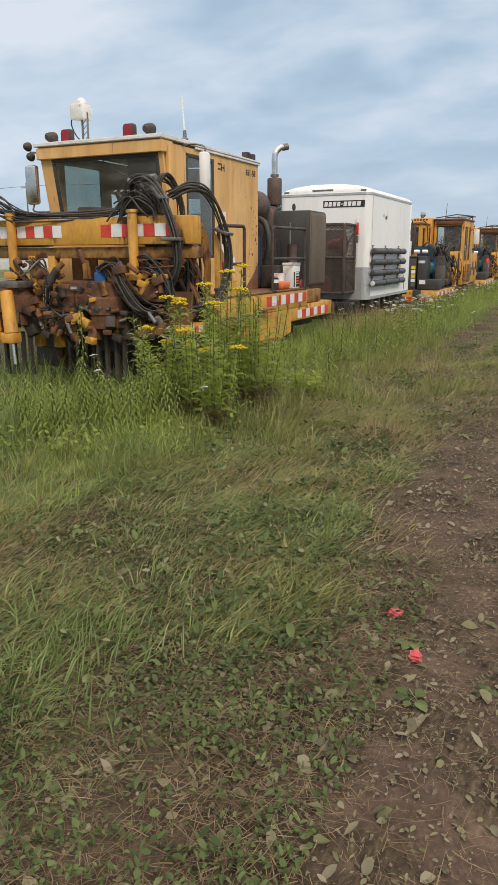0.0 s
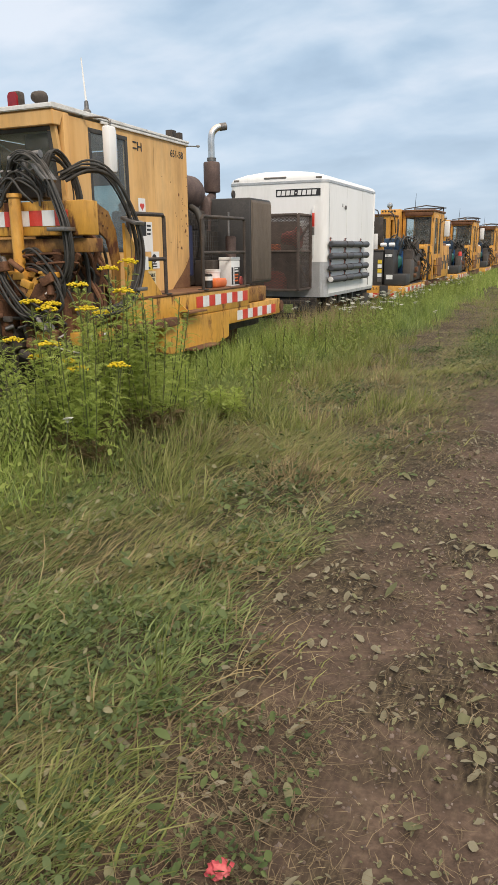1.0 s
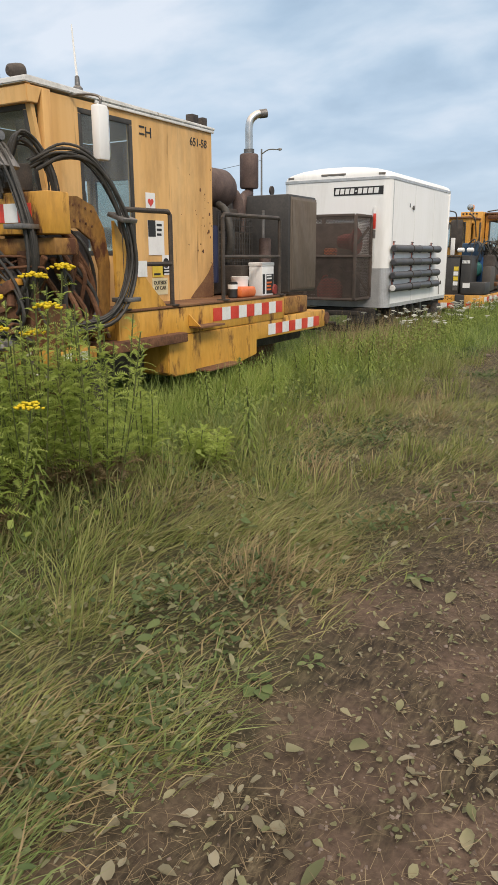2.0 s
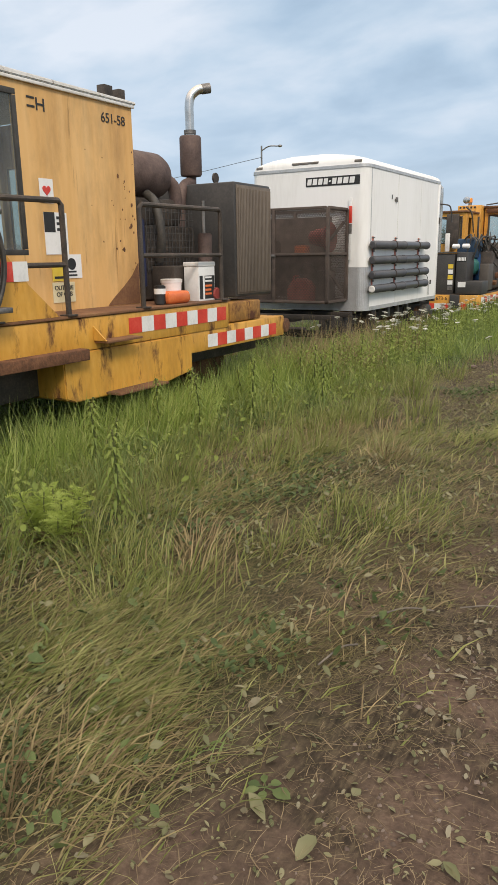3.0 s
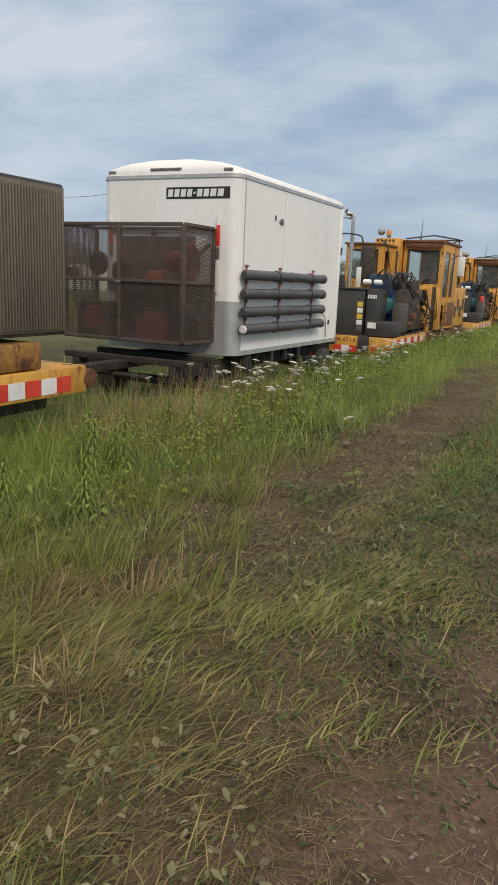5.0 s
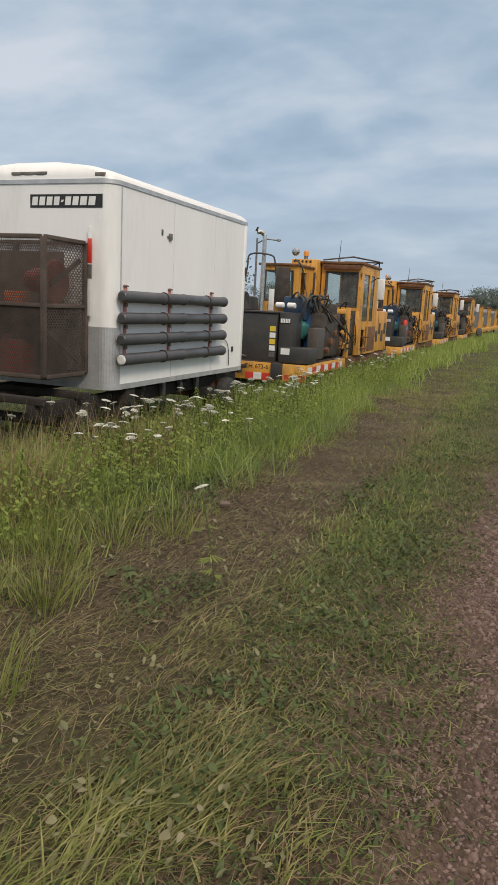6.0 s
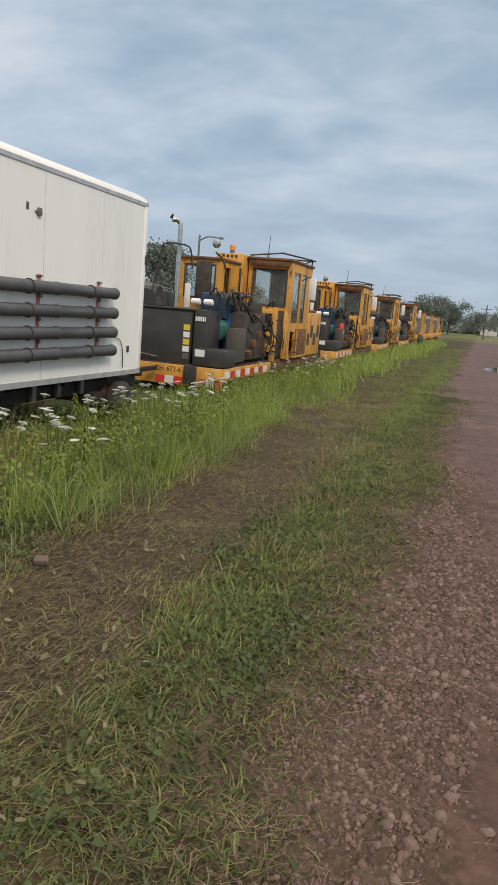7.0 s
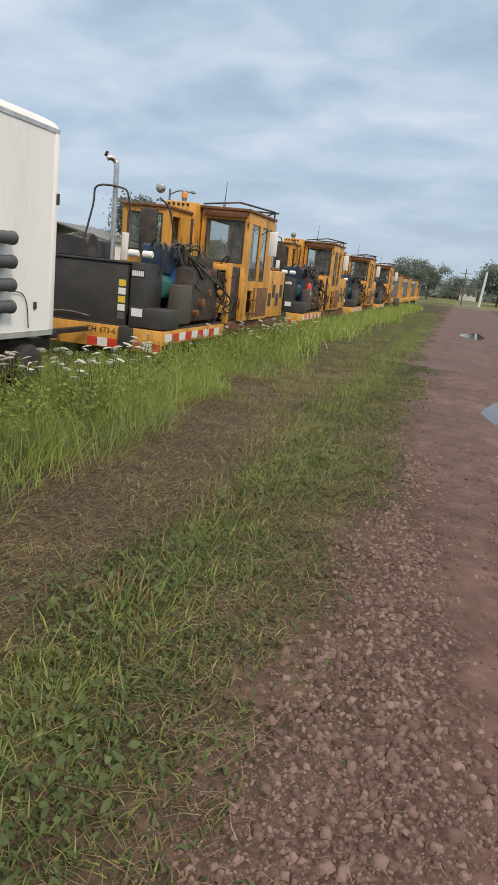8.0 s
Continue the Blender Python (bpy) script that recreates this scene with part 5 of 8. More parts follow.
for (x, y, z), t_ in (((-4.05, 7.9, 1.72), 20), ((-4.07, 7.93, 1.05), 0), ((-4.16, 6.9, 1.62), 0), ((-4.32, 6.93, 2.1), 50)):
    part("hose_clamp", box(x - 0.09, x + 0.09, y - 0.09, y + 0.09, z - 0.018, z + 0.018, 0.006, turn=pose(0, 0, 0, 0, t_, 0)), STEEL, tamper, "bare steel hose clamp")
vb = part("valve_bank", box(-4.95, -4.42, 7.05, 7.3, 1.9, 2.1, 0.02), DARK, tamper, "greasy valve bank")
for k in range(6):
    part("fitting", rod((-4.9 + 0.085 * k, 7.02, 2.05), (-4.9 + 0.085 * k, 6.95, 2.14), 0.02, 8), STEEL, vb)
part("manifold", rod((-4.75, 7.0, 2.24), (-4.4, 7.0, 2.27), 0.035, 10), STEEL, tamper)
part("manifold", rod((-4.6, 7.0, 2.05), (-4.58, 7.0, 2.3), 0.028, 10), STEEL, tamper)
for k in range(46):
    xx, zz = rr.uniform(-6.6, -4.2), rr.uniform(0.6, 1.4)
    part("pipe", hose([(xx, 7.0, zz), (xx + rr.uniform(-0.15, 0.15), 6.85, zz + rr.uniform(-0.1, 0.15)), (xx + rr.uniform(-0.3, 0.3), 7.02, zz + rr.uniform(-0.3, 0.1)), (xx + rr.uniform(-0.3, 0.3), 7.2, zz - 0.25)], rr.uniform(0.009, 0.016), 6, 4), rr.choice((RUBBER, RUST, STEEL)), tamper)
for k in range(70):
    xx, zz, s = rr.uniform(-6.1, -4.25), rr.uniform(0.5, 1.3), rr.uniform(0.02, 0.075)
    part("bracket", box(xx - s, xx + s, 6.72 + 0.25 * (k % 3) * 0.5, 6.72 + 0.25 * (k % 3) * 0.5 + s, zz - s * 0.6, zz + s * 0.6, 0.008, turn=pose(0, 0, 0, 0, rr.uniform(-25, 25), 0)), rr.choice((RUST, RUST, RUST_PLATE, DARK, YELLOW)), tamper)
for k in range(16):
    y_, z_ = rr.uniform(7.22, 7.6), rr.uniform(1.2, 1.75)
    part("hose", hose([(rr.uniform(-4.4, -4.3), y_, z_), (rr.uniform(-4.35, -4.2), y_ + 0.1, z_ - 0.15), (rr.uniform(-4.35, -4.18), y_ + rr.uniform(0.1, 0.3), z_ - 0.45), (rr.uniform(-4.4, -4.25), y_ + rr.uniform(-0.1, 0.35), 0.72)], rr.uniform(0.014, 0.026), 7, 5), rr.choice((RUBBER, RUST, RUST)), tamper)
for k in range(60):
    xx, yy, zz, r_ = rr.uniform(-6.6, -4.2), rr.uniform(6.75, 7.15), rr.uniform(0.55, 1.42), rr.uniform(0.02, 0.06)
    part("fitting", rod((xx, yy, zz), (xx + rr.uniform(-0.12, 0.12), yy + rr.uniform(-0.05, 0.05), zz + rr.uniform(-0.12, 0.16)), r_, 10, r_ * rr.uniform(0.6, 1.0), bevel=0.004), rr.choice((RUST, RUST, RUST_PLATE, YELLOW_GREASY, DARK, STEEL)), tamper)
part("axle_housing", box(-6.8, -4.35, 7.62, 7.95, 0.0, 0.64, 0.03), DARK, tamper, "dark greasy axle housing")
part("under_frame", box(XL + 0.3, XR - 0.3, 7.3, 12.1, 0.3, 0.6, 0.02), DARK, tamper)
wheelset(tamper, 7.75, 0.36)
wheelset(tamper, 11.3, 0.36)
# engine bay
part("engine_block", box(-6.2, -4.75, 10.3, 11.3, 0.96, 1.7, 0.04), DARK, tamper, "dark greasy engine block")
part("engine_head", box(-6.0, -4.85, 10.4, 11.2, 1.7, 1.98, 0.05), DARK, tamper)
part("air_cleaner", lathe([(0.08, -0.5), (0.2, -0.48), (0.23, -0.42), (0.23, 0.12), (0.2, 0.2), (0.1, 0.24)], (-4.98, 10.75, 2.20), "y", 22), MUFFLER, tamper, "brown rusted air cleaner drum")
part("intake_pipe", hose([(-4.8, 10.55, 2.0), (-4.66, 10.5, 1.9), (-4.6, 10.5, 1.6), (-4.68, 10.55, 1.35)], 0.045, 10, 5), RUBBER, tamper)
part("intake_pipe", hose([(-4.98, 10.98, 2.2), (-4.9, 11.12, 2.12), (-4.88, 11.15, 1.9)], 0.07, 12, 5), MUFFLER, tamper)
SX_, SY_ = -4.99, 11.60
part("exhaust_pipe", rod((SX_, SY_, 2.12), (SX_, SY_, 2.26), 0.055, 14), MUFFLER, tamper)
part("exhaust_elbow", hose([(SX_, SY_, 2.2), (SX_ + 0.04, SY_ - 0.2, 2.14), (SX_ + 0.06, SY_ - 0.3, 2.0), (SX_ + 0.06, SY_ - 0.32, 1.7)], 0.06, 12, 5), MUFFLER, tamper, "brown exhaust elbow")
part("muffler", lathe([(0.055, 2.25), (0.11, 2.26), (0.121, 2.28), (0.121, 2.66), (0.11, 2.68), (0.055, 2.69)], (SX_, SY_, 0), "z", 24), MUFFLER, tamper, "brown muffler drum")
part("exhaust_outlet", hose([(SX_, SY_, 2.69), (SX_, SY_, 2.85), (SX_, SY_, 2.99), (SX_ + 0.015, SY_ + 0.02, 3.09), (SX_ + 0.06, SY_ + 0.08, 3.155), (SX_ + 0.10, SY_ + 0.13, 3.17)], 0.05, 16, 5), CHROME, tamper, "polished bent exhaust stack")
part("stack_band", rod((SX_, SY_, 2.70), (SX_, SY_, 2.74), 0.068, 16), STEEL, tamper)
part("stack_lip", hose([(SX_ + 0.09, SY_ + 0.12, 3.168), (SX_ + 0.15, SY_ + 0.19, 3.185)], 0.054, 16, 1, smooth_path=False), STEEL, tamper)
rad = part("radiator_housing", box(-6.5, -4.275, 11.36, 12.13, 0.95, 2.15, 0.02), BLACK, tamper, "dark grey radiator housing")
part("side_screen", box(-4.275, -4.262, 11.39, 12.115, 0.98, 2.12, 0.003), CORRUGATED, rad)
for k in range(22):
    part("fin", box(-4.262, -4.244, 11.41 + 0.0315 * k, 11.426 + 0.0315 * k, 1.0, 2.09, 0.004), CORRUGATED, rad)
part("lifting_eye", lathe([(0.03, -0.01), (0.055, -0.01), (0.055, 0.01), (0.03, 0.01)], (-4.6, 11.5, 2.21), "x", 14), DARK, rad)
gr = bmesh.new()
for k in range(14):
    rod((-4.72, 10.42 + 0.06 * k, 1.25), (-4.72, 10.42 + 0.06 * k, 1.9), 0.005, 5, bm=gr)
for k in range(10):
    rod((-4.72, 10.42, 1.27 + 0.07 * k), (-4.72, 11.22, 1.27 + 0.07 * k), 0.005, 5, bm=gr)
tagged(part("fan_guard", gr, BLACK, tamper, "black wire fan guard"), kind="stuff")
part("blue_canister", rod((-4.72, 10.30, 1.1), (-4.72, 10.30, 1.75), 0.06, 14, bevel=0.01), INK_NAVY, tamper, "dark blue filter canister")
part("upright", rod((-4.5, 11.1, 0.95), (-4.5, 11.1, 1.95), 0.018, 8), STEEL, tamper)
part("brown_filter", rod((-4.42, 11.0, 1.28), (-4.42, 11.0, 1.62), 0.075, 16, bevel=0.012), MUFFLER, tamper, "brown filter housing")
part("filter_base", rod((-4.42, 11.0, 0.955), (-4.42, 11.0, 1.28), 0.045, 12), DARK, tamper)
part("battery_box", box(-4.75, -4.45, 10.5, 10.8, 0.955, 1.3, 0.02), DARK, tamper)
# loose things on the deck
bucket = thing("bucket", (-4.40, 10.370, 0.95), "white plastic bucket standing on the rusted deck", "bucket")
part("shell", lathe([(0.085, 0.951), (0.10, 1.14), (0.106, 1.145), (0.106, 1.16), (0.095, 1.16), (0.08, 0.965)], (-4.40, 10.370, 0), "z", 20), PAPER, bucket)
part("lid", lathe([(0.107, 1.161), (0.108, 1.175), (0.09, 1.18), (0.001, 1.18)], (-4.40, 10.370, 0), "z", 20), WHITE_WORN, bucket)
carton = thing("carton", (-4.33, 10.730, 0.95), "black and white printed carton standing on the rusted deck", "box")
part("case", box(-4.42, -4.24, 10.610, 10.900, 0.951, 1.29, 0.006), PAPER, carton)
part("dark_panel", box(-4.24, -4.2385, 10.625, 10.890, 0.97, 1.2, 0), INK, carton, smooth=False)
part("carton_top", box(-4.425, -4.235, 10.605, 10.905, 1.292, 1.335, 0.006), PAPER, carton, "white carton top")
part("white_panel", box(-4.24, -4.237, 10.680, 10.710, 0.97, 1.2, 0), PAPER, carton, smooth=False)
bars(carton, "x", -4.2385, 10.720, 10.880, 1.0, 1.12, 3, ORANGE)
bars(carton, "x", -4.2385, 10.720, 10.880, 1.13, 1.2, 2, PAPER)
jug = thing("oil_can", (-4.32, 10.080, 0.95), "small black and white oil can on the deck", "can")
part("can_body", rod((-4.32, 10.080, 0.951), (-4.32, 10.080, 1.13), 0.055, 14, bevel=0.01), INK, jug)
part("can_label", rod((-4.32, 10.080, 1.05), (-4.32, 10.080, 1.10), 0.0565, 14), PAPER, jug)
cloth = thing("work_bag", (-4.30, 10.220, 0.95), "crumpled orange bag lying on the rusted deck", "bag")
cb = box(-4.40, -4.22, 10.100, 10.450, 0.951, 1.04, 0.035, seg=3)
for v in cb.verts:
    k = (v.co.z - 0.951) / 0.09
    v.co += k * Vector((0.02 * math.sin(40 * v.co.y), 0.02 * math.sin(33 * v.co.x), 0.03 * math.sin(23 * v.co.y + 1)))
part("fabric", cb, ORANGE, cloth)
ring = thing("filter_ring", (-4.25, 10.920, 0.95), "red round filter leaning on the deck", "filter")
part("ring_body", lathe([(0.03, -0.03), (0.055, -0.03), (0.062, -0.02), (0.062, 0.02), (0.055, 0.03), (0.03, 0.03)], (-4.25, 10.920, 1.013), "x", 20), DULL_RED, ring)


# ---------------------------------------------------------------- the trailer on its cart
trailer = thing("enclosed_trailer", (TRACK, 17.4, 0.40), "white enclosed cargo trailer with four dark tubes", "trailer")
TX0, TX1, TY0, TY1, TZ0, TZ1 = -6.56, -4.47, 15.54, 19.27, 0.55, 2.69


def rounded(x0, x1, y0, y1, r, seg=6):
    """Outline of a box with round corners at its front."""
    o = [(x0, y1), (x1, y1)]
    o += [(x1 - r + r * math.cos(a), y0 + r + r * math.sin(a)) for a in np.linspace(0, -math.pi / 2, seg)]
    o += [(x0 + r - r * math.cos(a), y0 + r + r * math.sin(a)) for a in np.linspace(-math.pi / 2, 0, seg)]
    return o


def stack(levels, bm=None):
    """A solid made of outlines of equal length at rising heights."""
    b = bmesh.new()
    rings = [[b.verts.new((x, y, z)) for x, y in o] for o, z in levels]
    for a, c in zip(rings, rings[1:]):
        for k in range(len(a)):
            j = (k + 1) % len(a)
            b.faces.new((a[k], a[j], c[j], c[k]))
    b.faces.new(rings[0]); b.faces.new(rings[-1])
    return merge(bm, b)


part("body", stack([(rounded(TX0, TX1, TY0, TY1, 0.16, 8), TZ0), (rounded(TX0, TX1, TY0, TY1, 0.16, 8), TZ1)]), WHITE, trailer, "white sheet-metal body")
rl = []
for z, i in ((TZ1 + 0.045, 0.0), (TZ1 + 0.08, 0.012), (TZ1 + 0.11, 0.04), (TZ1 + 0.145, 0.12), (TZ1 + 0.195, 0.32), (TZ1 + 0.235, 0.65)):
    rl.append((rounded(TX0 + i, TX1 - i, TY0 + 0.12 * i, TY1 - 1.1 * i, 0.16, 8), z))
part("roof", stack(rl), WHITE, trailer, "bowed white roof cap")
part("roof_trim", stack([(rounded(TX0 - 0.012, TX1 + 0.012, TY0 - 0.012, TY1 + 0.012, 0.17, 8), TZ1), (rounded(TX0 - 0.012, TX1 + 0.012, TY0 - 0.012, TY1 + 0.012, 0.17, 8), TZ1 + 0.045)]), ALU, trailer, "aluminium roof trim")
part("bottom_trim", stack([(rounded(TX0 - 0.008, TX1 + 0.008, TY0 - 0.008, TY1 + 0.008, 0.17, 8), TZ0 - 0.05), (rounded(TX0 - 0.008, TX1 + 0.008, TY0 - 0.008, TY1 + 0.008, 0.17, 8), TZ0 + 0.012)]), ALU, trailer, "aluminium bottom trim")
# corner guard of tread plate
def corner_guard(z0, z1):
    o = rounded(TX0 - 0.005, TX1 + 0.005, TY0 - 0.005, TY1, 0.165, 8)
    arc = [p for p in o if p[1] < TY0 + 0.17]
    b = bmesh.new()
    lo, hi = [b.verts.new((x, y, z0)) for x, y in arc], [b.verts.new((x, y, z1)) for x, y in arc]
    for k in range(len(arc) - 1):
        b.faces.new((lo[k], lo[k + 1], hi[k + 1], hi[k]))
    ob = part("stone_guard", b, ALU, trailer, "aluminium tread-plate stone guard")
    return ob


guard = corner_guard(TZ0 + 0.012, 1.19)
tp = bmesh.new()
for i in range(9):
    for j in range(20):
        a = math.pi / 2 * (i + 0.5) / 9
        cx, cy = TX1 - 0.16 + 0.167 * math.cos(-a), TY0 + 0.16 + 0.167 * math.sin(-a)
        box(cx - 0.004, cx + 0.004, cy - 0.004, cy + 0.004, TZ0 + 0.03 + 0.031 * j, TZ0 + 0.048 + 0.031 * j, 0, tp, turn=pose(0, 0, 0, 0, 0, 0))
tagged(part("tread_bumps", tp, ALU, guard, smooth=False), kind="stuff")
for yy in (16.92, 18.14):
    part("panel_seam", box(TX1, TX1 + 0.003, yy, yy + 0.012, TZ0 + 0.013, TZ1, 0), WHITE_WORN, trailer, smooth=False)
rv = bmesh.new()
for yy in (16.90, 16.95, 18.12, 18.17, 19.20):
    for k in range(17):
        z = TZ0 + 0.06 + k * 0.125
        box(TX1, TX1 + 0.002, yy - 0.003, yy + 0.003, z - 0.003, z + 0.003, 0, rv)
tagged(part("rivets", rv, WHITE, trailer, smooth=False), kind="stuff")
part("corner_seam", box(TX1, TX1 + 0.006, 15.70, 15.718, TZ0 + 0.013, TZ1, 0), ALU, trailer, smooth=False)
part("rear_post", box(TX1 - 0.05, TX1 + 0.012, TY1 - 0.07, TY1 + 0.012, TZ0 + 0.013, TZ1, 0.006), WHITE, trailer)
lt = part("latch", box(TX1, TX1 + 0.03, 16.78, 16.84, 2.23, 2.31, 0.008), STEEL, trailer, "small grey door latch")
part("latch_bar", box(TX1 + 0.004, TX1 + 0.02, 16.74, 16.86, 2.26, 2.275, 0.003), STEEL, lt)
part("latch_stain", box(TX1, TX1 + 0.008, 16.60, 16.64, 2.27, 2.34, 0.003), STEEL, lt)
part("side_marker", box(TX1, TX1 + 0.018, 18.87, 18.92, 0.80, 0.88, 0.006), DARK, trailer, "small side marker lamp")
part("rear_hinge", box(TX1 + 0.0, TX1 + 0.025, TY1 - 0.02, TY1 + 0.035, 1.95, 2.07, 0.005), DARK, trailer)
cl = part("clearance_lamp_bar", box(-5.79, -5.31, TY0 + 0.0, TY0 + 0.05, 2.78, 2.82, 0.01), STEEL, trailer)
for k in range(3):
    part("lens", box(-5.765 + 0.16 * k, -5.655 + 0.16 * k, TY0 - 0.008, TY0 + 0.02, 2.783, 2.817, 0.006), LAMP_GREY, cl)
for xx in (TX1 - 0.17, TX0 + 0.17):
    part("clearance_lamp", box(xx - 0.06, xx + 0.06, TY0 - 0.005, TY0 + 0.05, 2.76, 2.80, 0.008), LAMP_GREY, trailer, "dull grey clearance lamp")
# maker's plate as plain shapes
sgn = part("maker_plate", box(-5.53, -4.60, TY0 - 0.006, TY0, 2.44, 2.58, 0.002), INK, trailer, "dark plate with plain white shapes", False)
xx = -5.505
for w in (0.084, 0.084, 0.084, 0.08, 0.04, 0.084, 0.084, 0.094, 0.094):
    zc = 2.51
    part("plate_mark", prism([(xx, zc - (0.012 if w < 0.05 else 0.045)), (xx + w - 0.012, zc - (0.012 if w < 0.05 else 0.045)), (xx + w, zc + (0.012 if w < 0.05 else 0.045)), (xx + 0.012, zc + (0.012 if w < 0.05 else 0.045))], "y", TY0 - 0.009, TY0 - 0.006), PAPER, sgn, smooth=False)
    xx += w + 0.012
# four storage tubes with red straps
for k, z in enumerate((1.53, 1.295, 1.065, 0.845)):
    tb = part("storage_tube", lathe([(0.050, 0), (0.060, 0.002), (0.065, 0.012), (0.065, 1.42), (0.071, 1.43), (0.071, 1.47), (0.065, 1.48), (0.065, 2.67), (0.071, 2.68), (0.071, 2.72), (0.055, 2.73)], (TX1 + 0.085, 15.61, z), "y", 22), TUBE, trailer, "dark grey plastic storage tube")
    part("tube_cap", lathe([(0.001, -0.012), (0.045, -0.010), (0.056, 0.0), (0.056, 0.01)], (TX1 + 0.085, 15.61, z), "y", 18), WHITE_WORN if k == 3 else TUBE, tb)
    for yy in (16.55, 17.75):
        part("tie_wire", lathe([(0.074, -0.006), (0.077, -0.006), (0.077, 0.006), (0.074, 0.006)], (TX1 + 0.085, yy, z), "y", 16), DARK, tb)
for yy in (15.77, 16.81, 18.04):
    part("strap", box(TX1 + 0.002, TX1 + 0.014, yy, yy + 0.055, 0.78, 1.66, 0.003), FADED_RED, trailer, "faded red strap bar")
    part("strap_bolt", box(TX1 + 0.002, TX1 + 0.03, yy - 0.015, yy + 0.07, 1.635, 1.652, 0.004), STEEL, trailer)
    for zz in (1.44, 1.20, 0.97):
        part("strap_buckle", box(TX1 + 0.014, TX1 + 0.035, yy + 0.005, yy + 0.05, zz - 0.02, zz + 0.02, 0.004), STEEL, trailer)
part("wire", hose([(TX1 + 0.03, 18.4, 1.0), (TX1 + 0.02, 18.62, 0.97), (TX1 + 0.02, 18.72, 0.85), (TX1 + 0.02, 18.76, 0.6)], 0.006, 5, 5), RUBBER, trailer, "loose black wire")
for xs, lab in ((-4.75, "red and white marker stake"), (-6.40, "red and white marker stake")):
    sk = part("marker_stake", box(xs, xs + 0.045, TY0 - 0.05, TY0 - 0.035, 1.3, 2.24, 0.004), TAPE_WHITE, trailer, lab)
    part("red_band", box(xs - 0.001, xs + 0.046, TY0 - 0.052, TY0 - 0.033, 1.86, 2.12, 0.003), RED, sk)
    part("dull_band", box(xs - 0.001, xs + 0.046, TY0 - 0.052, TY0 - 0.033, 1.70, 1.85, 0.003), STEEL, sk)

# mesh cage with tools on the drawbar
cage = thing("tool_cage", (-5.7, 15.1, 0.6), "brown expanded-metal tool cage in front of the trailer", "cage")
CX0, CX1, CY0, CY1, CZ0, CZ1 = -6.62, -4.78, 14.78, 15.5, 0.68, 2.07
for x_ in (CX0, -5.70, CX1):
    for y_ in (CY0, CY1):
        part("post", box(x_ - 0.025, x_ + 0.025, y_ - 0.025, y_ + 0.025, CZ0, CZ1, 0.004), CAGE_STEEL, cage)
for z_ in (CZ0, 1.40, CZ1):
    part("rail_bar", box(CX0 + 0.026, CX1 - 0.026, CY0 - 0.02, CY0 + 0.02, z_ - 0.02, z_ + 0.02, 0.004), CAGE_STEEL, cage)
    part("rail_bar", box(CX0 + 0.026, CX1 - 0.026, CY1 - 0.02, CY1 + 0.02, z_ - 0.02, z_ + 0.02, 0.004), CAGE_STEEL, cage)
    for x_ in (CX0, CX1):
        part("rail_bar", box(x_ - 0.02, x_ + 0.02, CY0 + 0.026, CY1 - 0.026, z_ - 0.02, z_ + 0.02, 0.004), CAGE_STEEL, cage)


def mesh_panel(axis, at, u0, u1, v0, v1, pitch=0.027, w=0.0058, t=0.004):
    """Expanded metal: crossed slanting strands clipped to a rectangle."""
    b = bmesh.new()
    slope = 1.9
    for s in (1, -1):
        span = (v1 - v0) / slope
        k = u0 - span
        while k < u1 + span:
            a0 = k if s > 0 else k + span
            pts = []
            for q in (0.0, 1.0):
                pts.append((a0 + s * span * q, v0 + (v1 - v0) * q))
            (ua, va), (ub, vb_) = pts
            lo, hi = min(ua, ub), max(ua, ub)
            if hi > u0 and lo < u1:
                def cut(ul):
                    return va + (vb_ - va) * (ul - ua) / (ub - ua)
                if ua < u0: ua, va = u0, cut(u0)
                if ua > u1: ua, va = u1, cut(u1)
                if ub < u0: ub, vb_ = u0, cut(u0)
                if ub > u1: ub, vb_ = u1, cut(u1)
                if abs(vb_ - va) > 0.01:
                    c = [(ua - w, va), (ua + w, va), (ub + w, vb_), (ub - w, vb_)]
                    if axis == "y":
                        f = [b.verts.new((u, at + s * t, v)) for u, v in c]
                    else:
                        f = [b.verts.new((at + s * t, u, v)) for u, v in c]
                    b.faces.new(f)
            k += pitch
    return b


for x0, x1 in ((CX0 + 0.02, -5.72), (-5.68, CX1 - 0.02)):
    part("mesh_panel", mesh_panel("y", CY0, x0, x1, CZ0, CZ1), CAGE_STEEL, cage, "dark brown expanded-metal mesh", False)
for x_ in (CX0, CX1):
    part("mesh_panel", mesh_panel("x", x_, CY0 + 0.02, CY1 - 0.02, CZ0, CZ1), CAGE_STEEL, cage, "dark brown expanded-metal mesh", False)
part("floor_sheet", box(CX0, CX1, CY0 + 0.025, CY1 - 0.025, CZ0 - 0.03, CZ0 - 0.021, 0.002), CAGE_STEEL, cage)
# Added sheet: stands in for the shade in the middle of the cage.
part("back_sheet", box(-6.15, -5.02, CY1 - 0.06, CY1 - 0.05, CZ0 + 0.03, CZ1 - 0.10, 0.003), CAGE_STEEL, cage, "dark brown sheet added to shade the cage")
part("shelf", box(CX0 + 0.03, CX1 - 0.03, CY0 + 0.08, CY1 - 0.03, 1.39, 1.41, 0.003), DARK, cage)
part("brace", box(CX1 - 0.03, CX1 - 0.005, CY0 + 0.1, CY1 - 0.05, 1.72, 1.77, 0.005, turn=pose(0, 0, 0, 28, 0, 0)), CAGE_STEEL, cage)
part("brace", box(CX1 - 0.03, CX1 - 0.005, CY0 + 0.05, CY1 - 0.05, 0.95, 1.0, 0.005, turn=pose(0, 0, 0, -32, 0, 0)), CAGE_STEEL, cage)
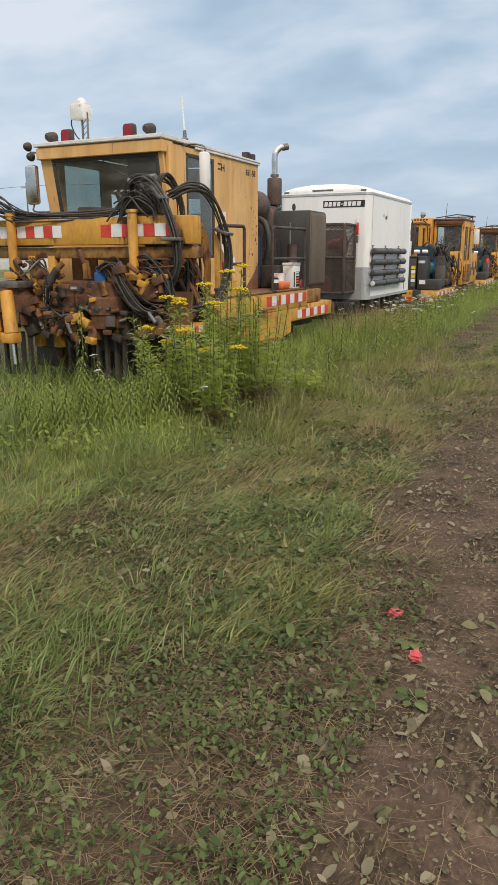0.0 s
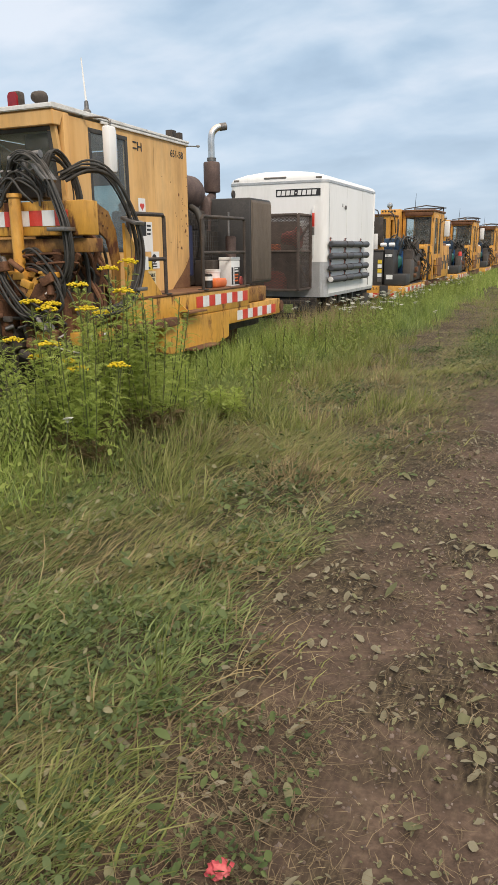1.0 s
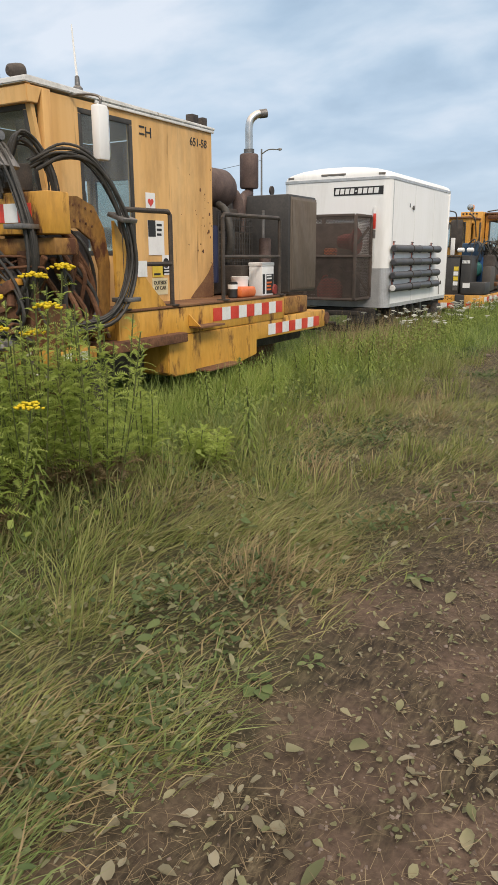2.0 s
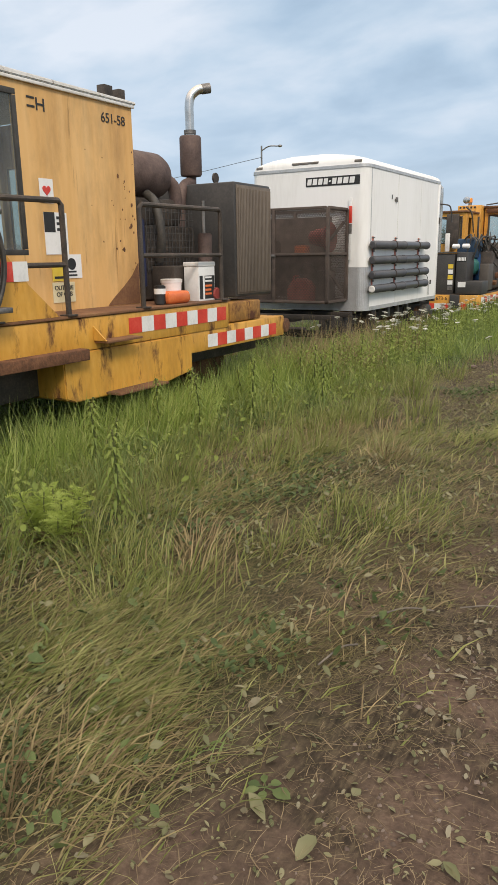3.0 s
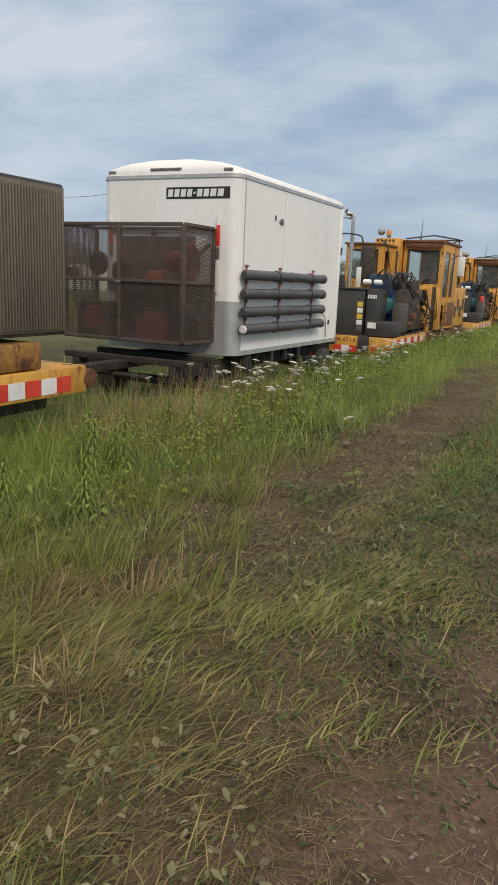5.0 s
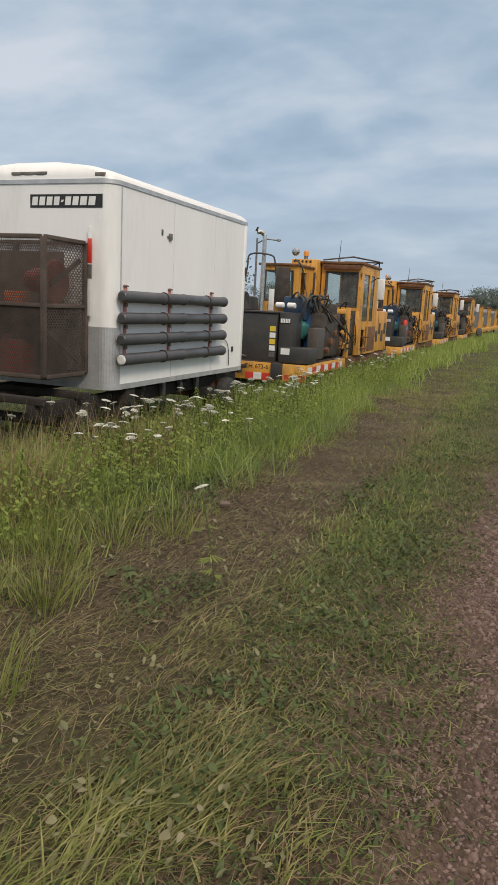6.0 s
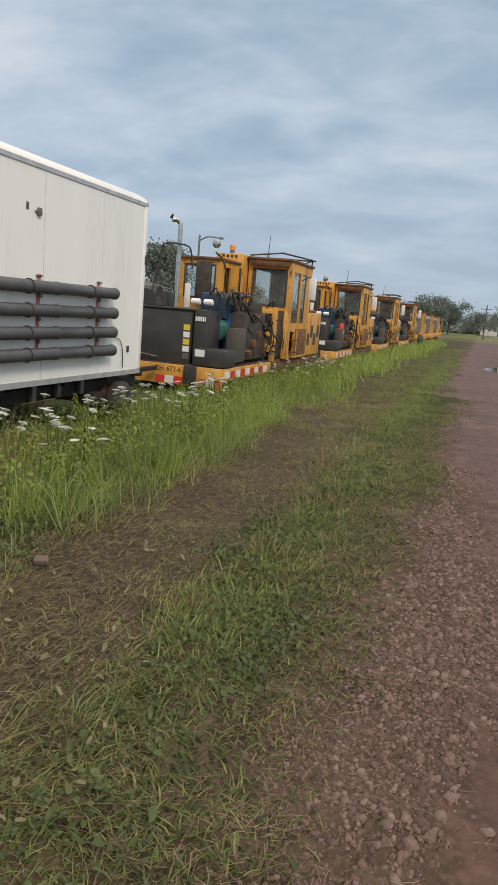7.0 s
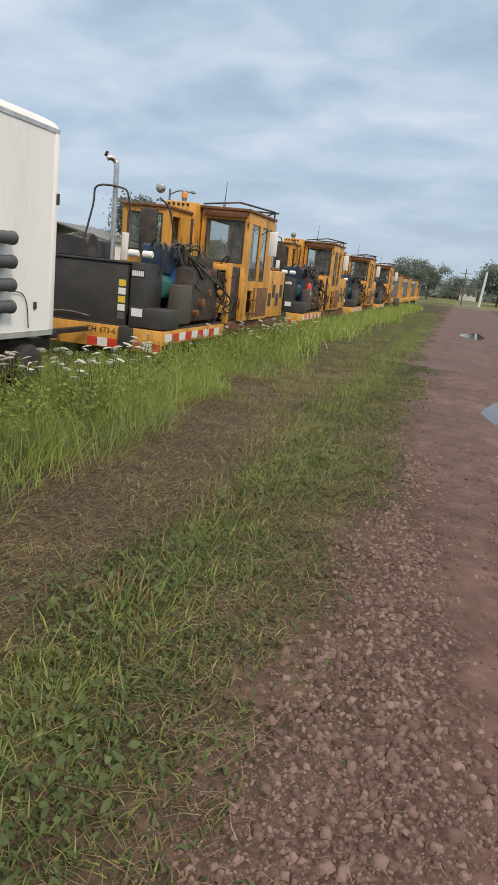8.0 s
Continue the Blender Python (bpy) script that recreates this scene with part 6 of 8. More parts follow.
part("door_handle", box(-5.75, -5.66, CY0 - 0.05, CY0 - 0.02, 1.36, 1.40, 0.008), STEEL, cage)
reel = thing("hose_reel", (-4.95, 15.12, 1.41), "red hose reel standing on the cage shelf", "reel")
part("drum", lathe([(0.05, -0.20), (0.10, -0.20), (0.11, -0.16), (0.13, -0.10), (0.15, 0.04), (0.22, 0.10), (0.23, 0.13), (0.21, 0.15), (0.05, 0.15)], (-5.02, 15.12, 1.645), "x", 22), DULL_RED, reel)
can = thing("fuel_can", (-5.32, 15.05, 0.7), "red plastic fuel can on the cage floor", "can")
part("tank", stack([([(-5.52, 14.9), (-5.14, 14.9), (-5.14, 15.15), (-5.52, 15.15)], 0.66), ([(-5.53, 14.89), (-5.13, 14.89), (-5.13, 15.16), (-5.53, 15.16)], 0.85), ([(-5.47, 14.92), (-5.2, 14.92), (-5.2, 15.13), (-5.47, 15.13)], 0.98), ([(-5.4, 14.97), (-5.28, 14.97), (-5.28, 15.08), (-5.4, 15.08)], 1.03)]), DULL_RED, can)
part("spout", rod((-5.34, 15.02, 1.03), (-5.34, 15.02, 1.09), 0.03, 10), RUBBER, can)
part("carry_grip", hose([(-5.5, 15.02, 0.97), (-5.46, 15.02, 1.06), (-5.38, 15.02, 1.07)], 0.016, 6), DULL_RED, can)
box_o = thing("tool_box", (-5.38, 15.1, 1.41), "small orange tool box on the cage shelf", "box")
part("case", box(-5.46, -5.28, 15.0, 15.2, 1.411, 1.53, 0.015), ORANGE, box_o)
part("grip", hose([(-5.43, 15.1, 1.53), (-5.40, 15.1, 1.57), (-5.34, 15.1, 1.57), (-5.31, 15.1, 1.53)], 0.01, 6), RUBBER, box_o)
gen = thing("engine_unit", (-6.2, 15.1, 0.7), "dark greasy small engine on the cage floor", "engine")
part("engine_body", box(-6.5, -5.95, 14.92, 15.35, 0.66, 1.12, 0.04), CAGE_STEEL, gen)
part("engine_cover", lathe([(0.02, -0.04), (0.13, -0.03), (0.15, 0.02), (0.08, 0.05)], (-6.2, 14.88, 0.92), "y", 18), DULL_RED, gen, "dull red engine cover")
part("fan_ring", hose([(-6.2 + 0.2 * math.cos(a), 14.86, 1.0 + 0.17 * math.sin(a)) for a in np.linspace(0, math.pi, 7)], 0.016, 6), DARK, gen)
saw = thing("power_saw", (-6.1, 15.1, 1.41), "dark greasy power saw on the cage shelf", "saw")
part("saw_body", box(-6.0, -5.8, 15.0, 15.22, 1.411, 1.62, 0.04), DARK, saw)
part("blade", lathe([(0.03, -0.004), (0.16, -0.003), (0.16, 0.003), (0.03, 0.004)], (-6.28, 15.1, 1.60), "y", 24), STEEL, saw, "round steel saw blade")
part("blade_cover", lathe([(0.05, -0.03), (0.12, -0.03), (0.13, 0), (0.12, 0.03), (0.05, 0.03)], (-6.28, 15.1, 1.60), "y", 18), CAGE_STEEL, saw)
jugs = thing("oil_bottles", (-5.98, 14.95, 1.13), "two white plastic oil bottles", "bottle")
part("bottle", box(-5.99, -5.91, 14.86, 14.92, 1.13, 1.27, 0.012), PAPER, jugs)
part("bottle", box(-5.90, -5.83, 14.86, 14.92, 1.13, 1.26, 0.012), PAPER, jugs)
drill = thing("dark_machine", (-5.2, 15.2, 0.7), "dark track drill beside the fuel can", "tool")
part("drill_body", box(-5.1, -4.88, 15.0, 15.35, 0.66, 1.15, 0.04), DARK, drill)
part("drill_grip", hose([(-5.05, 15.0, 1.1), (-5.1, 14.95, 1.22), (-5.25, 14.95, 1.25), (-5.35, 15.0, 1.15)], 0.018, 6), DARK, drill)

# rail cart under the trailer
cart = thing("rail_cart", (TRACK, 17.0, -0.12), "dark rusted flat rail cart under the white trailer", "rail cart")
for s in (-1, 1):
    part("side_sill", box(TRACK + s * 0.72 - 0.05, TRACK + s * 0.72 + 0.05, 14.5, 19.6, 0.28, 0.43, 0.008), UNDER, cart)
for y_ in (14.55, 15.2, 16.4, 17.6, 18.6, 19.5):
    part("cross_member", box(TRACK - 0.9, TRACK + 0.9, y_ - 0.05, y_ + 0.05, 0.432, 0.505, 0.006), UNDER, cart)
part("drawbar", box(TRACK - 0.08, TRACK + 0.08, 13.4, 15.6, 0.36, 0.46, 0.01), UNDER, cart)
part("cross_tool", rod((TRACK - 0.7, 14.4, 0.3), (TRACK + 0.6, 14.2, 0.32), 0.03, 8), UNDER, cart)
part("drop_plate", box(TX1 - 0.3, TX1 - 0.02, 15.9, 16.1, 0.30, 0.50, 0.01), UNDER, cart)
part("coupler_bar", box(TRACK - 0.05, TRACK + 0.05, 12.3, 13.4, 0.40, 0.46, 0.01), UNDER, cart)
part("rear_bar", box(TRACK - 0.05, TRACK + 0.05, 19.6, 21.9, 0.30, 0.37, 0.01), UNDER, cart)
part("spring_box", box(TRACK + 0.62, TRACK + 0.92, 18.2, 18.5, 0.12, 0.3, 0.02), UNDER, cart)
part("spring_box", box(TRACK + 0.62, TRACK + 0.92, 15.9, 16.2, 0.12, 0.3, 0.02), UNDER, cart)
for k in range(3):
    part("hanger", box(TX1 - 0.2, TX1 - 0.14, 17.0 + 0.5 * k, 17.08 + 0.5 * k, 0.30, 0.51, 0.005), STEEL, cart)
wheelset(cart, 15.3, 0.25, mat=UNDER)
wheelset(cart, 18.8, 0.25, mat=RUST)
part("outer_tyre", lathe([(0.08, -0.06), (0.19, -0.08), (0.24, -0.06), (0.25, 0), (0.24, 0.06), (0.19, 0.08), (0.08, 0.06)], (TRACK + 0.95, 18.80, 0.17), "x", 24), RUBBER, cart, "dark worn tyre")
hub = part("hub", lathe([(0.02, 0.07), (0.05, 0.065), (0.09, 0.03), (0.15, 0.045), (0.17, 0.07), (0.175, 0.03)], (TRACK + 0.95, 18.80, 0.17), "x", 20), WHITE_WORN, cart, "pale rust-stained wheel hub")
part("hub_cap", lathe([(0.045, 0.06), (0.045, 0.1), (0.02, 0.11), (0.005, 0.112)], (TRACK + 0.95, 18.80, 0.17), "x", 12), RUST_PLATE, hub)


# ---------------------------------------------------------------- the row of yellow machines
FY, STEP = 22.0, 10.2


def row_machine():
    """A yellow rail machine: bumper, black cabinet, pumps, glazed cab, hood."""
    m = thing("spiker_machine", (TRACK, FY, -0.12), "bright yellow and black rail machine with a glazed cab", "rail machine", "row of yellow rail machines")
    X = lambda a: TRACK + a
    Y = lambda b: FY + b
    part("front_bumper", box(X(-1.22), X(1.22), Y(0), Y(0.07), 0.07, 0.42, 0.012), YELLOW_NEW, m, "yellow front bumper")
    reflectors(m, "y", Y(0), np.linspace(X(-0.02), X(0.5), 4), True, 0.09, 0.22, 0.005)
    reflectors(m, "y", Y(0), np.linspace(X(0.80), X(1.22), 4), True, 0.09, 0.22, 0.005)
    reflectors(m, "y", Y(0), np.linspace(X(-1.2), X(-0.68), 4), True, 0.09, 0.22, 0.005)
    lettering("unit_number", "673-6", 0.12, (X(0.32), Y(-0.001), 0.335), (90, 0, 0), INK, m, label="black painted unit number")
    lb = bmesh.new()
    for a, b_, c, d in ((-0.04, 0.03, 0.365, 0.377), (-0.04, 0.03, 0.30, 0.312), (0.05, 0.062, 0.30, 0.377), (0.11, 0.122, 0.30, 0.377), (0.062, 0.11, 0.33, 0.345)):
        box(X(a), X(b_), Y(-0.004), Y(0), c, d, 0, lb)
    part("emblem", lb, INK, m, "plain black emblem bars", False)
    part("bumper_pad", box(X(0.52), X(0.76), Y(-0.05), Y(0.0), 0.10, 0.43, 0.02), BLACK, m)
    for s in (-1, 1):
        part("side_sill", box(X(s * 1.22 - 0.06 * s), X(s * 1.22), Y(0.075), Y(3.05), 0.2, 0.42, 0.01), YELLOW_NEW, m, "yellow side sill")
        part("inner_sill", box(X(s * 1.16 - 0.08 * s), X(s * 1.16), Y(3.06), Y(7.9), 0.18, 0.43, 0.01), RUST, m, "dark rusted inner sill")
        reflectors(m, "x", X(1.22) if s > 0 else X(-1.225), [Y(0.15 + 0.29 * k) for k in range(10)], False, 0.24, 0.37, 0.005)
    part("floor_plate", box(X(-1.15), X(1.15), Y(0.1), Y(7.8), 0.40, 0.44, 0.004), DARK, m)
    cab_ = part("engine_cabinet", box(X(-1.15), X(0.55), Y(0.12), Y(1.3), 0.44, 1.37, 0.015), BLACK, m, "matt black engine cabinet")
    part("cabinet_lid", box(X(-1.18), X(0.57), Y(0.09), Y(1.33), 1.375, 1.41, 0.008), BLACK, cab_)
    part("grab_bar", hose([(X(-0.8), Y(0.08), 0.52), (X(-0.4), Y(0.06), 0.56), (X(-0.05), Y(0.08), 0.52)], 0.012, 6), STEEL, cab_)
    part("black_panel", box(X(0.585), X(0.84), Y(0.15), Y(0.8), 0.44, 1.40, 0.012), BLACK, m)
    part("hopper", prism([(X(-1.1), 1.41), (X(-0.25), 1.41), (X(-0.3), 1.68), (X(-0.55), 1.72), (X(-1.1), 1.72)], "y", Y(0.3), Y(1.2), 0.012), BLACK, m, "black hopper")
    part("hopper_tyre", lathe([(0.09, -0.04), (0.17, -0.05), (0.19, 0), (0.17, 0.05), (0.09, 0.04)], (X(-0.32), Y(0.5), 1.6), "x", 18), RUBBER, m)
    lt_ = [LABEL_YELLOW, PAPER, LABEL_YELLOW, PAPER, STEEL]
    for k in range(5):
        part("label", box(X(0.41), X(0.53), Y(0.112), Y(0.118), 1.03 - 0.125 * k, 1.13 - 0.125 * k, 0), lt_[k], m, smooth=False)
    nb = part("number_bars", box(X(0.60), X(0.82), Y(0.144), Y(0.149), 1.19, 1.30, 0), INK, m, "plain white bars painted on the black panel", False)
    for k in range(6):
        part("bar", box(X(0.612 + 0.034 * k), X(0.636 + 0.034 * k), Y(0.141), Y(0.144), 1.205, 1.285, 0), PAPER, nb, smooth=False)
    lo = part("low_tray", box(X(0.64), X(1.24), Y(0.05), Y(0.65), 0.44, 0.74, 0.02), BLACK, m, "black low tray")
    part("tray_label", box(X(0.68), X(0.86), Y(0.043), Y(0.049), 0.60, 0.72, 0), PAPER, lo, smooth=False)
    part("small_box", box(X(1.0), X(1.22), Y(0.7), Y(1.2), 0.5, 1.12, 0.02), CHARCOAL, m)
    # pumps and tanks
    part("hydraulic_tank", box(X(0.36), X(0.86), Y(0.95), Y(1.5), 1.26, 1.72, 0.04), BLUE_DARK, m, "dark blue hydraulic tank")
    part("blue_cylinder", rod((X(0.80), Y(1.22), 0.60), (X(0.80), Y(1.22), 1.36), 0.085, 18, bevel=0.012), BLUE, m, "tall blue filter cylinder")
    part("pump", lathe([(0.08, 0), (0.2, 0.03), (0.24, 0.12), (0.24, 0.3), (0.15, 0.4), (0.06, 0.42)], (X(0.66), Y(1.05), 0.85), "z", 18), TEAL, m, "teal green pump body")
    for a in (0.40, 0.64):
        part("white_filter", rod((X(a), Y(0.42), 1.54), (X(a + 0.17), Y(0.42), 1.54), 0.055, 14, bevel=0.014), PAPER, m, "white spin-on filter")
    q = random.Random(3)
    for k in range(12):
        a, b_ = q.uniform(0.35, 1.15), q.uniform(0.5, 1.4)
        part("hose", hose([(X(a), Y(b_), q.uniform(1.2, 1.6)), (X(a + q.uniform(-.2, .2)), Y(b_), q.uniform(1.6, 1.82)), (X(a + q.uniform(-.2, .2)), Y(b_ + 0.4), q.uniform(1.5, 1.75)), (X(a + q.uniform(-.3, .3)), Y(b_ + 0.9), q.uniform(1.0, 1.4))], q.uniform(0.014, 0.022), 7, 5), RUBBER, m)
    for k in range(9):
        a, b_ = q.uniform(0.5, 1.15), q.uniform(1.5, 3.9)
        part("hose", hose([(X(a), Y(b_), q.uniform(1.0, 1.4)), (X(a + .1), Y(b_), q.uniform(0.7, 1.1)), (X(a + q.uniform(-.1, .1)), Y(b_ + .3), q.uniform(0.5, .9)), (X(a), Y(b_ + .4), .45)], q.uniform(0.014, 0.024), 7, 5), RUBBER, m)
    # exhaust and arch
    part("exhaust_outlet", hose([(X(0.02), Y(0.6), 1.4), (X(0.02), Y(0.6), 2.0), (X(0.02), Y(0.6), 2.78), (X(0.0), Y(0.59), 2.90), (X(-0.05), Y(0.55), 2.94), (X(-0.10), Y(0.5), 2.93)], 0.043, 12, 5), CHROME, m, "tall galvanised exhaust stack")
    part("rain_cap", box(X(-0.15), X(-0.07), Y(0.45), Y(0.53), 2.985, 2.995, 0.003, turn=pose(0, 0, 0, 0, -60, 0)), DARK, m)
    part("arch_bar", hose([(X(-0.42), Y(0.35), 1.4), (X(-0.25), Y(0.4), 2.2), (X(-0.2), Y(0.42), 2.5), (X(0.2), Y(0.5), 2.5), (X(0.28), Y(0.55), 2.38), (X(0.3), Y(0.6), 2.1)], 0.016, 8, 4), BLACK, m, "black bent arch bar")
    part("white_panel", box(X(0.13), X(0.24), Y(0.7), Y(0.73), 1.42, 1.85, 0.01), WHITE_WORN, m)
    fl = part("flood_lamp", lathe([(0.02, -0.09), (0.06, -0.08), (0.085, 0), (0.085, 0.02), (0.02, 0.03)], (X(0.35), Y(1.6), 2.66), "y", 14), CHROME, m, "chrome flood lamp")
    part("lamp_stalk", hose([(X(0.35), Y(1.6), 2.5), (X(0.45), Y(1.8), 2.35), (X(0.42), Y(2.2), 1.9)], 0.018, 6), STEEL, fl)
    # rear-left cab with its window
    part("left_cab_front", plate_with_holes("y", Y(2.5), 0.04, X(-0.76), X(0.12), 1.0, 2.42, [(X(-0.64), X(0.02), 1.65, 2.3)]), YELLOW_NEW, m, "yellow left cab front", False)
    framed_window(m, "y", Y(2.51), X(-0.64), X(0.02), 1.65, 2.3, 0.025)
    part("left_cab_side", plate_with_holes("x", X(0.08), 0.04, Y(2.54), Y(4.0), 1.0, 2.42, [(Y(2.8), Y(3.2), 1.6, 2.3)]), YELLOW_NEW, m, "yellow left cab side", False)
    part("left_cab_side", plate_with_holes("x", X(-0.76), 0.04, Y(2.54), Y(4.0), 1.0, 2.42, [(Y(2.8), Y(3.8), 1.6, 2.3)]), YELLOW_NEW, m, "yellow left cab side", False)
    part("left_cab_roof", box(X(-0.8), X(0.16), Y(2.44), Y(4.1), 2.42, 2.47, 0.012), RUST_PLATE, m, "brown cab roof")
    part("left_cab_base", box(X(-0.7), X(0.06), Y(2.56), Y(3.9), 0.45, 1.0, 0.01), BLACK, m)
    part("cover_mesh", box(X(-0.35), X(-0.02), Y(2.35), Y(2.46), 1.55, 2.38, 0.03), DARK, m, "dark draped cover")
    tw = part("tower", box(X(-0.45), X(0.2), Y(3.75), Y(4.3), 0.6, 2.66, 0.02), YELLOW_NEW, m, "yellow tower panel")
    for k in range(5):
        part("slot", box(X(-0.40 + 0.1 * k), X(-0.35 + 0.1 * k), Y(3.742), Y(3.752), 2.58, 2.63, 0.002), INK, tw)
    part("tower_window", box(X(0.0), X(0.17), Y(3.742), Y(3.752), 1.75, 2.35, 0.003), BLACK, tw)
    # main cab
    part("cab_front", plate_with_holes("y", Y(4.05), 0.05, X(0.24), X(1.23), 1.50, 2.58, [(X(0.36), X(1.13), 1.60, 2.38)]), YELLOW_NEW, m, "yellow cab front", False)
    framed_window(m, "y", Y(4.06), X(0.36), X(1.13), 1.60, 2.38, 0.03, name="windscreen")
    for a in (0.24, 1.15):
        part("corner_post", box(X(a), X(a + 0.08), Y(4.0), Y(4.1), 0.44, 1.5, 0.01), YELLOW_NEW, m)
    part("cab_side", plate_with_holes("x", X(1.19), 0.04, Y(4.1), Y(6.05), 0.44, 2.58, [(Y(4.35), Y(4.95), 1.25, 2.38), (Y(5.15), Y(5.55), 1.25, 2.38), (Y(4.4), Y(4.8), 0.6, 1.05)]), YELLOW_NEW, m, "yellow cab side", False)
    framed_window(m, "x", X(1.21), Y(4.35), Y(4.95), 1.25, 2.38, 0.04)
    framed_window(m, "x", X(1.21), Y(5.15), Y(5.55), 1.25, 2.38, 0.04)
    part("cab_side", plate_with_holes("x", X(0.24), 0.04, Y(4.1), Y(6.05), 0.44, 2.58, [(Y(4.5), Y(5.8), 1.5, 2.4)]), YELLOW_NEW, m, "yellow cab side", False)
    part("cab_back", plate_with_holes("y", Y(6.05), 0.04, X(0.24), X(1.23), 0.44, 2.58, [(X(0.45), X(1.1), 1.6, 2.36)]), YELLOW_NEW, m, "yellow cab back", False)
    part("cab_roof", box(X(0.2), X(1.27), Y(3.98), Y(6.15), 2.582, 2.64, 0.015), RUST_PLATE, m, "rust-edged cab roof")
    part("lower_panel", box(X(0.33), X(1.14), Y(4.02), Y(4.09), 0.46, 1.49, 0.01), DARK, m, "dark greasy panel under the windscreen")
    part("roof_plank", box(X(0.3), X(1.2), Y(3.96), Y(4.02), 2.45, 2.56, 0.01), RUST, m)
    part("lower_side", box(X(1.225), X(1.24), Y(4.85), Y(6.0), 0.50, 1.12, 0.006), RUST_PLATE, m, "rusted lower door panel")
    part("door_frame", box(X(1.225), X(1.25), Y(4.97), Y(5.06), 0.5, 2.5, 0.006), YELLOW, m)
    for k in range(3):
        part("cab_step", box(X(1.23), X(1.40), Y(4.4), Y(4.75), 0.30 + 0.28 * k, 0.325 + 0.28 * k, 0.005), RUST, m)
    part("seat", box(X(0.5), X(0.9), Y(5.0), Y(5.45), 0.9, 1.3, 0.05), BLACK, m)
    part("seat_back", box(X(0.5), X(0.9), Y(5.4), Y(5.52), 1.3, 1.95, 0.05), BLACK, m)
    part("cab_controls", box(X(0.4), X(1.0), Y(4.2), Y(4.5), 1.2, 1.62, 0.03), BLACK, m)
    # Black sheet added in the cab for the dark interior behind the glass.
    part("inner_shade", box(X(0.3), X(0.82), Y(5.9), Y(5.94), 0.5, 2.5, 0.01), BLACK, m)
    part("roof_rack", hose([(X(0.3), Y(3.9), 2.66), (X(0.9), Y(4.4), 2.78), (X(1.15), Y(6.3), 2.80), (X(1.15), Y(6.3), 2.66)], 0.02, 6, 1, smooth_path=False), DARK, m, "dark roof rack bar")
    part("roof_rack", hose([(X(0.2), Y(6.28), 2.78), (X(1.25), Y(6.28), 2.78)], 0.022, 6, 1, smooth_path=False), DARK, m, "dark roof rack bar")
    part("rack_leg", rod((X(0.9), Y(6.1), 2.64), (X(1.15), Y(6.28), 2.78), 0.016, 6), DARK, m)
    an = part("antenna", rod((X(0.5), Y(4.6), 2.74), (X(0.52), Y(4.6), 3.18), 0.01, 6, 0.005), INK, m)
    part("antenna_base", rod((X(0.5), Y(4.6), 2.64), (X(0.5), Y(4.6), 2.74), 0.04, 10, 0.025), STEEL, an)
    bc = part("beacon_base", rod((X(-0.22), Y(4.15), 2.66), (X(-0.22), Y(4.15), 2.76), 0.05, 14), STEEL, m)
    part("beacon", lathe([(0.065, 0), (0.065, 0.09), (0.05, 0.12), (0.01, 0.13)], (X(-0.22), Y(4.15), 2.76), "z", 14), AMBER, bc, "amber beacon")
    mi = part("mirror", box(X(1.42), X(1.60), Y(5.0), Y(5.06), 1.8, 2.3, 0.02), PAPER, m, "tall white mirror")
    part("mirror_arm", hose([(X(1.23), Y(5.0), 2.2), (X(1.4), Y(5.03), 2.32), (X(1.5), Y(5.03), 2.28)], 0.012, 6), INK, mi)
    # hood behind the cab
    hd = part("rear_hood", box(X(0.2), X(1.2), Y(6.12), Y(7.75), 0.44, 1.52, 0.03), YELLOW_NEW, m, "yellow rear hood")
    for k in range(4):
        part("vent", box(X(1.2), X(1.206), Y(6.25 + 0.36 * k), Y(6.5 + 0.36 * k), 0.7 + 0.2 * (k % 2), 1.0 + 0.2 * (k % 2), 0), BLACK, hd, smooth=False)
    part("rear_top", box(X(0.3), X(1.1), Y(6.3), Y(7.6), 1.525, 1.6, 0.03), RUST_PLATE, m)
    part("rear_engine", box(X(-1.1), X(0.1), Y(4.4), Y(7.7), 0.44, 1.5, 0.05), DARK, m)
    # work gear in front of the cab
    for a in (0.62, 1.16):
        part("gear_post", box(X(a - 0.05), X(a + 0.05), Y(3.2), Y(3.32), 0.42, 1.56 if a > 1 else 1.3, 0.008), YELLOW_NEW, m, "yellow gear post")
    part("gear_beam", box(X(0.1), X(1.18), Y(2.9), Y(3.05), 1.42, 1.52, 0.01), YELLOW_NEW, m, "yellow gear beam")
    part("gear_beam", box(X(0.55), X(0.68), Y(2.5), Y(3.2), 1.3, 1.62, 0.01), YELLOW_NEW, m)
    part("gear_block", box(X(0.35), X(1.14), Y(1.3), Y(2.75), 0.5, 1.42, 0.06), DARK, m)
    part("gear_block", box(X(0.45), X(1.12), Y(3.35), Y(3.95), 0.45, 1.38, 0.05), DARK, m)
    part("gear_wheel", lathe([(0.04, -0.05), (0.2, -0.05), (0.24, 0), (0.2, 0.05), (0.04, 0.05)], (X(1.0), Y(3.7), 0.9), "x", 18), RUST, m)
    for k in range(5):
        part("gear_rod", rod((X(0.75 + 0.06 * k), Y(2.7 + 0.1 * k), 0.45), (X(0.75 + 0.06 * k), Y(2.7 + 0.1 * k), 1.3), 0.016, 6), STEEL if k % 2 else RUST, m)
    part("yellow_post", box(X(0.72), X(0.82), Y(1.35), Y(1.45), 0.44, 1.1, 0.008), YELLOW_NEW, m)
    # greasy hoses, clamps and brackets crowding the work bay
    w = random.Random(31)
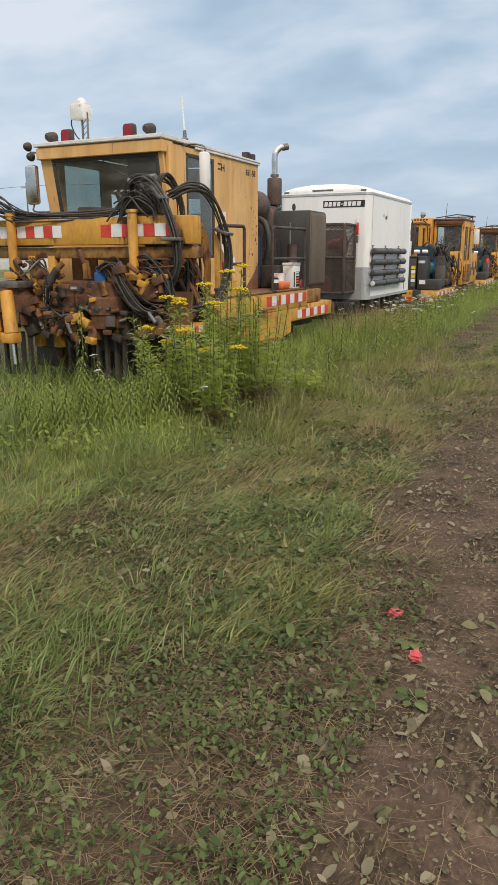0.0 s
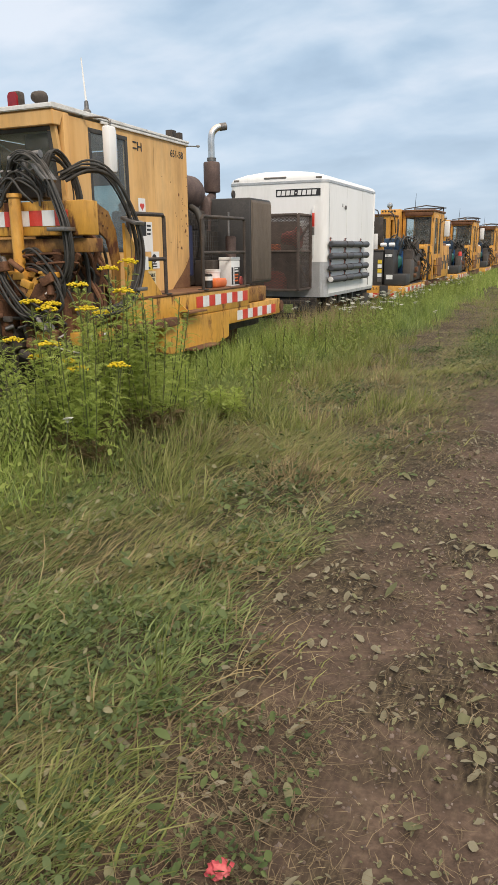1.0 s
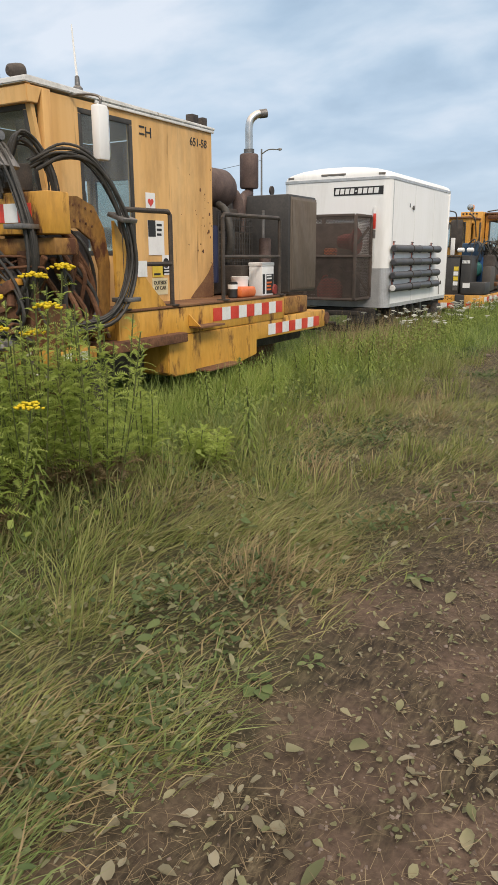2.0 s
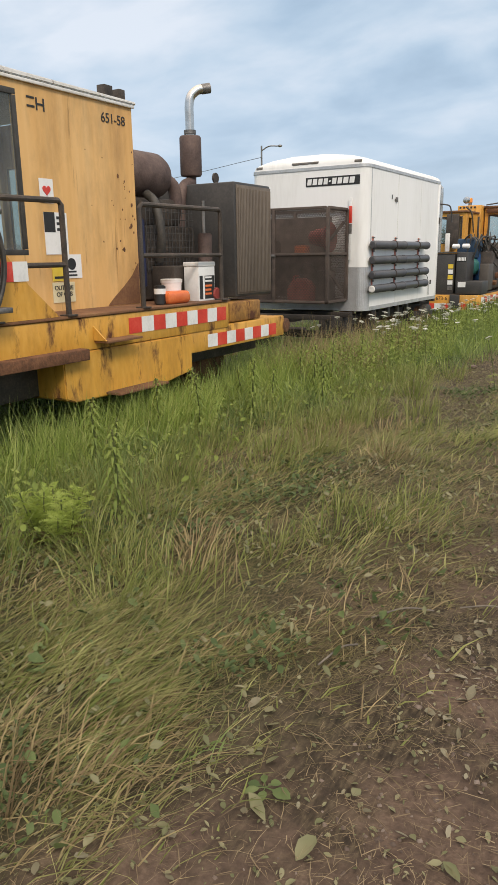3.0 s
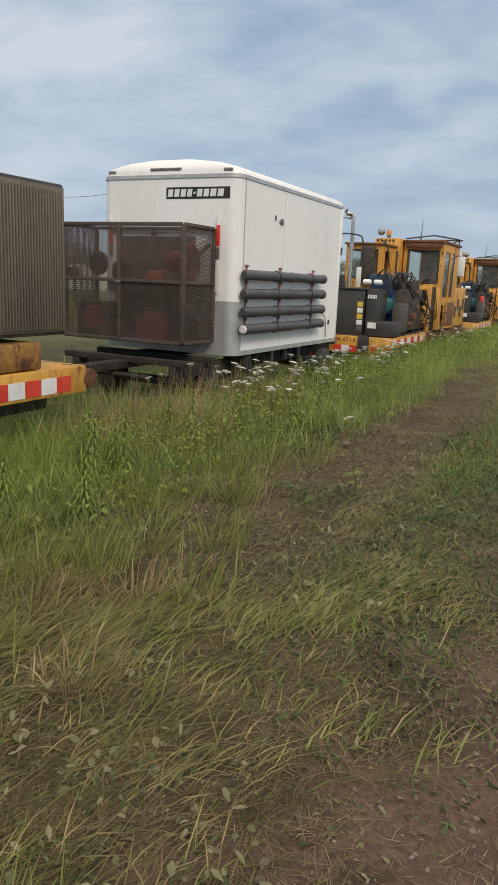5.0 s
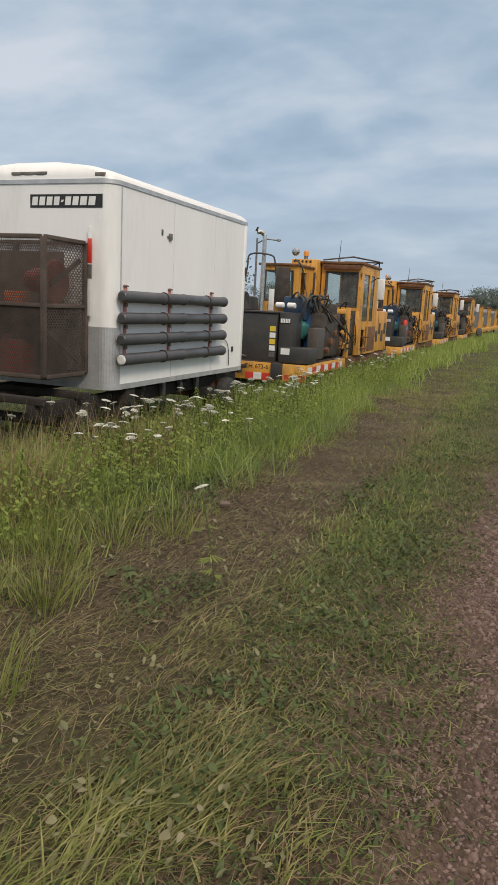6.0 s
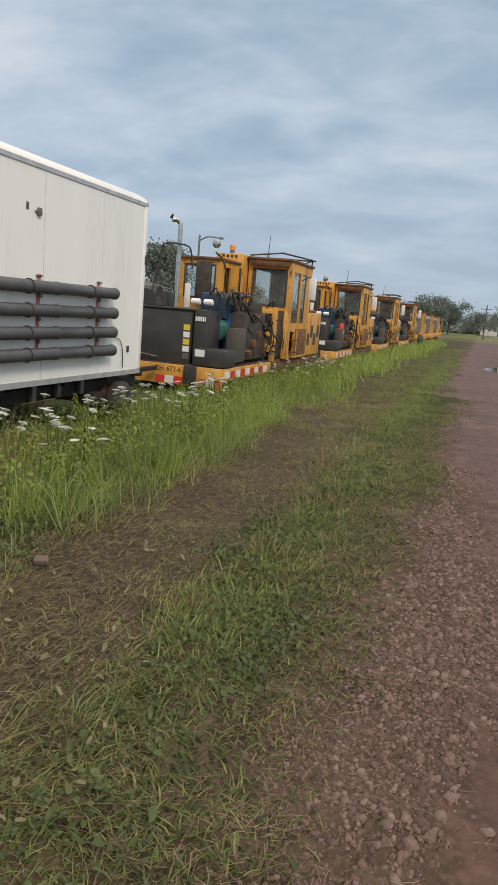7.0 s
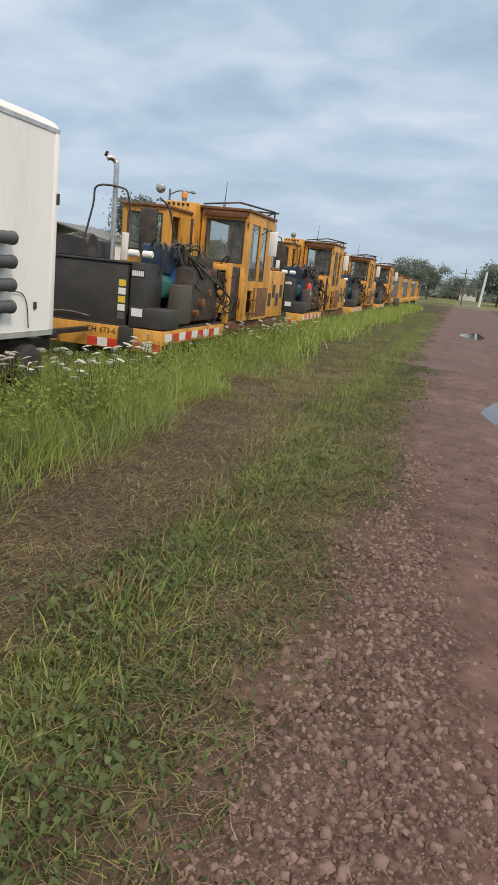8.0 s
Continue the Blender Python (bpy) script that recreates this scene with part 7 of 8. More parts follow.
    for k in range(34):
        a, b_, z_ = w.uniform(0.4, 1.2), w.uniform(2.3, 3.9), w.uniform(0.9, 1.6)
        part("hose", hose([(X(a), Y(b_), z_), (X(a + w.uniform(-.25, .2)), Y(b_ - 0.15), z_ + w.uniform(0.0, 0.25)), (X(a + w.uniform(-.3, .25)), Y(b_ + w.uniform(-.3, .3)), z_ - w.uniform(0.1, 0.4)), (X(a + w.uniform(-.2, .2)), Y(b_), w.uniform(0.45, 0.7))], w.uniform(0.010, 0.02), 6, 4), w.choice((RUBBER, RUBBER, RUST)), m)
    for k in range(40):
        a, b_, z_, r_ = w.uniform(0.4, 1.18), w.uniform(1.4, 3.95), w.uniform(0.5, 1.45), w.uniform(0.03, 0.09)
        part("bracket", box(X(a - r_), X(a + r_), Y(b_ - r_), Y(b_ + r_), z_ - r_ * 0.8, z_ + r_ * 0.8, 0.008, turn=pose(0, 0, 0, w.uniform(-20, 20), w.uniform(-20, 20), 0)), w.choice((DARK, RUST, DARK, RUST_PLATE, YELLOW_NEW, CHARCOAL)), m)
    part("valve_bank", box(X(0.3), X(1.1), Y(2.2), Y(2.5), 1.38, 1.62, 0.02), DARK, m, "greasy black valve bank")
    for k in range(7):
        part("lever", rod((X(0.36 + 0.1 * k), Y(2.3), 1.6), (X(0.34 + 0.1 * k), Y(2.25), 1.82 + 0.04 * (k % 3)), 0.009, 6), STEEL, m)
    part("whip_hose", hose([(X(1.15), Y(3.3), 1.25), (X(1.32), Y(3.2), 1.3), (X(1.36), Y(3.3), 0.9), (X(1.2), Y(3.5), 0.62)], 0.010, 6, 6), RUBBER, m)
    wheelset(m, FY + 1.2, 0.28)
    wheelset(m, FY + 6.6, 0.28)
    return m


m_first = row_machine()
row_ = [m_first]
for k in (1, 2, 3):
    row_.append(copy_thing(m_first, pose(TRACK, FY + STEP * k, -0.12)))
row_[1]["label"] = "yellow and black rail machine with a red extinguisher beside it"
ext = thing("fire_extinguisher", (TRACK + 1.13, FY + STEP + 0.95, 0.44), "red fire extinguisher fixed on the yellow machine", "extinguisher")
part("bottle", lathe([(0.04, 1.12), (0.075, 1.14), (0.085, 1.17), (0.085, 1.5), (0.06, 1.58), (0.025, 1.6)], (TRACK + 1.14, FY + STEP + 0.95, -0.3), "z", 16), RED, ext)
part("valve", box(TRACK + 1.1, TRACK + 1.18, FY + STEP + 0.9, FY + STEP + 1.0, 1.3, 1.35, 0.008), DARK, ext)
part("label_band", rod((TRACK + 1.14, FY + STEP + 0.95, 0.95), (TRACK + 1.14, FY + STEP + 0.95, 1.05), 0.0865, 16), PAPER, ext)
part("mount", rod((TRACK + 1.14, FY + STEP + 0.95, 0.43), (TRACK + 1.14, FY + STEP + 0.95, 0.83), 0.03, 8), YELLOW_NEW, ext)


def old_machine(y, label):
    """A lower, older yellow machine at the far end of the row."""
    m = thing("tie_machine", (TRACK, y, -0.12), label, "rail machine", "old machines at the end")
    X = lambda a: TRACK + a
    part("frame", box(X(-1.2), X(1.2), y, y + 6.5, 0.3, 0.6, 0.02), YELLOW, m)
    part("grey_hood", prism([(y + 0.2, 0.7), (y + 1.7, 0.7), (y + 1.7, 2.0), (y + 0.9, 2.2), (y + 0.3, 1.9)], "x", X(-0.7), X(0.9), 0.03), STEEL, m, "dull grey hood")
    part("cab", plate_with_holes("x", X(0.95), 0.05, y + 2.2, y + 4.0, 0.6, 2.3, [(y + 2.4, y + 3.0, 1.2, 2.1), (y + 3.2, y + 3.8, 1.2, 2.1)]), YELLOW, m, "old yellow cab", False)
    part("cab_end", plate_with_holes("y", y + 2.2, 0.05, X(-0.8), X(0.95), 0.6, 2.3, [(X(-0.6), X(0.75), 1.3, 2.1)]), YELLOW, m, "", False)
    part("cab_end", plate_with_holes("y", y + 3.95, 0.05, X(-0.8), X(0.95), 0.6, 2.3, [(X(-0.6), X(0.75), 1.3, 2.1)]), YELLOW, m, "", False)
    part("cab_roof", box(X(-0.9), X(1.05), y + 2.1, y + 4.1, 2.3, 2.38, 0.02), RUST_PLATE, m)
    q = random.Random(int(y))
    for k in range(14):
        a, b_ = q.uniform(-0.9, 1.1), y + q.uniform(4.1, 6.4)
        part("arm", rod((X(a), b_, 0.6), (X(a + q.uniform(-.3, .3)), b_ + q.uniform(-.5, .5), q.uniform(1.2, 2.2)), 0.05, 8), q.choice((YELLOW, YELLOW, RUST, DARK)), m)
    part("gear_box", box(X(0.2), X(1.0), y + 4.3, y + 5.6, 0.6, 1.5, 0.05), YELLOW, m)
    wheelset(m, y + 1.0, 0.3)
    wheelset(m, y + 5.4, 0.3)
    return m


old_machine(66.0, "old dull yellow rail machine with a grey hood")
old_machine(76.0, "old yellow rail machine far down the track")
old_machine(87.0, "old yellow rail machine at the end of the row")
tyre = thing("worn_tyre", (-3.7, 57.5, -0.1), "worn black tyre lying beside the far machines", "tyre")
part("tread", lathe([(0.22, -0.14), (0.4, -0.15), (0.46, -0.08), (0.46, 0.08), (0.4, 0.15), (0.22, 0.14)], (-3.7, 57.5, 0.35), "x", 24), RUBBER, tyre)


# ---------------------------------------------------------------- distance
def tree(x, y, h, spread_, seed, name="tree", label="distant dark green leafy tree"):
    """Trunk, limbs and a crown of many small leaf clumps."""
    q = np.random.RandomState(seed)
    t = thing(name, (x, y, 0), label, "tree", "far trees")
    b = rod((x, y, -0.3), (x + 0.2, y, h * 0.55), h * 0.028, 8, h * 0.014)
    for k in range(7):
        a = q.rand() * 6.28
        z0 = h * (0.25 + 0.3 * q.rand())
        hose([(x, y, z0), (x + 0.25 * spread_ * math.cos(a), y + 0.25 * spread_ * math.sin(a), z0 + h * 0.15), (x + 0.5 * spread_ * math.cos(a), y + 0.5 * spread_ * math.sin(a), z0 + h * 0.3)], h * 0.009, 5, 3, bm=b)
    part("trunk", b, TRUNK, t, "brown trunk")
    n_c = 46
    cen = np.stack([q.randn(n_c) * spread_ * 0.36, q.randn(n_c) * spread_ * 0.36, h * (0.30 + 0.62 * q.rand(n_c) ** 0.8)], 1)
    cen[:, :2] *= np.clip(1.25 - np.abs(cen[:, 2:] / h - 0.55) * 1.3, 0.3, 1.2)
    per = 165
    p = np.repeat(cen, per, 0) + q.randn(n_c * per, 3) * np.array([0.085, 0.085, 0.065]) * h
    s = h * 0.020 * (0.5 + q.rand(len(p)))
    d1, d2 = q.randn(len(p), 3), q.randn(len(p), 3)
    d1 /= np.linalg.norm(d1, axis=1)[:, None]
    d2 -= d1 * (d1 * d2).sum(1)[:, None]
    d2 /= np.linalg.norm(d2, axis=1)[:, None]
    p[:, 2] = np.maximum(p[:, 2], h * 0.12)
    v = np.stack([p - d1 * s[:, None], p + d2 * s[:, None] * 0.6, p + d1 * s[:, None], p - d2 * s[:, None] * 0.6], 1).reshape(-1, 3)
    base = (np.arange(len(p)) * 4)[:, None]
    cr = raw_mesh("crown", v, base + np.array([[0, 1, 2, 3]]), HAZED_TREE_LEAF)
    cr.parent = t
    cr["label"] = "dark green crown"
    return t


TRUNK = material("brown_bark", [(0.05, 0.035, 0.025), (0.09, 0.065, 0.045), (0.13, 0.1, 0.07)], 0.9, 0, 4, 30, (1, 1, 0.2), 0.4)
# Distance haze is mixed into this foliage colour: paler and greyer than the leaves.
HAZED_TREE_LEAF = leaf_material("haze_paled_foliage", [(0.12, 0.155, 0.135), (0.17, 0.205, 0.175), (0.21, 0.25, 0.215)], 0.35)
for i, (x, y, h, s) in enumerate(((-9.6, 150, 6.6, 4.8), (-6.2, 154, 6.0, 4.2), (-15, 165, 5.4, 7), (-0.5, 172, 5.0, 6), (3.4, 180, 4.0, 6), (5.4, 130, 6.2, 4), (9.5, 130, 7.5, 7), (14, 140, 7, 8), (-37.8, 92, 8.3, 3.6), (-46, 96, 4.6, 6), (-33, 110, 5.2, 5),
                                 (-60, 120, 5.5, 10), (-75, 130, 6, 11), (-95, 125, 5.5, 12), (-112, 140, 6, 12), (-50, 150, 6, 11), (-28, 170, 6, 10), (-88, 95, 4, 8), (-125, 100, 4.5, 10), (22, 150, 6, 9), (-150, 150, 6, 14))):
    tree(x, y, h, s, 100 + i)
# far hedge line
q = np.random.RandomState(9)
hx = q.uniform(-420, 200, 26000)
hy = 205 + q.randn(26000) * 5 + 0.08 * np.abs(hx)
hz = np.abs(q.randn(26000)) * 0.55 * (0.5 + 1.6 * value_noise(hx, hy * 0, 14, 91)) + 0.3
v0 = np.stack([hx, hy, hz], 1)
d1 = q.randn(26000, 3) * 0.75
d2 = q.randn(26000, 3) * 0.55
hv = np.stack([v0 - d1, v0 + d2, v0 + d1, v0 - d2], 1).reshape(-1, 3)
hedge = raw_mesh("far_hedge", hv, (np.arange(26000) * 4)[:, None] + np.array([[0, 1, 2, 3]]), HAZED_TREE_LEAF)
tagged(hedge, "low dark green hedge along the horizon", "hedge", kind="stuff")


def utility_pole(x, y, h, lamp, label):
    p = thing("utility_pole", (x, y, 0), label, "pole", "far poles")
    part("shaft", rod((x, y, -0.3), (x, y, h), 0.10, 10, 0.07), BALLAST_WOOD if not lamp else STEEL, p)
    if lamp:
        part("lamp_arm", hose([(x, y, h - 0.4), (x + 0.7, y, h - 0.1), (x + 1.6, y, h - 0.15)], 0.05, 6), STEEL, p)
        part("lamp_head", lathe([(0.05, 0), (0.18, -0.05), (0.2, -0.14), (0.05, -0.2)], (x + 1.75, y, h - 0.05), "z", 10), STEEL, p)
    else:
        part("cross_arm", box(x - 0.8, x + 0.8, y - 0.05, y + 0.05, h - 0.6, h - 0.52, 0.01), BALLAST_WOOD, p)
    return p


utility_pole(-32.0, 60, 10.2, True, "slim street lamp pole beyond the machines")
utility_pole(-21.0, 62, 6.6, True, "short lamp pole beyond the machines")
utility_pole(0.2, 112, 4.6, False, "wooden pole far down the lane")
utility_pole(-62.0, 70, 9.8, False, "wooden pole across the field")
pp = thing("marker_post", (2.4, 110, 0), "pale leaning post beside the far lane", "post")
part("shaft", rod((2.4, 110, -0.2), (2.75, 110, 4.4), 0.16, 10, 0.13), WHITE_WORN, pp)
wire = thing("overhead_wire", (-40, 62, 9), "thin overhead wire between far poles", "wire")
part("strand", hose([(-110, 74, 9.6), (-86, 72, 9.0), (-62, 70, 9.4), (-47, 65, 8.7), (-32, 60, 9.3)], 0.022, 5, 6), RUBBER, wire)


def shed(x, y, w, d, h, label, wallm):
    s = thing("shed", (x, y, 0), label, "building", "far sheds")
    part("wall", box(x - w / 2, x + w / 2, y - d / 2, y + d / 2, -0.2, h, 0.02), wallm, s)
    part("roof", prism([(x - w / 2 - 0.3, h), (x, h + 0.12 * w), (x + w / 2 + 0.3, h), (x + w / 2 + 0.3, h + 0.15), (x, h + 0.12 * w + 0.15), (x - w / 2 - 0.3, h + 0.15)], "y", y - d / 2 - 0.3, y + d / 2 + 0.3), STEEL if wallm is WHITE_WORN else RUST_PLATE, s)
    for k in range(3):
        part("window", box(x - w / 2 + w * (0.2 + 0.3 * k), x - w / 2 + w * (0.3 + 0.3 * k), y - d / 2 - 0.04, y - d / 2, 1.0, 2.0, 0.01), INK, s)
    return s


shed(-41.0, 84, 12, 8, 2.9, "long low white shed beyond the rails", WHITE_WORN)
shed(-52.0, 66, 16, 8, 2.3, "low pale storage building beyond the field", WHITE_WORN)
shed(1.4, 190, 4, 6, 4.2, "small grey building far down the lane", WHITE_WORN)


# ---------------------------------------------------------------- puddles, stones, leaves, litter
WATER = bpy.data.materials.new("still_puddle_water")
WATER.use_nodes = True
wb = WATER.node_tree.nodes["Principled BSDF"]
wb.inputs["Base Color"].default_value, wb.inputs["Roughness"].default_value = (0.05, 0.035, 0.03, 1), 0.03
wb.inputs["IOR"].default_value = 1.33


def puddle(x, y, rx, ry, seed):
    q = np.random.RandomState(seed)
    ph = q.rand(4) * 6.28
    o = []
    for a in np.linspace(0, 2 * math.pi, 40, endpoint=False):
        r = 1 + 0.18 * math.sin(2 * a + ph[0]) + 0.12 * math.sin(3 * a + ph[1]) + 0.07 * math.sin(7 * a + ph[2])
        o.append((x + rx * r * math.cos(a), y + ry * r * math.sin(a)))
    ob = part("puddle", prism(o, "z", -0.16, PUDDLE_Z), WATER, None, smooth=False)
    return tagged(ob, "shallow rain puddle reflecting the sky on the lane", "puddle", "puddles on the lane")


for i, (x, y, rx, ry) in enumerate(PUDDLES):
    PUDDLE_Z = float(ground_height(x, y)) + 0.03
    puddle(x, y, rx * 1.3, ry * 1.3, i)

STONE = material("red_grey_gravel", [(0.06, 0.036, 0.03), (0.105, 0.066, 0.055), (0.155, 0.10, 0.085), (0.235, 0.168, 0.143)], 0.85, 0, 3, 40, bump=0.3, bump_scale=120, island=0.75)
cube = np.array([(a, b, c) for a in (-1, 1) for b in (-1, 1) for c in (-1, 1)], float)
cube_f = np.array([(0, 1, 3, 2), (4, 6, 7, 5), (0, 4, 5, 1), (2, 3, 7, 6), (1, 5, 7, 3)])


GRIT = material("brown_dirt_grit", [(0.07, 0.048, 0.036), (0.11, 0.08, 0.062), (0.16, 0.12, 0.095), (0.22, 0.18, 0.15)], 0.9, 0, 3, 40, bump=0.3, bump_scale=120, island=0.75)


def stones(name, x, y, size, seed, label, mat=STONE):
    """Many broken stones in one mesh, each a skewed block."""
    q = np.random.RandomState(seed)
    n = len(x)
    v = cube[None] * (1 + 0.45 * (q.rand(n, 8, 3) - 0.5)) * (size[:, None, None] * np.stack([0.6 + 0.5 * q.rand(n), 0.45 + 0.4 * q.rand(n), 0.28 + 0.25 * q.rand(n)], 1)[:, None, :])
    v[:, :, :2] *= np.where(cube[None, :, 2:] > 0, 0.68, 1.0)
    a = q.rand(n) * 6.28
    t = 0.35 * q.randn(n)
    z = v[:, :, 2] + v[:, :, 0] * np.sin(t)[:, None]
    X = v[:, :, 0] * np.cos(a)[:, None] - v[:, :, 1] * np.sin(a)[:, None]
    Yv = v[:, :, 0] * np.sin(a)[:, None] + v[:, :, 1] * np.cos(a)[:, None]
    w = np.stack([X + x[:, None], Yv + y[:, None], z + (ground_height(x, y) + 0.12 * size)[:, None]], 2).reshape(-1, 3)
    f = ((np.arange(n) * 8)[:, None, None] + cube_f[None]).reshape(-1, 4)
    return tagged(raw_mesh(name, w, f, mat), label, "gravel", kind="stuff")


def lane(x, y):
    xx = x + 0.35 * wobble(x, y)
    return step(y, 8.0, 10.5) * step(xx, -0.42, -0.05) * (1 - 0.93 * step(xx + 0.11 * np.minimum(y - 14.0, 9.0), 0.2, 0.5) * step(y, 12.5, 14.5))


def hollow(x, y):
    return 1 - step(np.hypot((x - 0.46) * 1.9, (y - 12.15) * 0.85) + 0.2 * wobble(x, y), 0.85, 1.05)


q = np.random.RandomState(15)
x, y = scatter(62000, -1.0, 1.9, 8.0, 27, lambda x, y: lane(x, y) * (1 - 0.97 * hollow(x, y)), 51)
stones("gravel", x, y, 0.004 + 0.013 * q.rand(len(x)) ** 2.4, 16, "loose reddish broken gravel on the lane")
x, y = scatter(26000, -0.8, 0.7, 9.6, 19.0, lambda x, y: lane(x, y) * (0.12 + 0.88 * step(y, 11.8, 13.2)) * (1 - 0.98 * hollow(x, y)) * (0.35 + 0.65 * step(value_noise(x, y, 0.5, 141), 0.3, 0.55)), 142)
stones("gravel", x, y, 0.007 + 0.016 * q.rand(len(x)) ** 2.0, 143, "coarse reddish broken stones on the lane")
x, y = scatter(15000, -0.75, 0.6, 10.4, 13.8, lambda x, y: step(x + 0.3 * wobble(x, y), -0.6, -0.3) * (1 - 0.97 * hollow(x, y)), 144)
stones("gravel", x, y, 0.004 + 0.007 * q.rand(len(x)) ** 1.6, 145, "fine reddish broken gravel pressed into the lane")
x, y = scatter(20000, -1.2, 1.2, 0.8, 12, lambda x, y: step(x + 0.4 * wobble(x, y), -0.9, -0.4) * 0.7 * (1 - 0.95 * hollow(x, y)), 52)
stones("grit", x, y, 0.003 + 0.008 * q.rand(len(x)) ** 2.6, 17, "small brown grit on the dirt path", GRIT)
x, y = scatter(420, -0.1, 0.9, 10.8, 14.2, lambda x, y: step(value_noise(x, y, 0.6, 63), 0.5, 0.7) * (1 - 0.9 * hollow(x, y)), 53)
stones("large_gravel", x, y, 0.016 + 0.016 * q.rand(len(x)), 18, "larger reddish stones on the lane edge")


def leaves(name, x, y, size, mat, seed, label, lift=0.012, tilt=0.35, small=False):
    """Broad fallen leaves: a pointed oval folded along its middle rib."""
    q = np.random.RandomState(seed)
    n = len(x)
    prof = np.array([(-1.0, 0.0, 0), (-0.55, 0.42, 0.10), (0.05, 0.55, 0.14), (0.6, 0.33, 0.08), (1.0, 0.0, 0.02), (0.6, -0.33, 0.10), (0.05, -0.55, 0.16), (-0.55, -0.42, 0.08), (-0.5, 0, -0.02), (0.05, 0, -0.05), (0.55, 0, -0.02)])
    tri = np.array([(0, 8, 1), (1, 8, 9), (1, 9, 2), (2, 9, 10), (2, 10, 3), (3, 10, 4), (4, 10, 5), (5, 10, 6), (6, 10, 9), (6, 9, 7), (7, 9, 8), (7, 8, 0)])
    if small == "speck":
        prof, tri = prof[[0, 2, 4, 6, 9]], np.array([(0, 4, 1), (1, 4, 2), (2, 4, 3), (3, 4, 0)])
    elif small:
        prof, tri = prof[[0, 1, 2, 3, 4, 5, 6, 7, 9]], np.array([(k, 8, (k + 1) % 8) for k in range(8)])
    v = prof[None] * (1 + 0.3 * (q.rand(n, len(prof), 3) - 0.5)) * size[:, None, None] * np.stack([np.ones(n), 0.65 + 0.6 * q.rand(n), 0.6 + 1.8 * q.rand(n)], 1)[:, None, :]
    a, t, u = q.rand(n) * 6.28, tilt * q.randn(n), tilt * q.randn(n)
    z = v[:, :, 2] + v[:, :, 0] * np.sin(t)[:, None] + v[:, :, 1] * np.sin(u)[:, None]
    X = v[:, :, 0] * np.cos(a)[:, None] - v[:, :, 1] * np.sin(a)[:, None]
    Yv = v[:, :, 0] * np.sin(a)[:, None] + v[:, :, 1] * np.cos(a)[:, None]
    w = np.stack([X + x[:, None], Yv + y[:, None], z + (ground_height(x, y) + lift + 0.35 * size * np.abs(np.sin(t)))[:, None]], 2).reshape(-1, 3)
    f = ((np.arange(n) * len(prof))[:, None, None] + tri[None]).reshape(-1, 3)
    return tagged(raw_mesh(name, w, f, mat, True), label, "leaves", kind="stuff")


def litter_zone(x, y):
    return step(x, -2.4, -1.4) * (1 - step(y, 5.2, 6.8)) * (0.3 + 0.7 * step(value_noise(x, y, 0.6, 71), 0.4, 0.65))


x, y = scatter(1500, -2.6, 1.0, 0.7, 8.5, lambda x, y: litter_zone(x, y) * 0.85, 54)
leaves("fallen_leaves", x, y, 0.012 + 0.028 * q.rand(len(x)) ** 1.3, LEAF, 19, "dull cut broad leaves scattered on the ground")
x, y = scatter(17000, -1.8, 1.1, 0.7, 10.0, lambda x, y: 0.35 + 0.5 * litter_zone(x, y), 59)
leaves("leaf_crumbs", x, y, 0.004 + 0.010 * q.rand(len(x)) ** 1.5, LEAF, 29, "small dry leaf bits on the dirt", 0.006, small=True)
x, y = scatter(5200, -2.8, -0.8, 1.2, 7.5, lambda x, y: (0.15 + 0.85 * step(value_noise(x, y, 0.45, 131), 0.42, 0.62)) * mown_zone(x, y), 55)
leaves("green_leaves", x, y, 0.009 + 0.024 * q.rand(len(x)) ** 2.4, LEAF_DULL, 20, "dull green broad weed leaves in the grass", 0.03 + 0.05 * q.rand(len(x)), 0.45)
x, y = scatter(7500, -1.3, 1.3, 0.7, 9.0, lambda x, y: (1 - 0.8 * mown_zone(x, y)) * (0.12 + 0.88 * step(value_noise(x, y, 0.4, 133), 0.42, 0.66)) * (1 - 0.6 * step(y, 6.0, 8.5)), 134)
leaves("dirt_leaves", x, y, 0.006 + 0.022 * q.rand(len(x)) ** 2.8, LEAF_PALE, 135, "pale curled leaf litter on the dirt path", 0.008, 0.4)
x, y = scatter(14000, -2.4, -0.5, 0.7, 3.3, lambda x, y: 0.25 + 0.75 * step(value_noise(x, y, 0.3, 137), 0.4, 0.6), 138)
leaves("matted_leaves", x, y, 0.005 + 0.011 * q.rand(len(x)) ** 1.5, LEAF_DULL, 139, "small dark leaves matted on the ground", 0.012 + 0.03 * q.rand(len(x)), 0.6, True)
x, y = scatter(2500, -2.4, -0.5, 9.5, 22, lambda x, y: 0.7 * ridge_zone(x, y), 56)
leaves("ridge_leaves", x, y, 0.010 + 0.016 * q.rand(len(x)), LEAF_DULL, 21, "small green weed leaves between the wheel tracks", 0.03, 0.6)


def patch(x, y, spots):
    """How thickly weeds grow: soft round patches with ragged rims."""
    d = np.zeros_like(x)
    for px, py, rx, ry in spots:
        d = np.maximum(d, 1 - step(np.hypot((x - px) / rx, (y - py) / ry) + 0.9 * wobble(x, y), 0.45, 1.15))
    return d * (0.25 + 0.75 * step(value_noise(x, y, 0.22, 99), 0.3, 0.6))


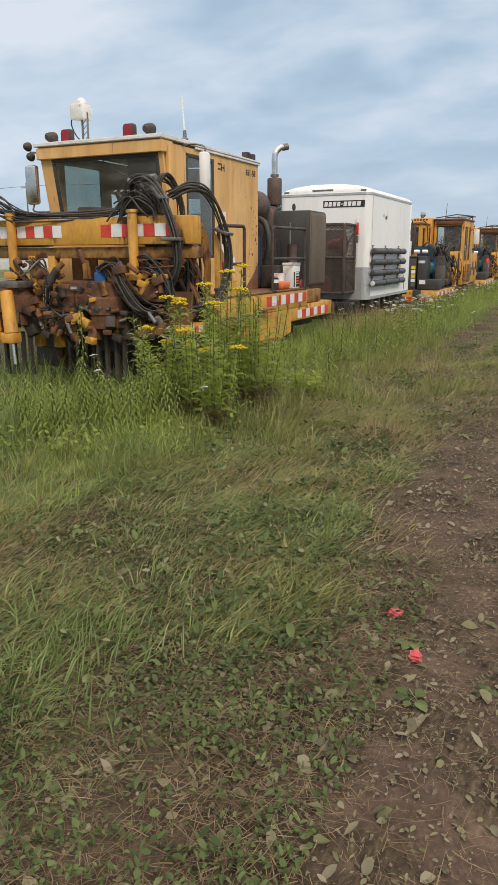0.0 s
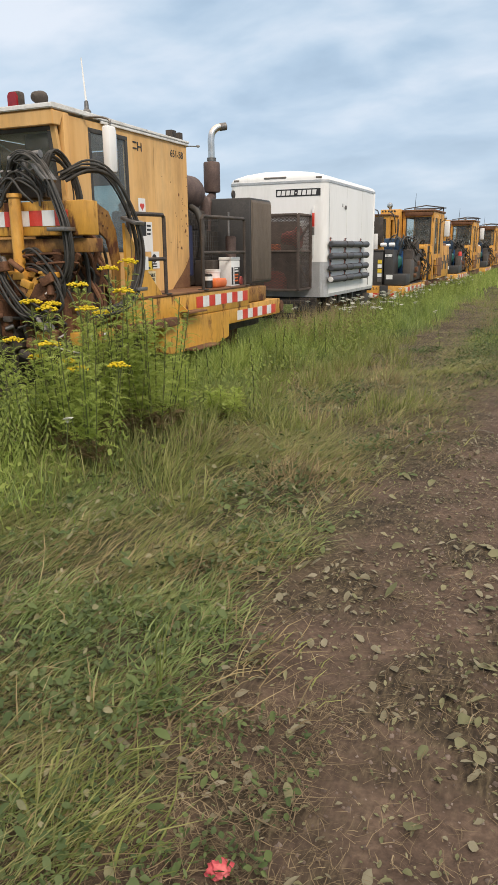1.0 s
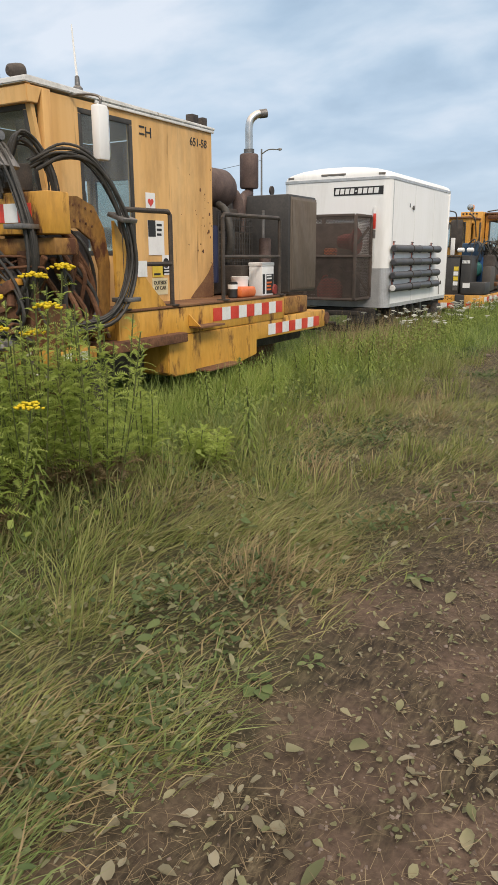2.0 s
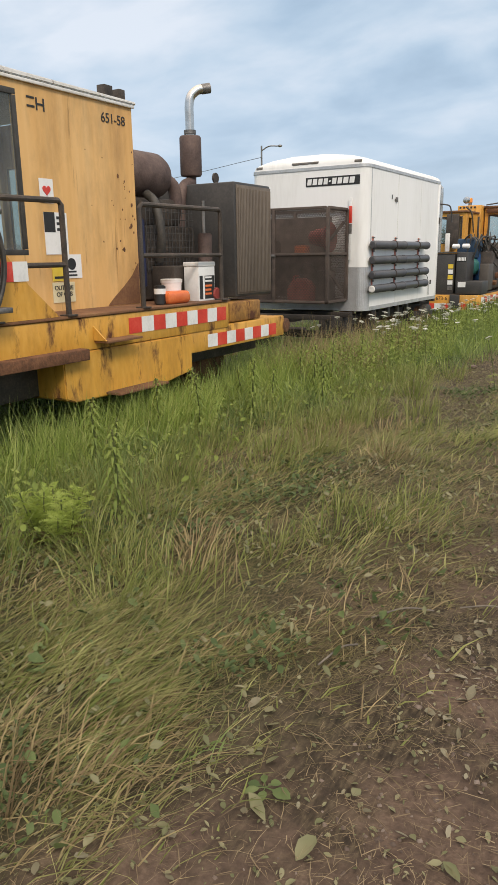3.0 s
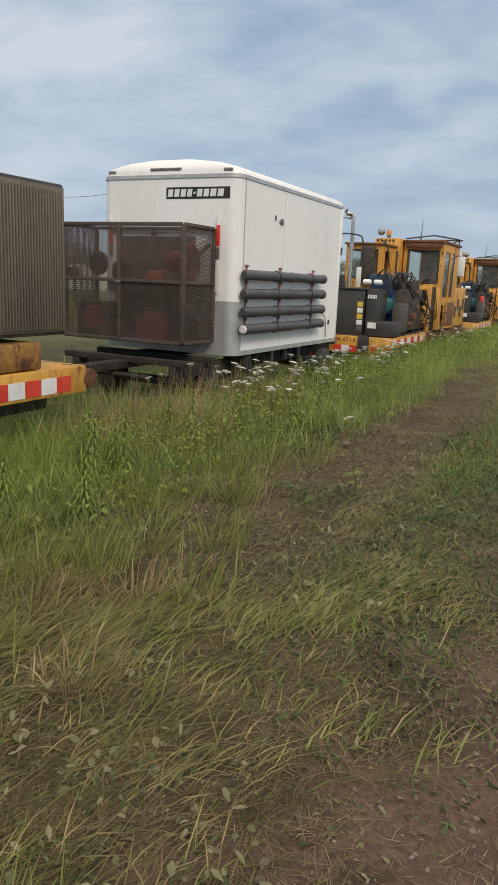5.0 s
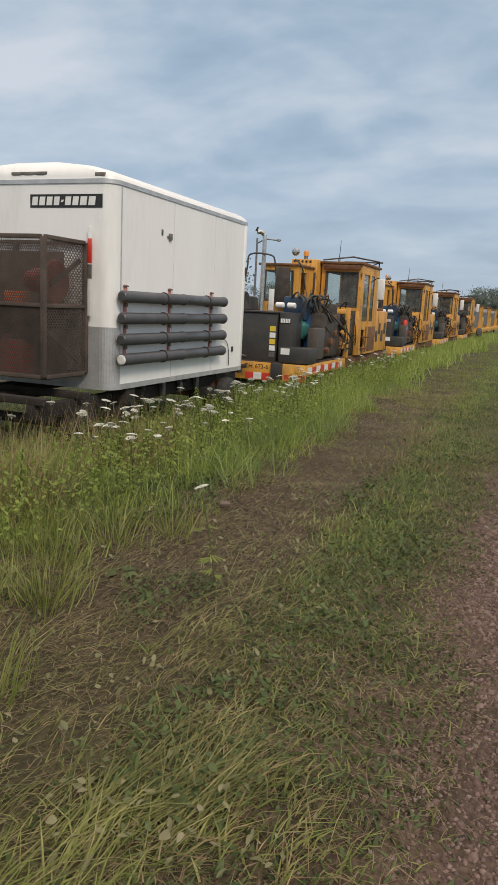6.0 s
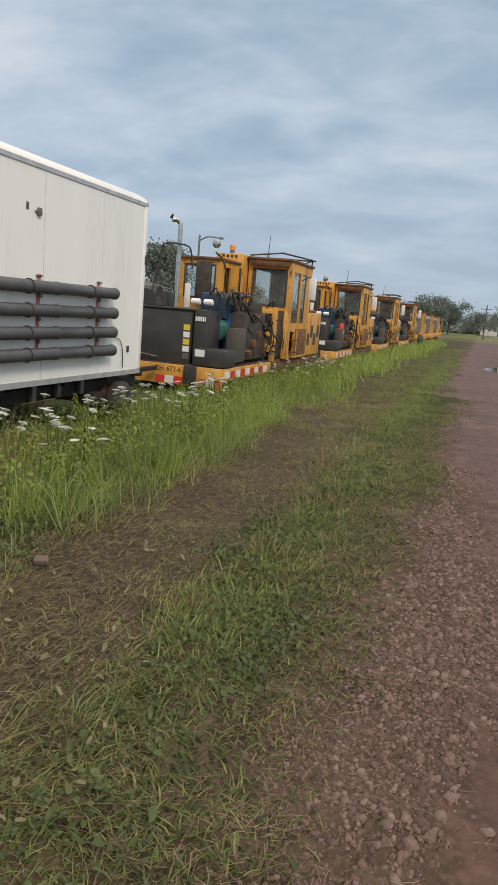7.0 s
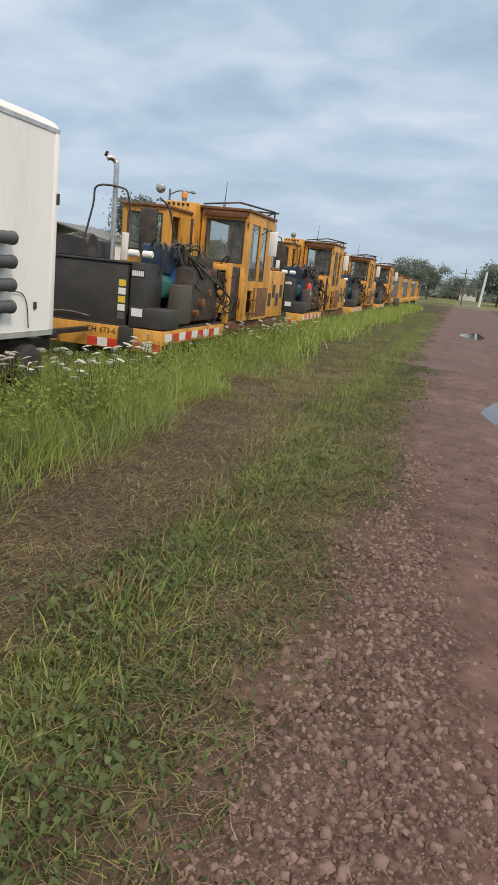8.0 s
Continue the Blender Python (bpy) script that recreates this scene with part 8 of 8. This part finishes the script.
WEEDS = [(-1.45, 3.3, 0.45, 0.7), (-1.1, 2.4, 0.35, 0.5), (-1.3, 4.4, 0.4, 0.5), (-1.6, 5.4, 0.4, 0.6), (-2.1, 8.4, 0.5, 0.9), (-2.4, 7.4, 0.4, 0.6), (-1.3, 6.5, 0.3, 0.3),
         (-1.75, 11.8, 0.35, 0.5), (-1.1, 12.1, 0.38, 0.9), (-0.95, 13.2, 0.38, 0.9), (-1.2, 14.6, 0.3, 1.0), (-1.1, 10.9, 0.3, 0.6), (-2.7, 13.6, 0.4, 0.9), (-1.05, 16.5, 0.25, 1.2), (-3.2, 10.2, 0.5, 1.2), (-3.3, 8.6, 0.4, 0.8)]
x, y = scatter(90000, -3.6, -0.4, 1.5, 18, lambda x, y: patch(x, y, WEEDS), 101)
leaves("low_weeds", x, y, 0.008 + 0.013 * q.rand(len(x)) ** 1.5, GRASS_DARK, 102, "low dark green leafy weeds in the trodden grass", 0.012 + 0.05 * q.rand(len(x)), 0.6, True)
x, y = scatter(7000, -2.2, -0.5, 0.7, 3.2, lambda x, y: 0.3 * (1 - mown_zone(x, y)) + 0.5 * patch(x, y, [(-1.2, 1.7, 0.5, 0.6)]), 103)
leaves("small_weeds", x, y, 0.006 + 0.012 * q.rand(len(x)) ** 1.5, GRASS_DARK, 104, "small dull green weeds on the matted ground", 0.01, 0.5, True)
x, y = scatter(16000, -2.6, -0.5, 0.7, 3.4, lambda x, y: 1 - 0.6 * mown_zone(x, y), 105)
blades("matted_stalks", x, y, 0.04 + 0.13 * q.rand(len(x)) ** 2, 0.93 + 0.07 * q.rand(len(x)), 0.0018 + 0.002 * q.rand(len(x)), STRAW_BITS, 106, "dark matted dead stalks on the ground", z=ground_height(x, y) + 0.03 * q.rand(len(x)), rise=0.2, fine=True)

x, y = scatter(16000, -2.7, -0.6, 1.3, 14.5, lambda x, y: mown_zone(x, y) * (0.25 + 0.75 * step(value_noise(x, y, 0.4, 111), 0.4, 0.65)), 112)
leaves("cut_leaves", x, y, 0.007 + 0.014 * q.rand(len(x)) ** 1.6, LEAF, 113, "pale cut leaf bits lying in the trodden grass", 0.02 + 0.05 * q.rand(len(x)), 0.5, True)

SCRAP = material("faded_red_plastic", [(0.38, 0.04, 0.05), (0.48, 0.07, 0.08), (0.56, 0.13, 0.13)], 0.5, 0, 30, 90, bump=0.2)
for i, (x0, y0) in enumerate(((-0.61, 2.72), (-0.46, 2.42))):
    z0 = float(ground_height(x0, y0))
    b = bmesh.new()
    bmesh.ops.create_icosphere(b, subdivisions=3, radius=1.0)
    q2 = random.Random(i)
    ph = [q2.random() * 6 for _ in range(4)]
    for v in b.verts:
        d = 1 + 0.22 * math.sin(7 * v.co.x + ph[0]) * math.sin(6 * v.co.y + ph[1]) + 0.18 * math.sin(9 * v.co.z + 5 * v.co.x + ph[2])
        v.co = Vector((v.co.x * 0.030 * d, v.co.y * 0.023 * d, v.co.z * 0.016 * d))
    bmesh.ops.transform(b, matrix=pose(x0, y0, z0 + 0.022, 8, -6, 40 + 60 * i), verts=b.verts)
    scrap = part("plastic_scrap", b, SCRAP, None)
    tagged(scrap, "crumpled bright red plastic scrap on the dirt", "litter", "red scraps")
slab = part("flat_stone", box(-2.27, -2.19, 13.57, 13.65, 0.0, 0.035, 0.012, turn=pose(0, 0, 0, 5, 0, 30)), GRIT)
tagged(slab, "flat grey stone lying in the worn grass", "stone")
x, y = scatter(42000, -4.4, -2.6, 11.5, 30, lambda x, y: 0.8 * tall_zone(x, y), 57)
leaves("weed_leaves", x, y, 0.008 + 0.014 * q.rand(len(x)), LEAF_GREEN, 22, "small leaves of the tall weeds along the rails", 0.06 + 0.36 * q.rand(len(x)) ** 0.7, 0.6, "speck")
x, y = scatter(9000, -5.2, -2.4, 4.0, 11.5, lambda x, y: 0.7 * tall_zone(x, y), 58)
leaves("weed_leaves", x, y, 0.010 + 0.018 * q.rand(len(x)), LEAF_GREEN, 23, "leaves of low weeds before the machine", 0.03 + 0.2 * q.rand(len(x)), 0.6, True)
for i, (x0, y0, l, a) in enumerate(((-0.85, 7.1, 0.26, 40), (-0.55, 7.3, 0.25, 10), (0.25, 25.5, 0.9, -20), (-0.95, 6.7, 0.2, 70))):
    z0 = float(ground_height(x0, y0)) + 0.015
    dx, dy = l / 2 * math.cos(radians(a)), l / 2 * math.sin(radians(a))
    tw_ = part("twig", hose([(x0 - dx, y0 - dy, z0), (x0, y0 + 0.02, z0 + 0.02), (x0 + dx, y0 + dy, z0 + 0.005)], 0.0035, 6, 4), BALLAST_WOOD)
    tagged(tw_, "dry grey twig lying on the dirt", "twig", "twigs")


def rosette(x0, y0, n, size, mat, seed, label):
    """A low weed with broad leaves spreading from one root."""
    q = random.Random(seed)
    z0 = float(ground_height(x0, y0))
    t = thing("rosette_weed", (x0, y0, z0), label, "weed", "low rosette weeds")
    for k in range(n):
        a, l = 6.283 * k / n + q.uniform(-0.35, 0.35), size * q.uniform(0.65, 1.15)
        w, up, roll = l * q.uniform(0.2, 0.32), q.uniform(0.12, 0.5), q.uniform(-0.3, 0.3)
        b = bmesh.new()
        rows = []
        for f_, wf in ((0.0, 0.08), (0.3, 0.12), (0.45, 0.75), (0.65, 1.0), (0.85, 0.65), (1.0, 0.04)):
            c = Vector((math.cos(a) * l * f_, math.sin(a) * l * f_, 0.008 + l * (up * f_ - 0.9 * up * f_ * f_)))
            sd_ = Vector((-math.sin(a), math.cos(a), roll)) * w * wf
            lift = Vector((0, 0, 0.18 * w * wf))
            rows.append([b.verts.new(p + Vector((x0, y0, z0))) for p in (c - sd_ + lift, c, c + sd_ + lift)])
        for r0, r1 in zip(rows, rows[1:]):
            for j in (0, 1):
                b.faces.new((r0[j], r0[j + 1], r1[j + 1], r1[j]))
        part("leaf", b, mat, t)
    return t


for i, (x0, y0, n, l, mat) in enumerate(((-0.50, 2.53, 7, 0.07, LEAF_DULL), (-0.42, 2.18, 7, 0.08, LEAF_DULL), (-0.2, 2.3, 6, 0.055, LEAF_DULL), (0.08, 2.45, 6, 0.05, LEAF_DULL), (-1.42, 3.2, 5, 0.10, LEAF_DULL), (-1.46, 4.35, 5, 0.09, LEAF_DULL),
                                         (-1.05, 4.9, 7, 0.085, LEAF_DULL), (-1.25, 5.0, 6, 0.07, LEAF_DULL), (-0.95, 5.1, 5, 0.06, LEAF_DULL), (-1.7, 3.7, 5, 0.09, LEAF_DULL), (-1.15, 3.75, 5, 0.08, LEAF_DULL), (-2.2, 12.1, 6, 0.10, LEAF_DULL), (-0.85, 6.0, 6, 0.07, LEAF_DULL))):
    rosette(x0, y0, n, l, mat, 200 + i, "low broad-leaved green weed on the dirt")


# ---------------------------------------------------------------- flowering weeds
def umbel_plant(seed, h, r):
    """A white-flowered umbel weed: stem, a few leaves and a domed flower head."""
    q = random.Random(seed)
    t = thing("umbel_flower", (0, 0, 0), "tall weed with a flat white flower head", "flower", "white umbel flowers")
    lx, ly = q.uniform(-0.08, 0.08), q.uniform(-0.08, 0.08)
    st_ = hose([(0, 0, -0.02), (lx * 0.4, ly * 0.4, h * 0.5), (lx, ly, h)], 0.004, 5, 3)
    part("stem", st_, STEM, t)
    b = bmesh.new()
    tx, ty = q.uniform(-0.35, 0.35), q.uniform(-0.35, 0.35)
    for k in range(80):
        a, d = q.random() * 6.28, r * math.sqrt(q.random())
        px, py = lx + d * math.cos(a), ly + d * math.sin(a)
        pz = h + 0.03 + 0.25 * (r - d) + tx * (px - lx) + ty * (py - ly)
        s = 0.006 + 0.005 * q.random()
        vs = [b.verts.new((px + s * math.cos(j * 1.2566), py + s * math.sin(j * 1.2566), pz + 0.004 * (j % 2))) for j in range(5)]
        b.faces.new(vs)
        if k % 3 == 0:
            w1, w2, w3 = b.verts.new((lx, ly, h)), b.verts.new((lx + 0.002, ly, h)), b.verts.new((px, py, pz - 0.002))
            b.faces.new((w1, w2, w3))
    part("flower_head", b, BLOOM_WHITE, t, "flat white flower head", False)
    f = bmesh.new()
    for k in range(9):
        a, z = q.random() * 6.28, h * q.uniform(0.1, 0.7)
        l = q.uniform(0.04, 0.1)
        for j in range(4):
            aa = a + 0.35 * (j - 1.5)
            p0 = Vector((lx * z / h, ly * z / h, z))
            d = Vector((math.cos(aa), math.sin(aa), -0.2)) * l
            sdv = Vector((-math.sin(aa), math.cos(aa), 0)) * 0.006
            f.faces.new([f.verts.new(p0), f.verts.new(p0 + d * 0.6 + sdv), f.verts.new(p0 + d), f.verts.new(p0 + d * 0.6 - sdv)])
    tagged(part("foliage", f, LEAF_GREEN, t, "", False), kind="stuff")
    return t


kinds = [umbel_plant(s, h, r) for s, h, r in ((1, 0.46, 0.038), (2, 0.54, 0.033), (3, 0.42, 0.028), (4, 0.60, 0.042))]
q = random.Random(44)
spots = [(-2.48, 14.75), (-1.62, 12.1), (-2.82, 5.02), (-4.55, 5.9), (-4.35, 5.85)]
for k in range(115):
    spots.append((q.gauss(-3.55, 0.42), q.uniform(13.4, 19.5)))
for k in range(30):
    spots.append((q.gauss(-3.55, 0.3), q.uniform(19.5, 28.0)))
for k in range(34):
    spots.append((q.gauss(-3.45, 0.3), q.gauss(26.3, 0.9)))
for i, (x0, y0) in enumerate(spots):
    src = kinds[i % 4]
    mm = pose(x0, y0, float(ground_height(x0, y0)), 0, 0, q.uniform(0, 360))
    if i < 4:
        src.matrix_basis = mm
    else:
        copy_thing(src, mm)


TANSY_LEAF = leaf_material("feathery_weed_leaf", [(0.25, 0.335, 0.065), (0.38, 0.46, 0.11), (0.50, 0.56, 0.18)], 0.55)
TANSY_DRY = leaf_material("dry_weed_leaf", [(0.10, 0.07, 0.035), (0.17, 0.125, 0.06), (0.24, 0.19, 0.09)], 0.2)


def tansy(seed, h, heads, stems_n=9, wide=0.20):
    """A bushy weed: upright stems, feathery fronds and flat clusters of yellow buttons."""
    q = random.Random(seed)
    t = thing("tansy_plant", (0, 0, 0), "bushy green weed with flat clusters of yellow button flowers", "plant", "yellow flowering weeds")
    stems, leafs, dry, blooms = bmesh.new(), bmesh.new(), bmesh.new(), bmesh.new()
    for s in range(stems_n):
        a, d = q.random() * 6.28, wide * math.sqrt(q.random())
        hh_ = h * (1.0 if s == 0 else q.uniform(0.62, 0.98))
        base = Vector((0.35 * d * math.cos(a), 0.35 * d * math.sin(a), -0.02))
        tip = Vector((1.1 * d * math.cos(a), 1.1 * d * math.sin(a), hh_))
        midp = base.lerp(tip, 0.55) + Vector((0.02 * math.cos(a), 0.02 * math.sin(a), 0.03))
        hose([base, midp, tip], 0.0042, 5, 3, bm=stems)
        for k in range(44):
            z = k / 44 * 0.86 + 0.12
            p0 = base.lerp(midp, z / 0.55) if z < 0.55 else midp.lerp(tip, (z - 0.55) / 0.45)
            aa = k * 2.4 + q.uniform(-0.4, 0.4)
            l = q.uniform(0.11, 0.17) * (1.0 - 0.45 * z)
            ax = Vector((math.cos(aa), math.sin(aa), q.uniform(0.2, 2.0))).normalized()
            sd_ = (ax.cross(Vector((0, 0, 1))).normalized() + Vector((0, 0, q.uniform(-0.9, 0.9)))).normalized()
            mesh = dry if z < 0.24 else leafs
            for j in range(7):
                f_ = (j + 1) / 7
                c = p0 + ax * l * f_ - Vector((0, 0, 0.45 * l * f_ * f_))
                for sg_ in (-1, 1):
                    e_ = c + (sd_ * sg_ * 0.8 + ax * 0.55) * l * 0.27 * (1.15 - 0.75 * abs(f_ - 0.45)) - Vector((0, 0, 0.006))
                    u_ = ax * l * 0.042
                    mesh.faces.new([mesh.verts.new(c - u_), mesh.verts.new(c + u_), mesh.verts.new(e_)])
        if s < heads:
            for k in range(44):
                b_, r_ = q.random() * 6.28, 0.075 * math.sqrt(q.random())
                lathe([(0.003, -0.006), (0.0095, 0), (0.009, 0.005), (0.003, 0.007)], tip + Vector((r_ * math.cos(b_), r_ * math.sin(b_), 0.03 - 3.5 * r_ * r_ + 0.016 * q.random())), "z", 6, blooms)
                if k % 4 == 0:
                    g_ = [stems.verts.new(tip + Vector((0.002 * c_, 0, -0.07))) for c_ in (-1, 1)]
                    stems.faces.new(g_ + [stems.verts.new(tip + Vector((r_ * math.cos(b_), r_ * math.sin(b_), 0.012)))])
    tagged(part("stalk", stems, STEM, t), kind="stuff")
    tagged(part("foliage", leafs, TANSY_LEAF, t, "feathery green leaves", False), kind="stuff")
    tagged(part("dry_foliage", dry, TANSY_DRY, t, "withered brown lower leaves", False), kind="stuff")
    if heads:
        tagged(part("bloom", blooms, BLOOM_YELLOW, t, "yellow button clusters", False), kind="stuff")
    return t


def put(ob, x0, y0, turn=0.0):
    ob.matrix_basis = pose(x0, y0, float(ground_height(x0, y0)), 0, 0, turn)


ta, tb_, tc_, td_ = tansy(1, 1.36, 5, 15, 0.24), tansy(2, 1.10, 2, 10, 0.22), tansy(3, 1.07, 3, 10, 0.22), tansy(4, 1.15, 0, 16, 0.30)
put(ta, -3.05, 5.80)
put(tb_, -3.56, 5.58, 70)
put(tc_, -2.86, 5.36, 30)
put(td_, -2.80, 6.10, 110)
for kind, x0, y0, a0 in ((tb_, -3.15, 5.52, 200), (td_, -2.98, 6.02, 20), (tc_, -3.32, 5.75, 190)):
    copy_thing(kind, pose(x0, y0, float(ground_height(x0, y0)), 0, 0, a0))
lime = tansy(5, 0.30, 0, 9, 0.16)
lime["label"] = "low lime-green leafy weed in the grass"
put(lime, -2.60, 6.95)
young = tansy(6, 0.62, 0, 7, 0.14)
young["label"] = "young feathery green weed beside the flowering bush"
put(young, -2.88, 6.62)


def goldenrod(seed, h):
    """An upright leafy weed with long narrow leaves."""
    q = random.Random(seed)
    t = thing("leafy_weed", (0, 0, 0), "upright green weed with long narrow leaves", "plant", "upright weeds")
    part("stem", hose([(0, 0, -0.02), (0.01, 0, h * 0.5), (0.0, 0.02, h)], 0.006, 5, 3), STEM, t)
    b = bmesh.new()
    for k in range(70):
        z = h * (0.15 + 0.85 * k / 70)
        a = k * 2.4
        l = 0.13 * (1.15 - 0.8 * (k / 70)) * q.uniform(0.7, 1.1)
        ax = Vector((math.cos(a), math.sin(a), -0.15)).normalized()
        sd_ = Vector((-math.sin(a), math.cos(a), 0)) * 0.009
        p0 = Vector((0, 0, z))
        m_ = p0 + ax * l * 0.5 + Vector((0, 0, 0.12 * l))
        e_ = p0 + ax * l - Vector((0, 0, 0.45 * l))
        b.faces.new([b.verts.new(p0), b.verts.new(m_ + sd_), b.verts.new(e_), b.verts.new(m_ - sd_)])
    tagged(part("foliage", b, LEAF_GREEN, t, "", False), kind="stuff")
    return t


ga, gb, gc = goldenrod(1, 1.12), goldenrod(2, 0.55), goldenrod(3, 0.42)
put(ga, -4.70, 5.95)
put(gb, -4.55, 6.0)
put(gc, -4.1, 5.5)
for x0, y0 in ((-4.82, 6.05), (-4.2, 5.3), (-3.9, 5.2), (-3.4, 5.4), (-4.4, 5.6), (-3.1, 5.0), (-3.6, 4.9), (-2.8, 5.6), (-2.5, 7.3), (-3.3, 8.0), (-3.7, 9.2), (-3.5, 10.4), (-3.6, 11.6), (-3.3, 12.6), (-3.2, 9.9), (-3.4, 31.0), (-3.5, 33.0), (-3.2, 38.0), (-3.3, 45.0), (-3.2, 51.0)):
    copy_thing(gb, pose(x0, y0, float(ground_height(x0, y0)), 0, 0, 37 * x0 * y0))
q = random.Random(71)
for k in range(70):
    x0, y0 = q.gauss(-3.55, 0.33), q.uniform(6.8, 30.0)
    copy_thing(q.choice((gb, gc)), pose(x0, y0, float(ground_height(x0, y0)), q.uniform(-8, 8), q.uniform(-8, 8), q.uniform(0, 360)))
for k in range(26):
    x0, y0 = q.uniform(-4.6, -3.2), q.uniform(4.6, 5.7)
    copy_thing(q.choice((gb, gc)), pose(x0, y0, float(ground_height(x0, y0)), q.uniform(-8, 8), q.uniform(-8, 8), q.uniform(0, 360)))
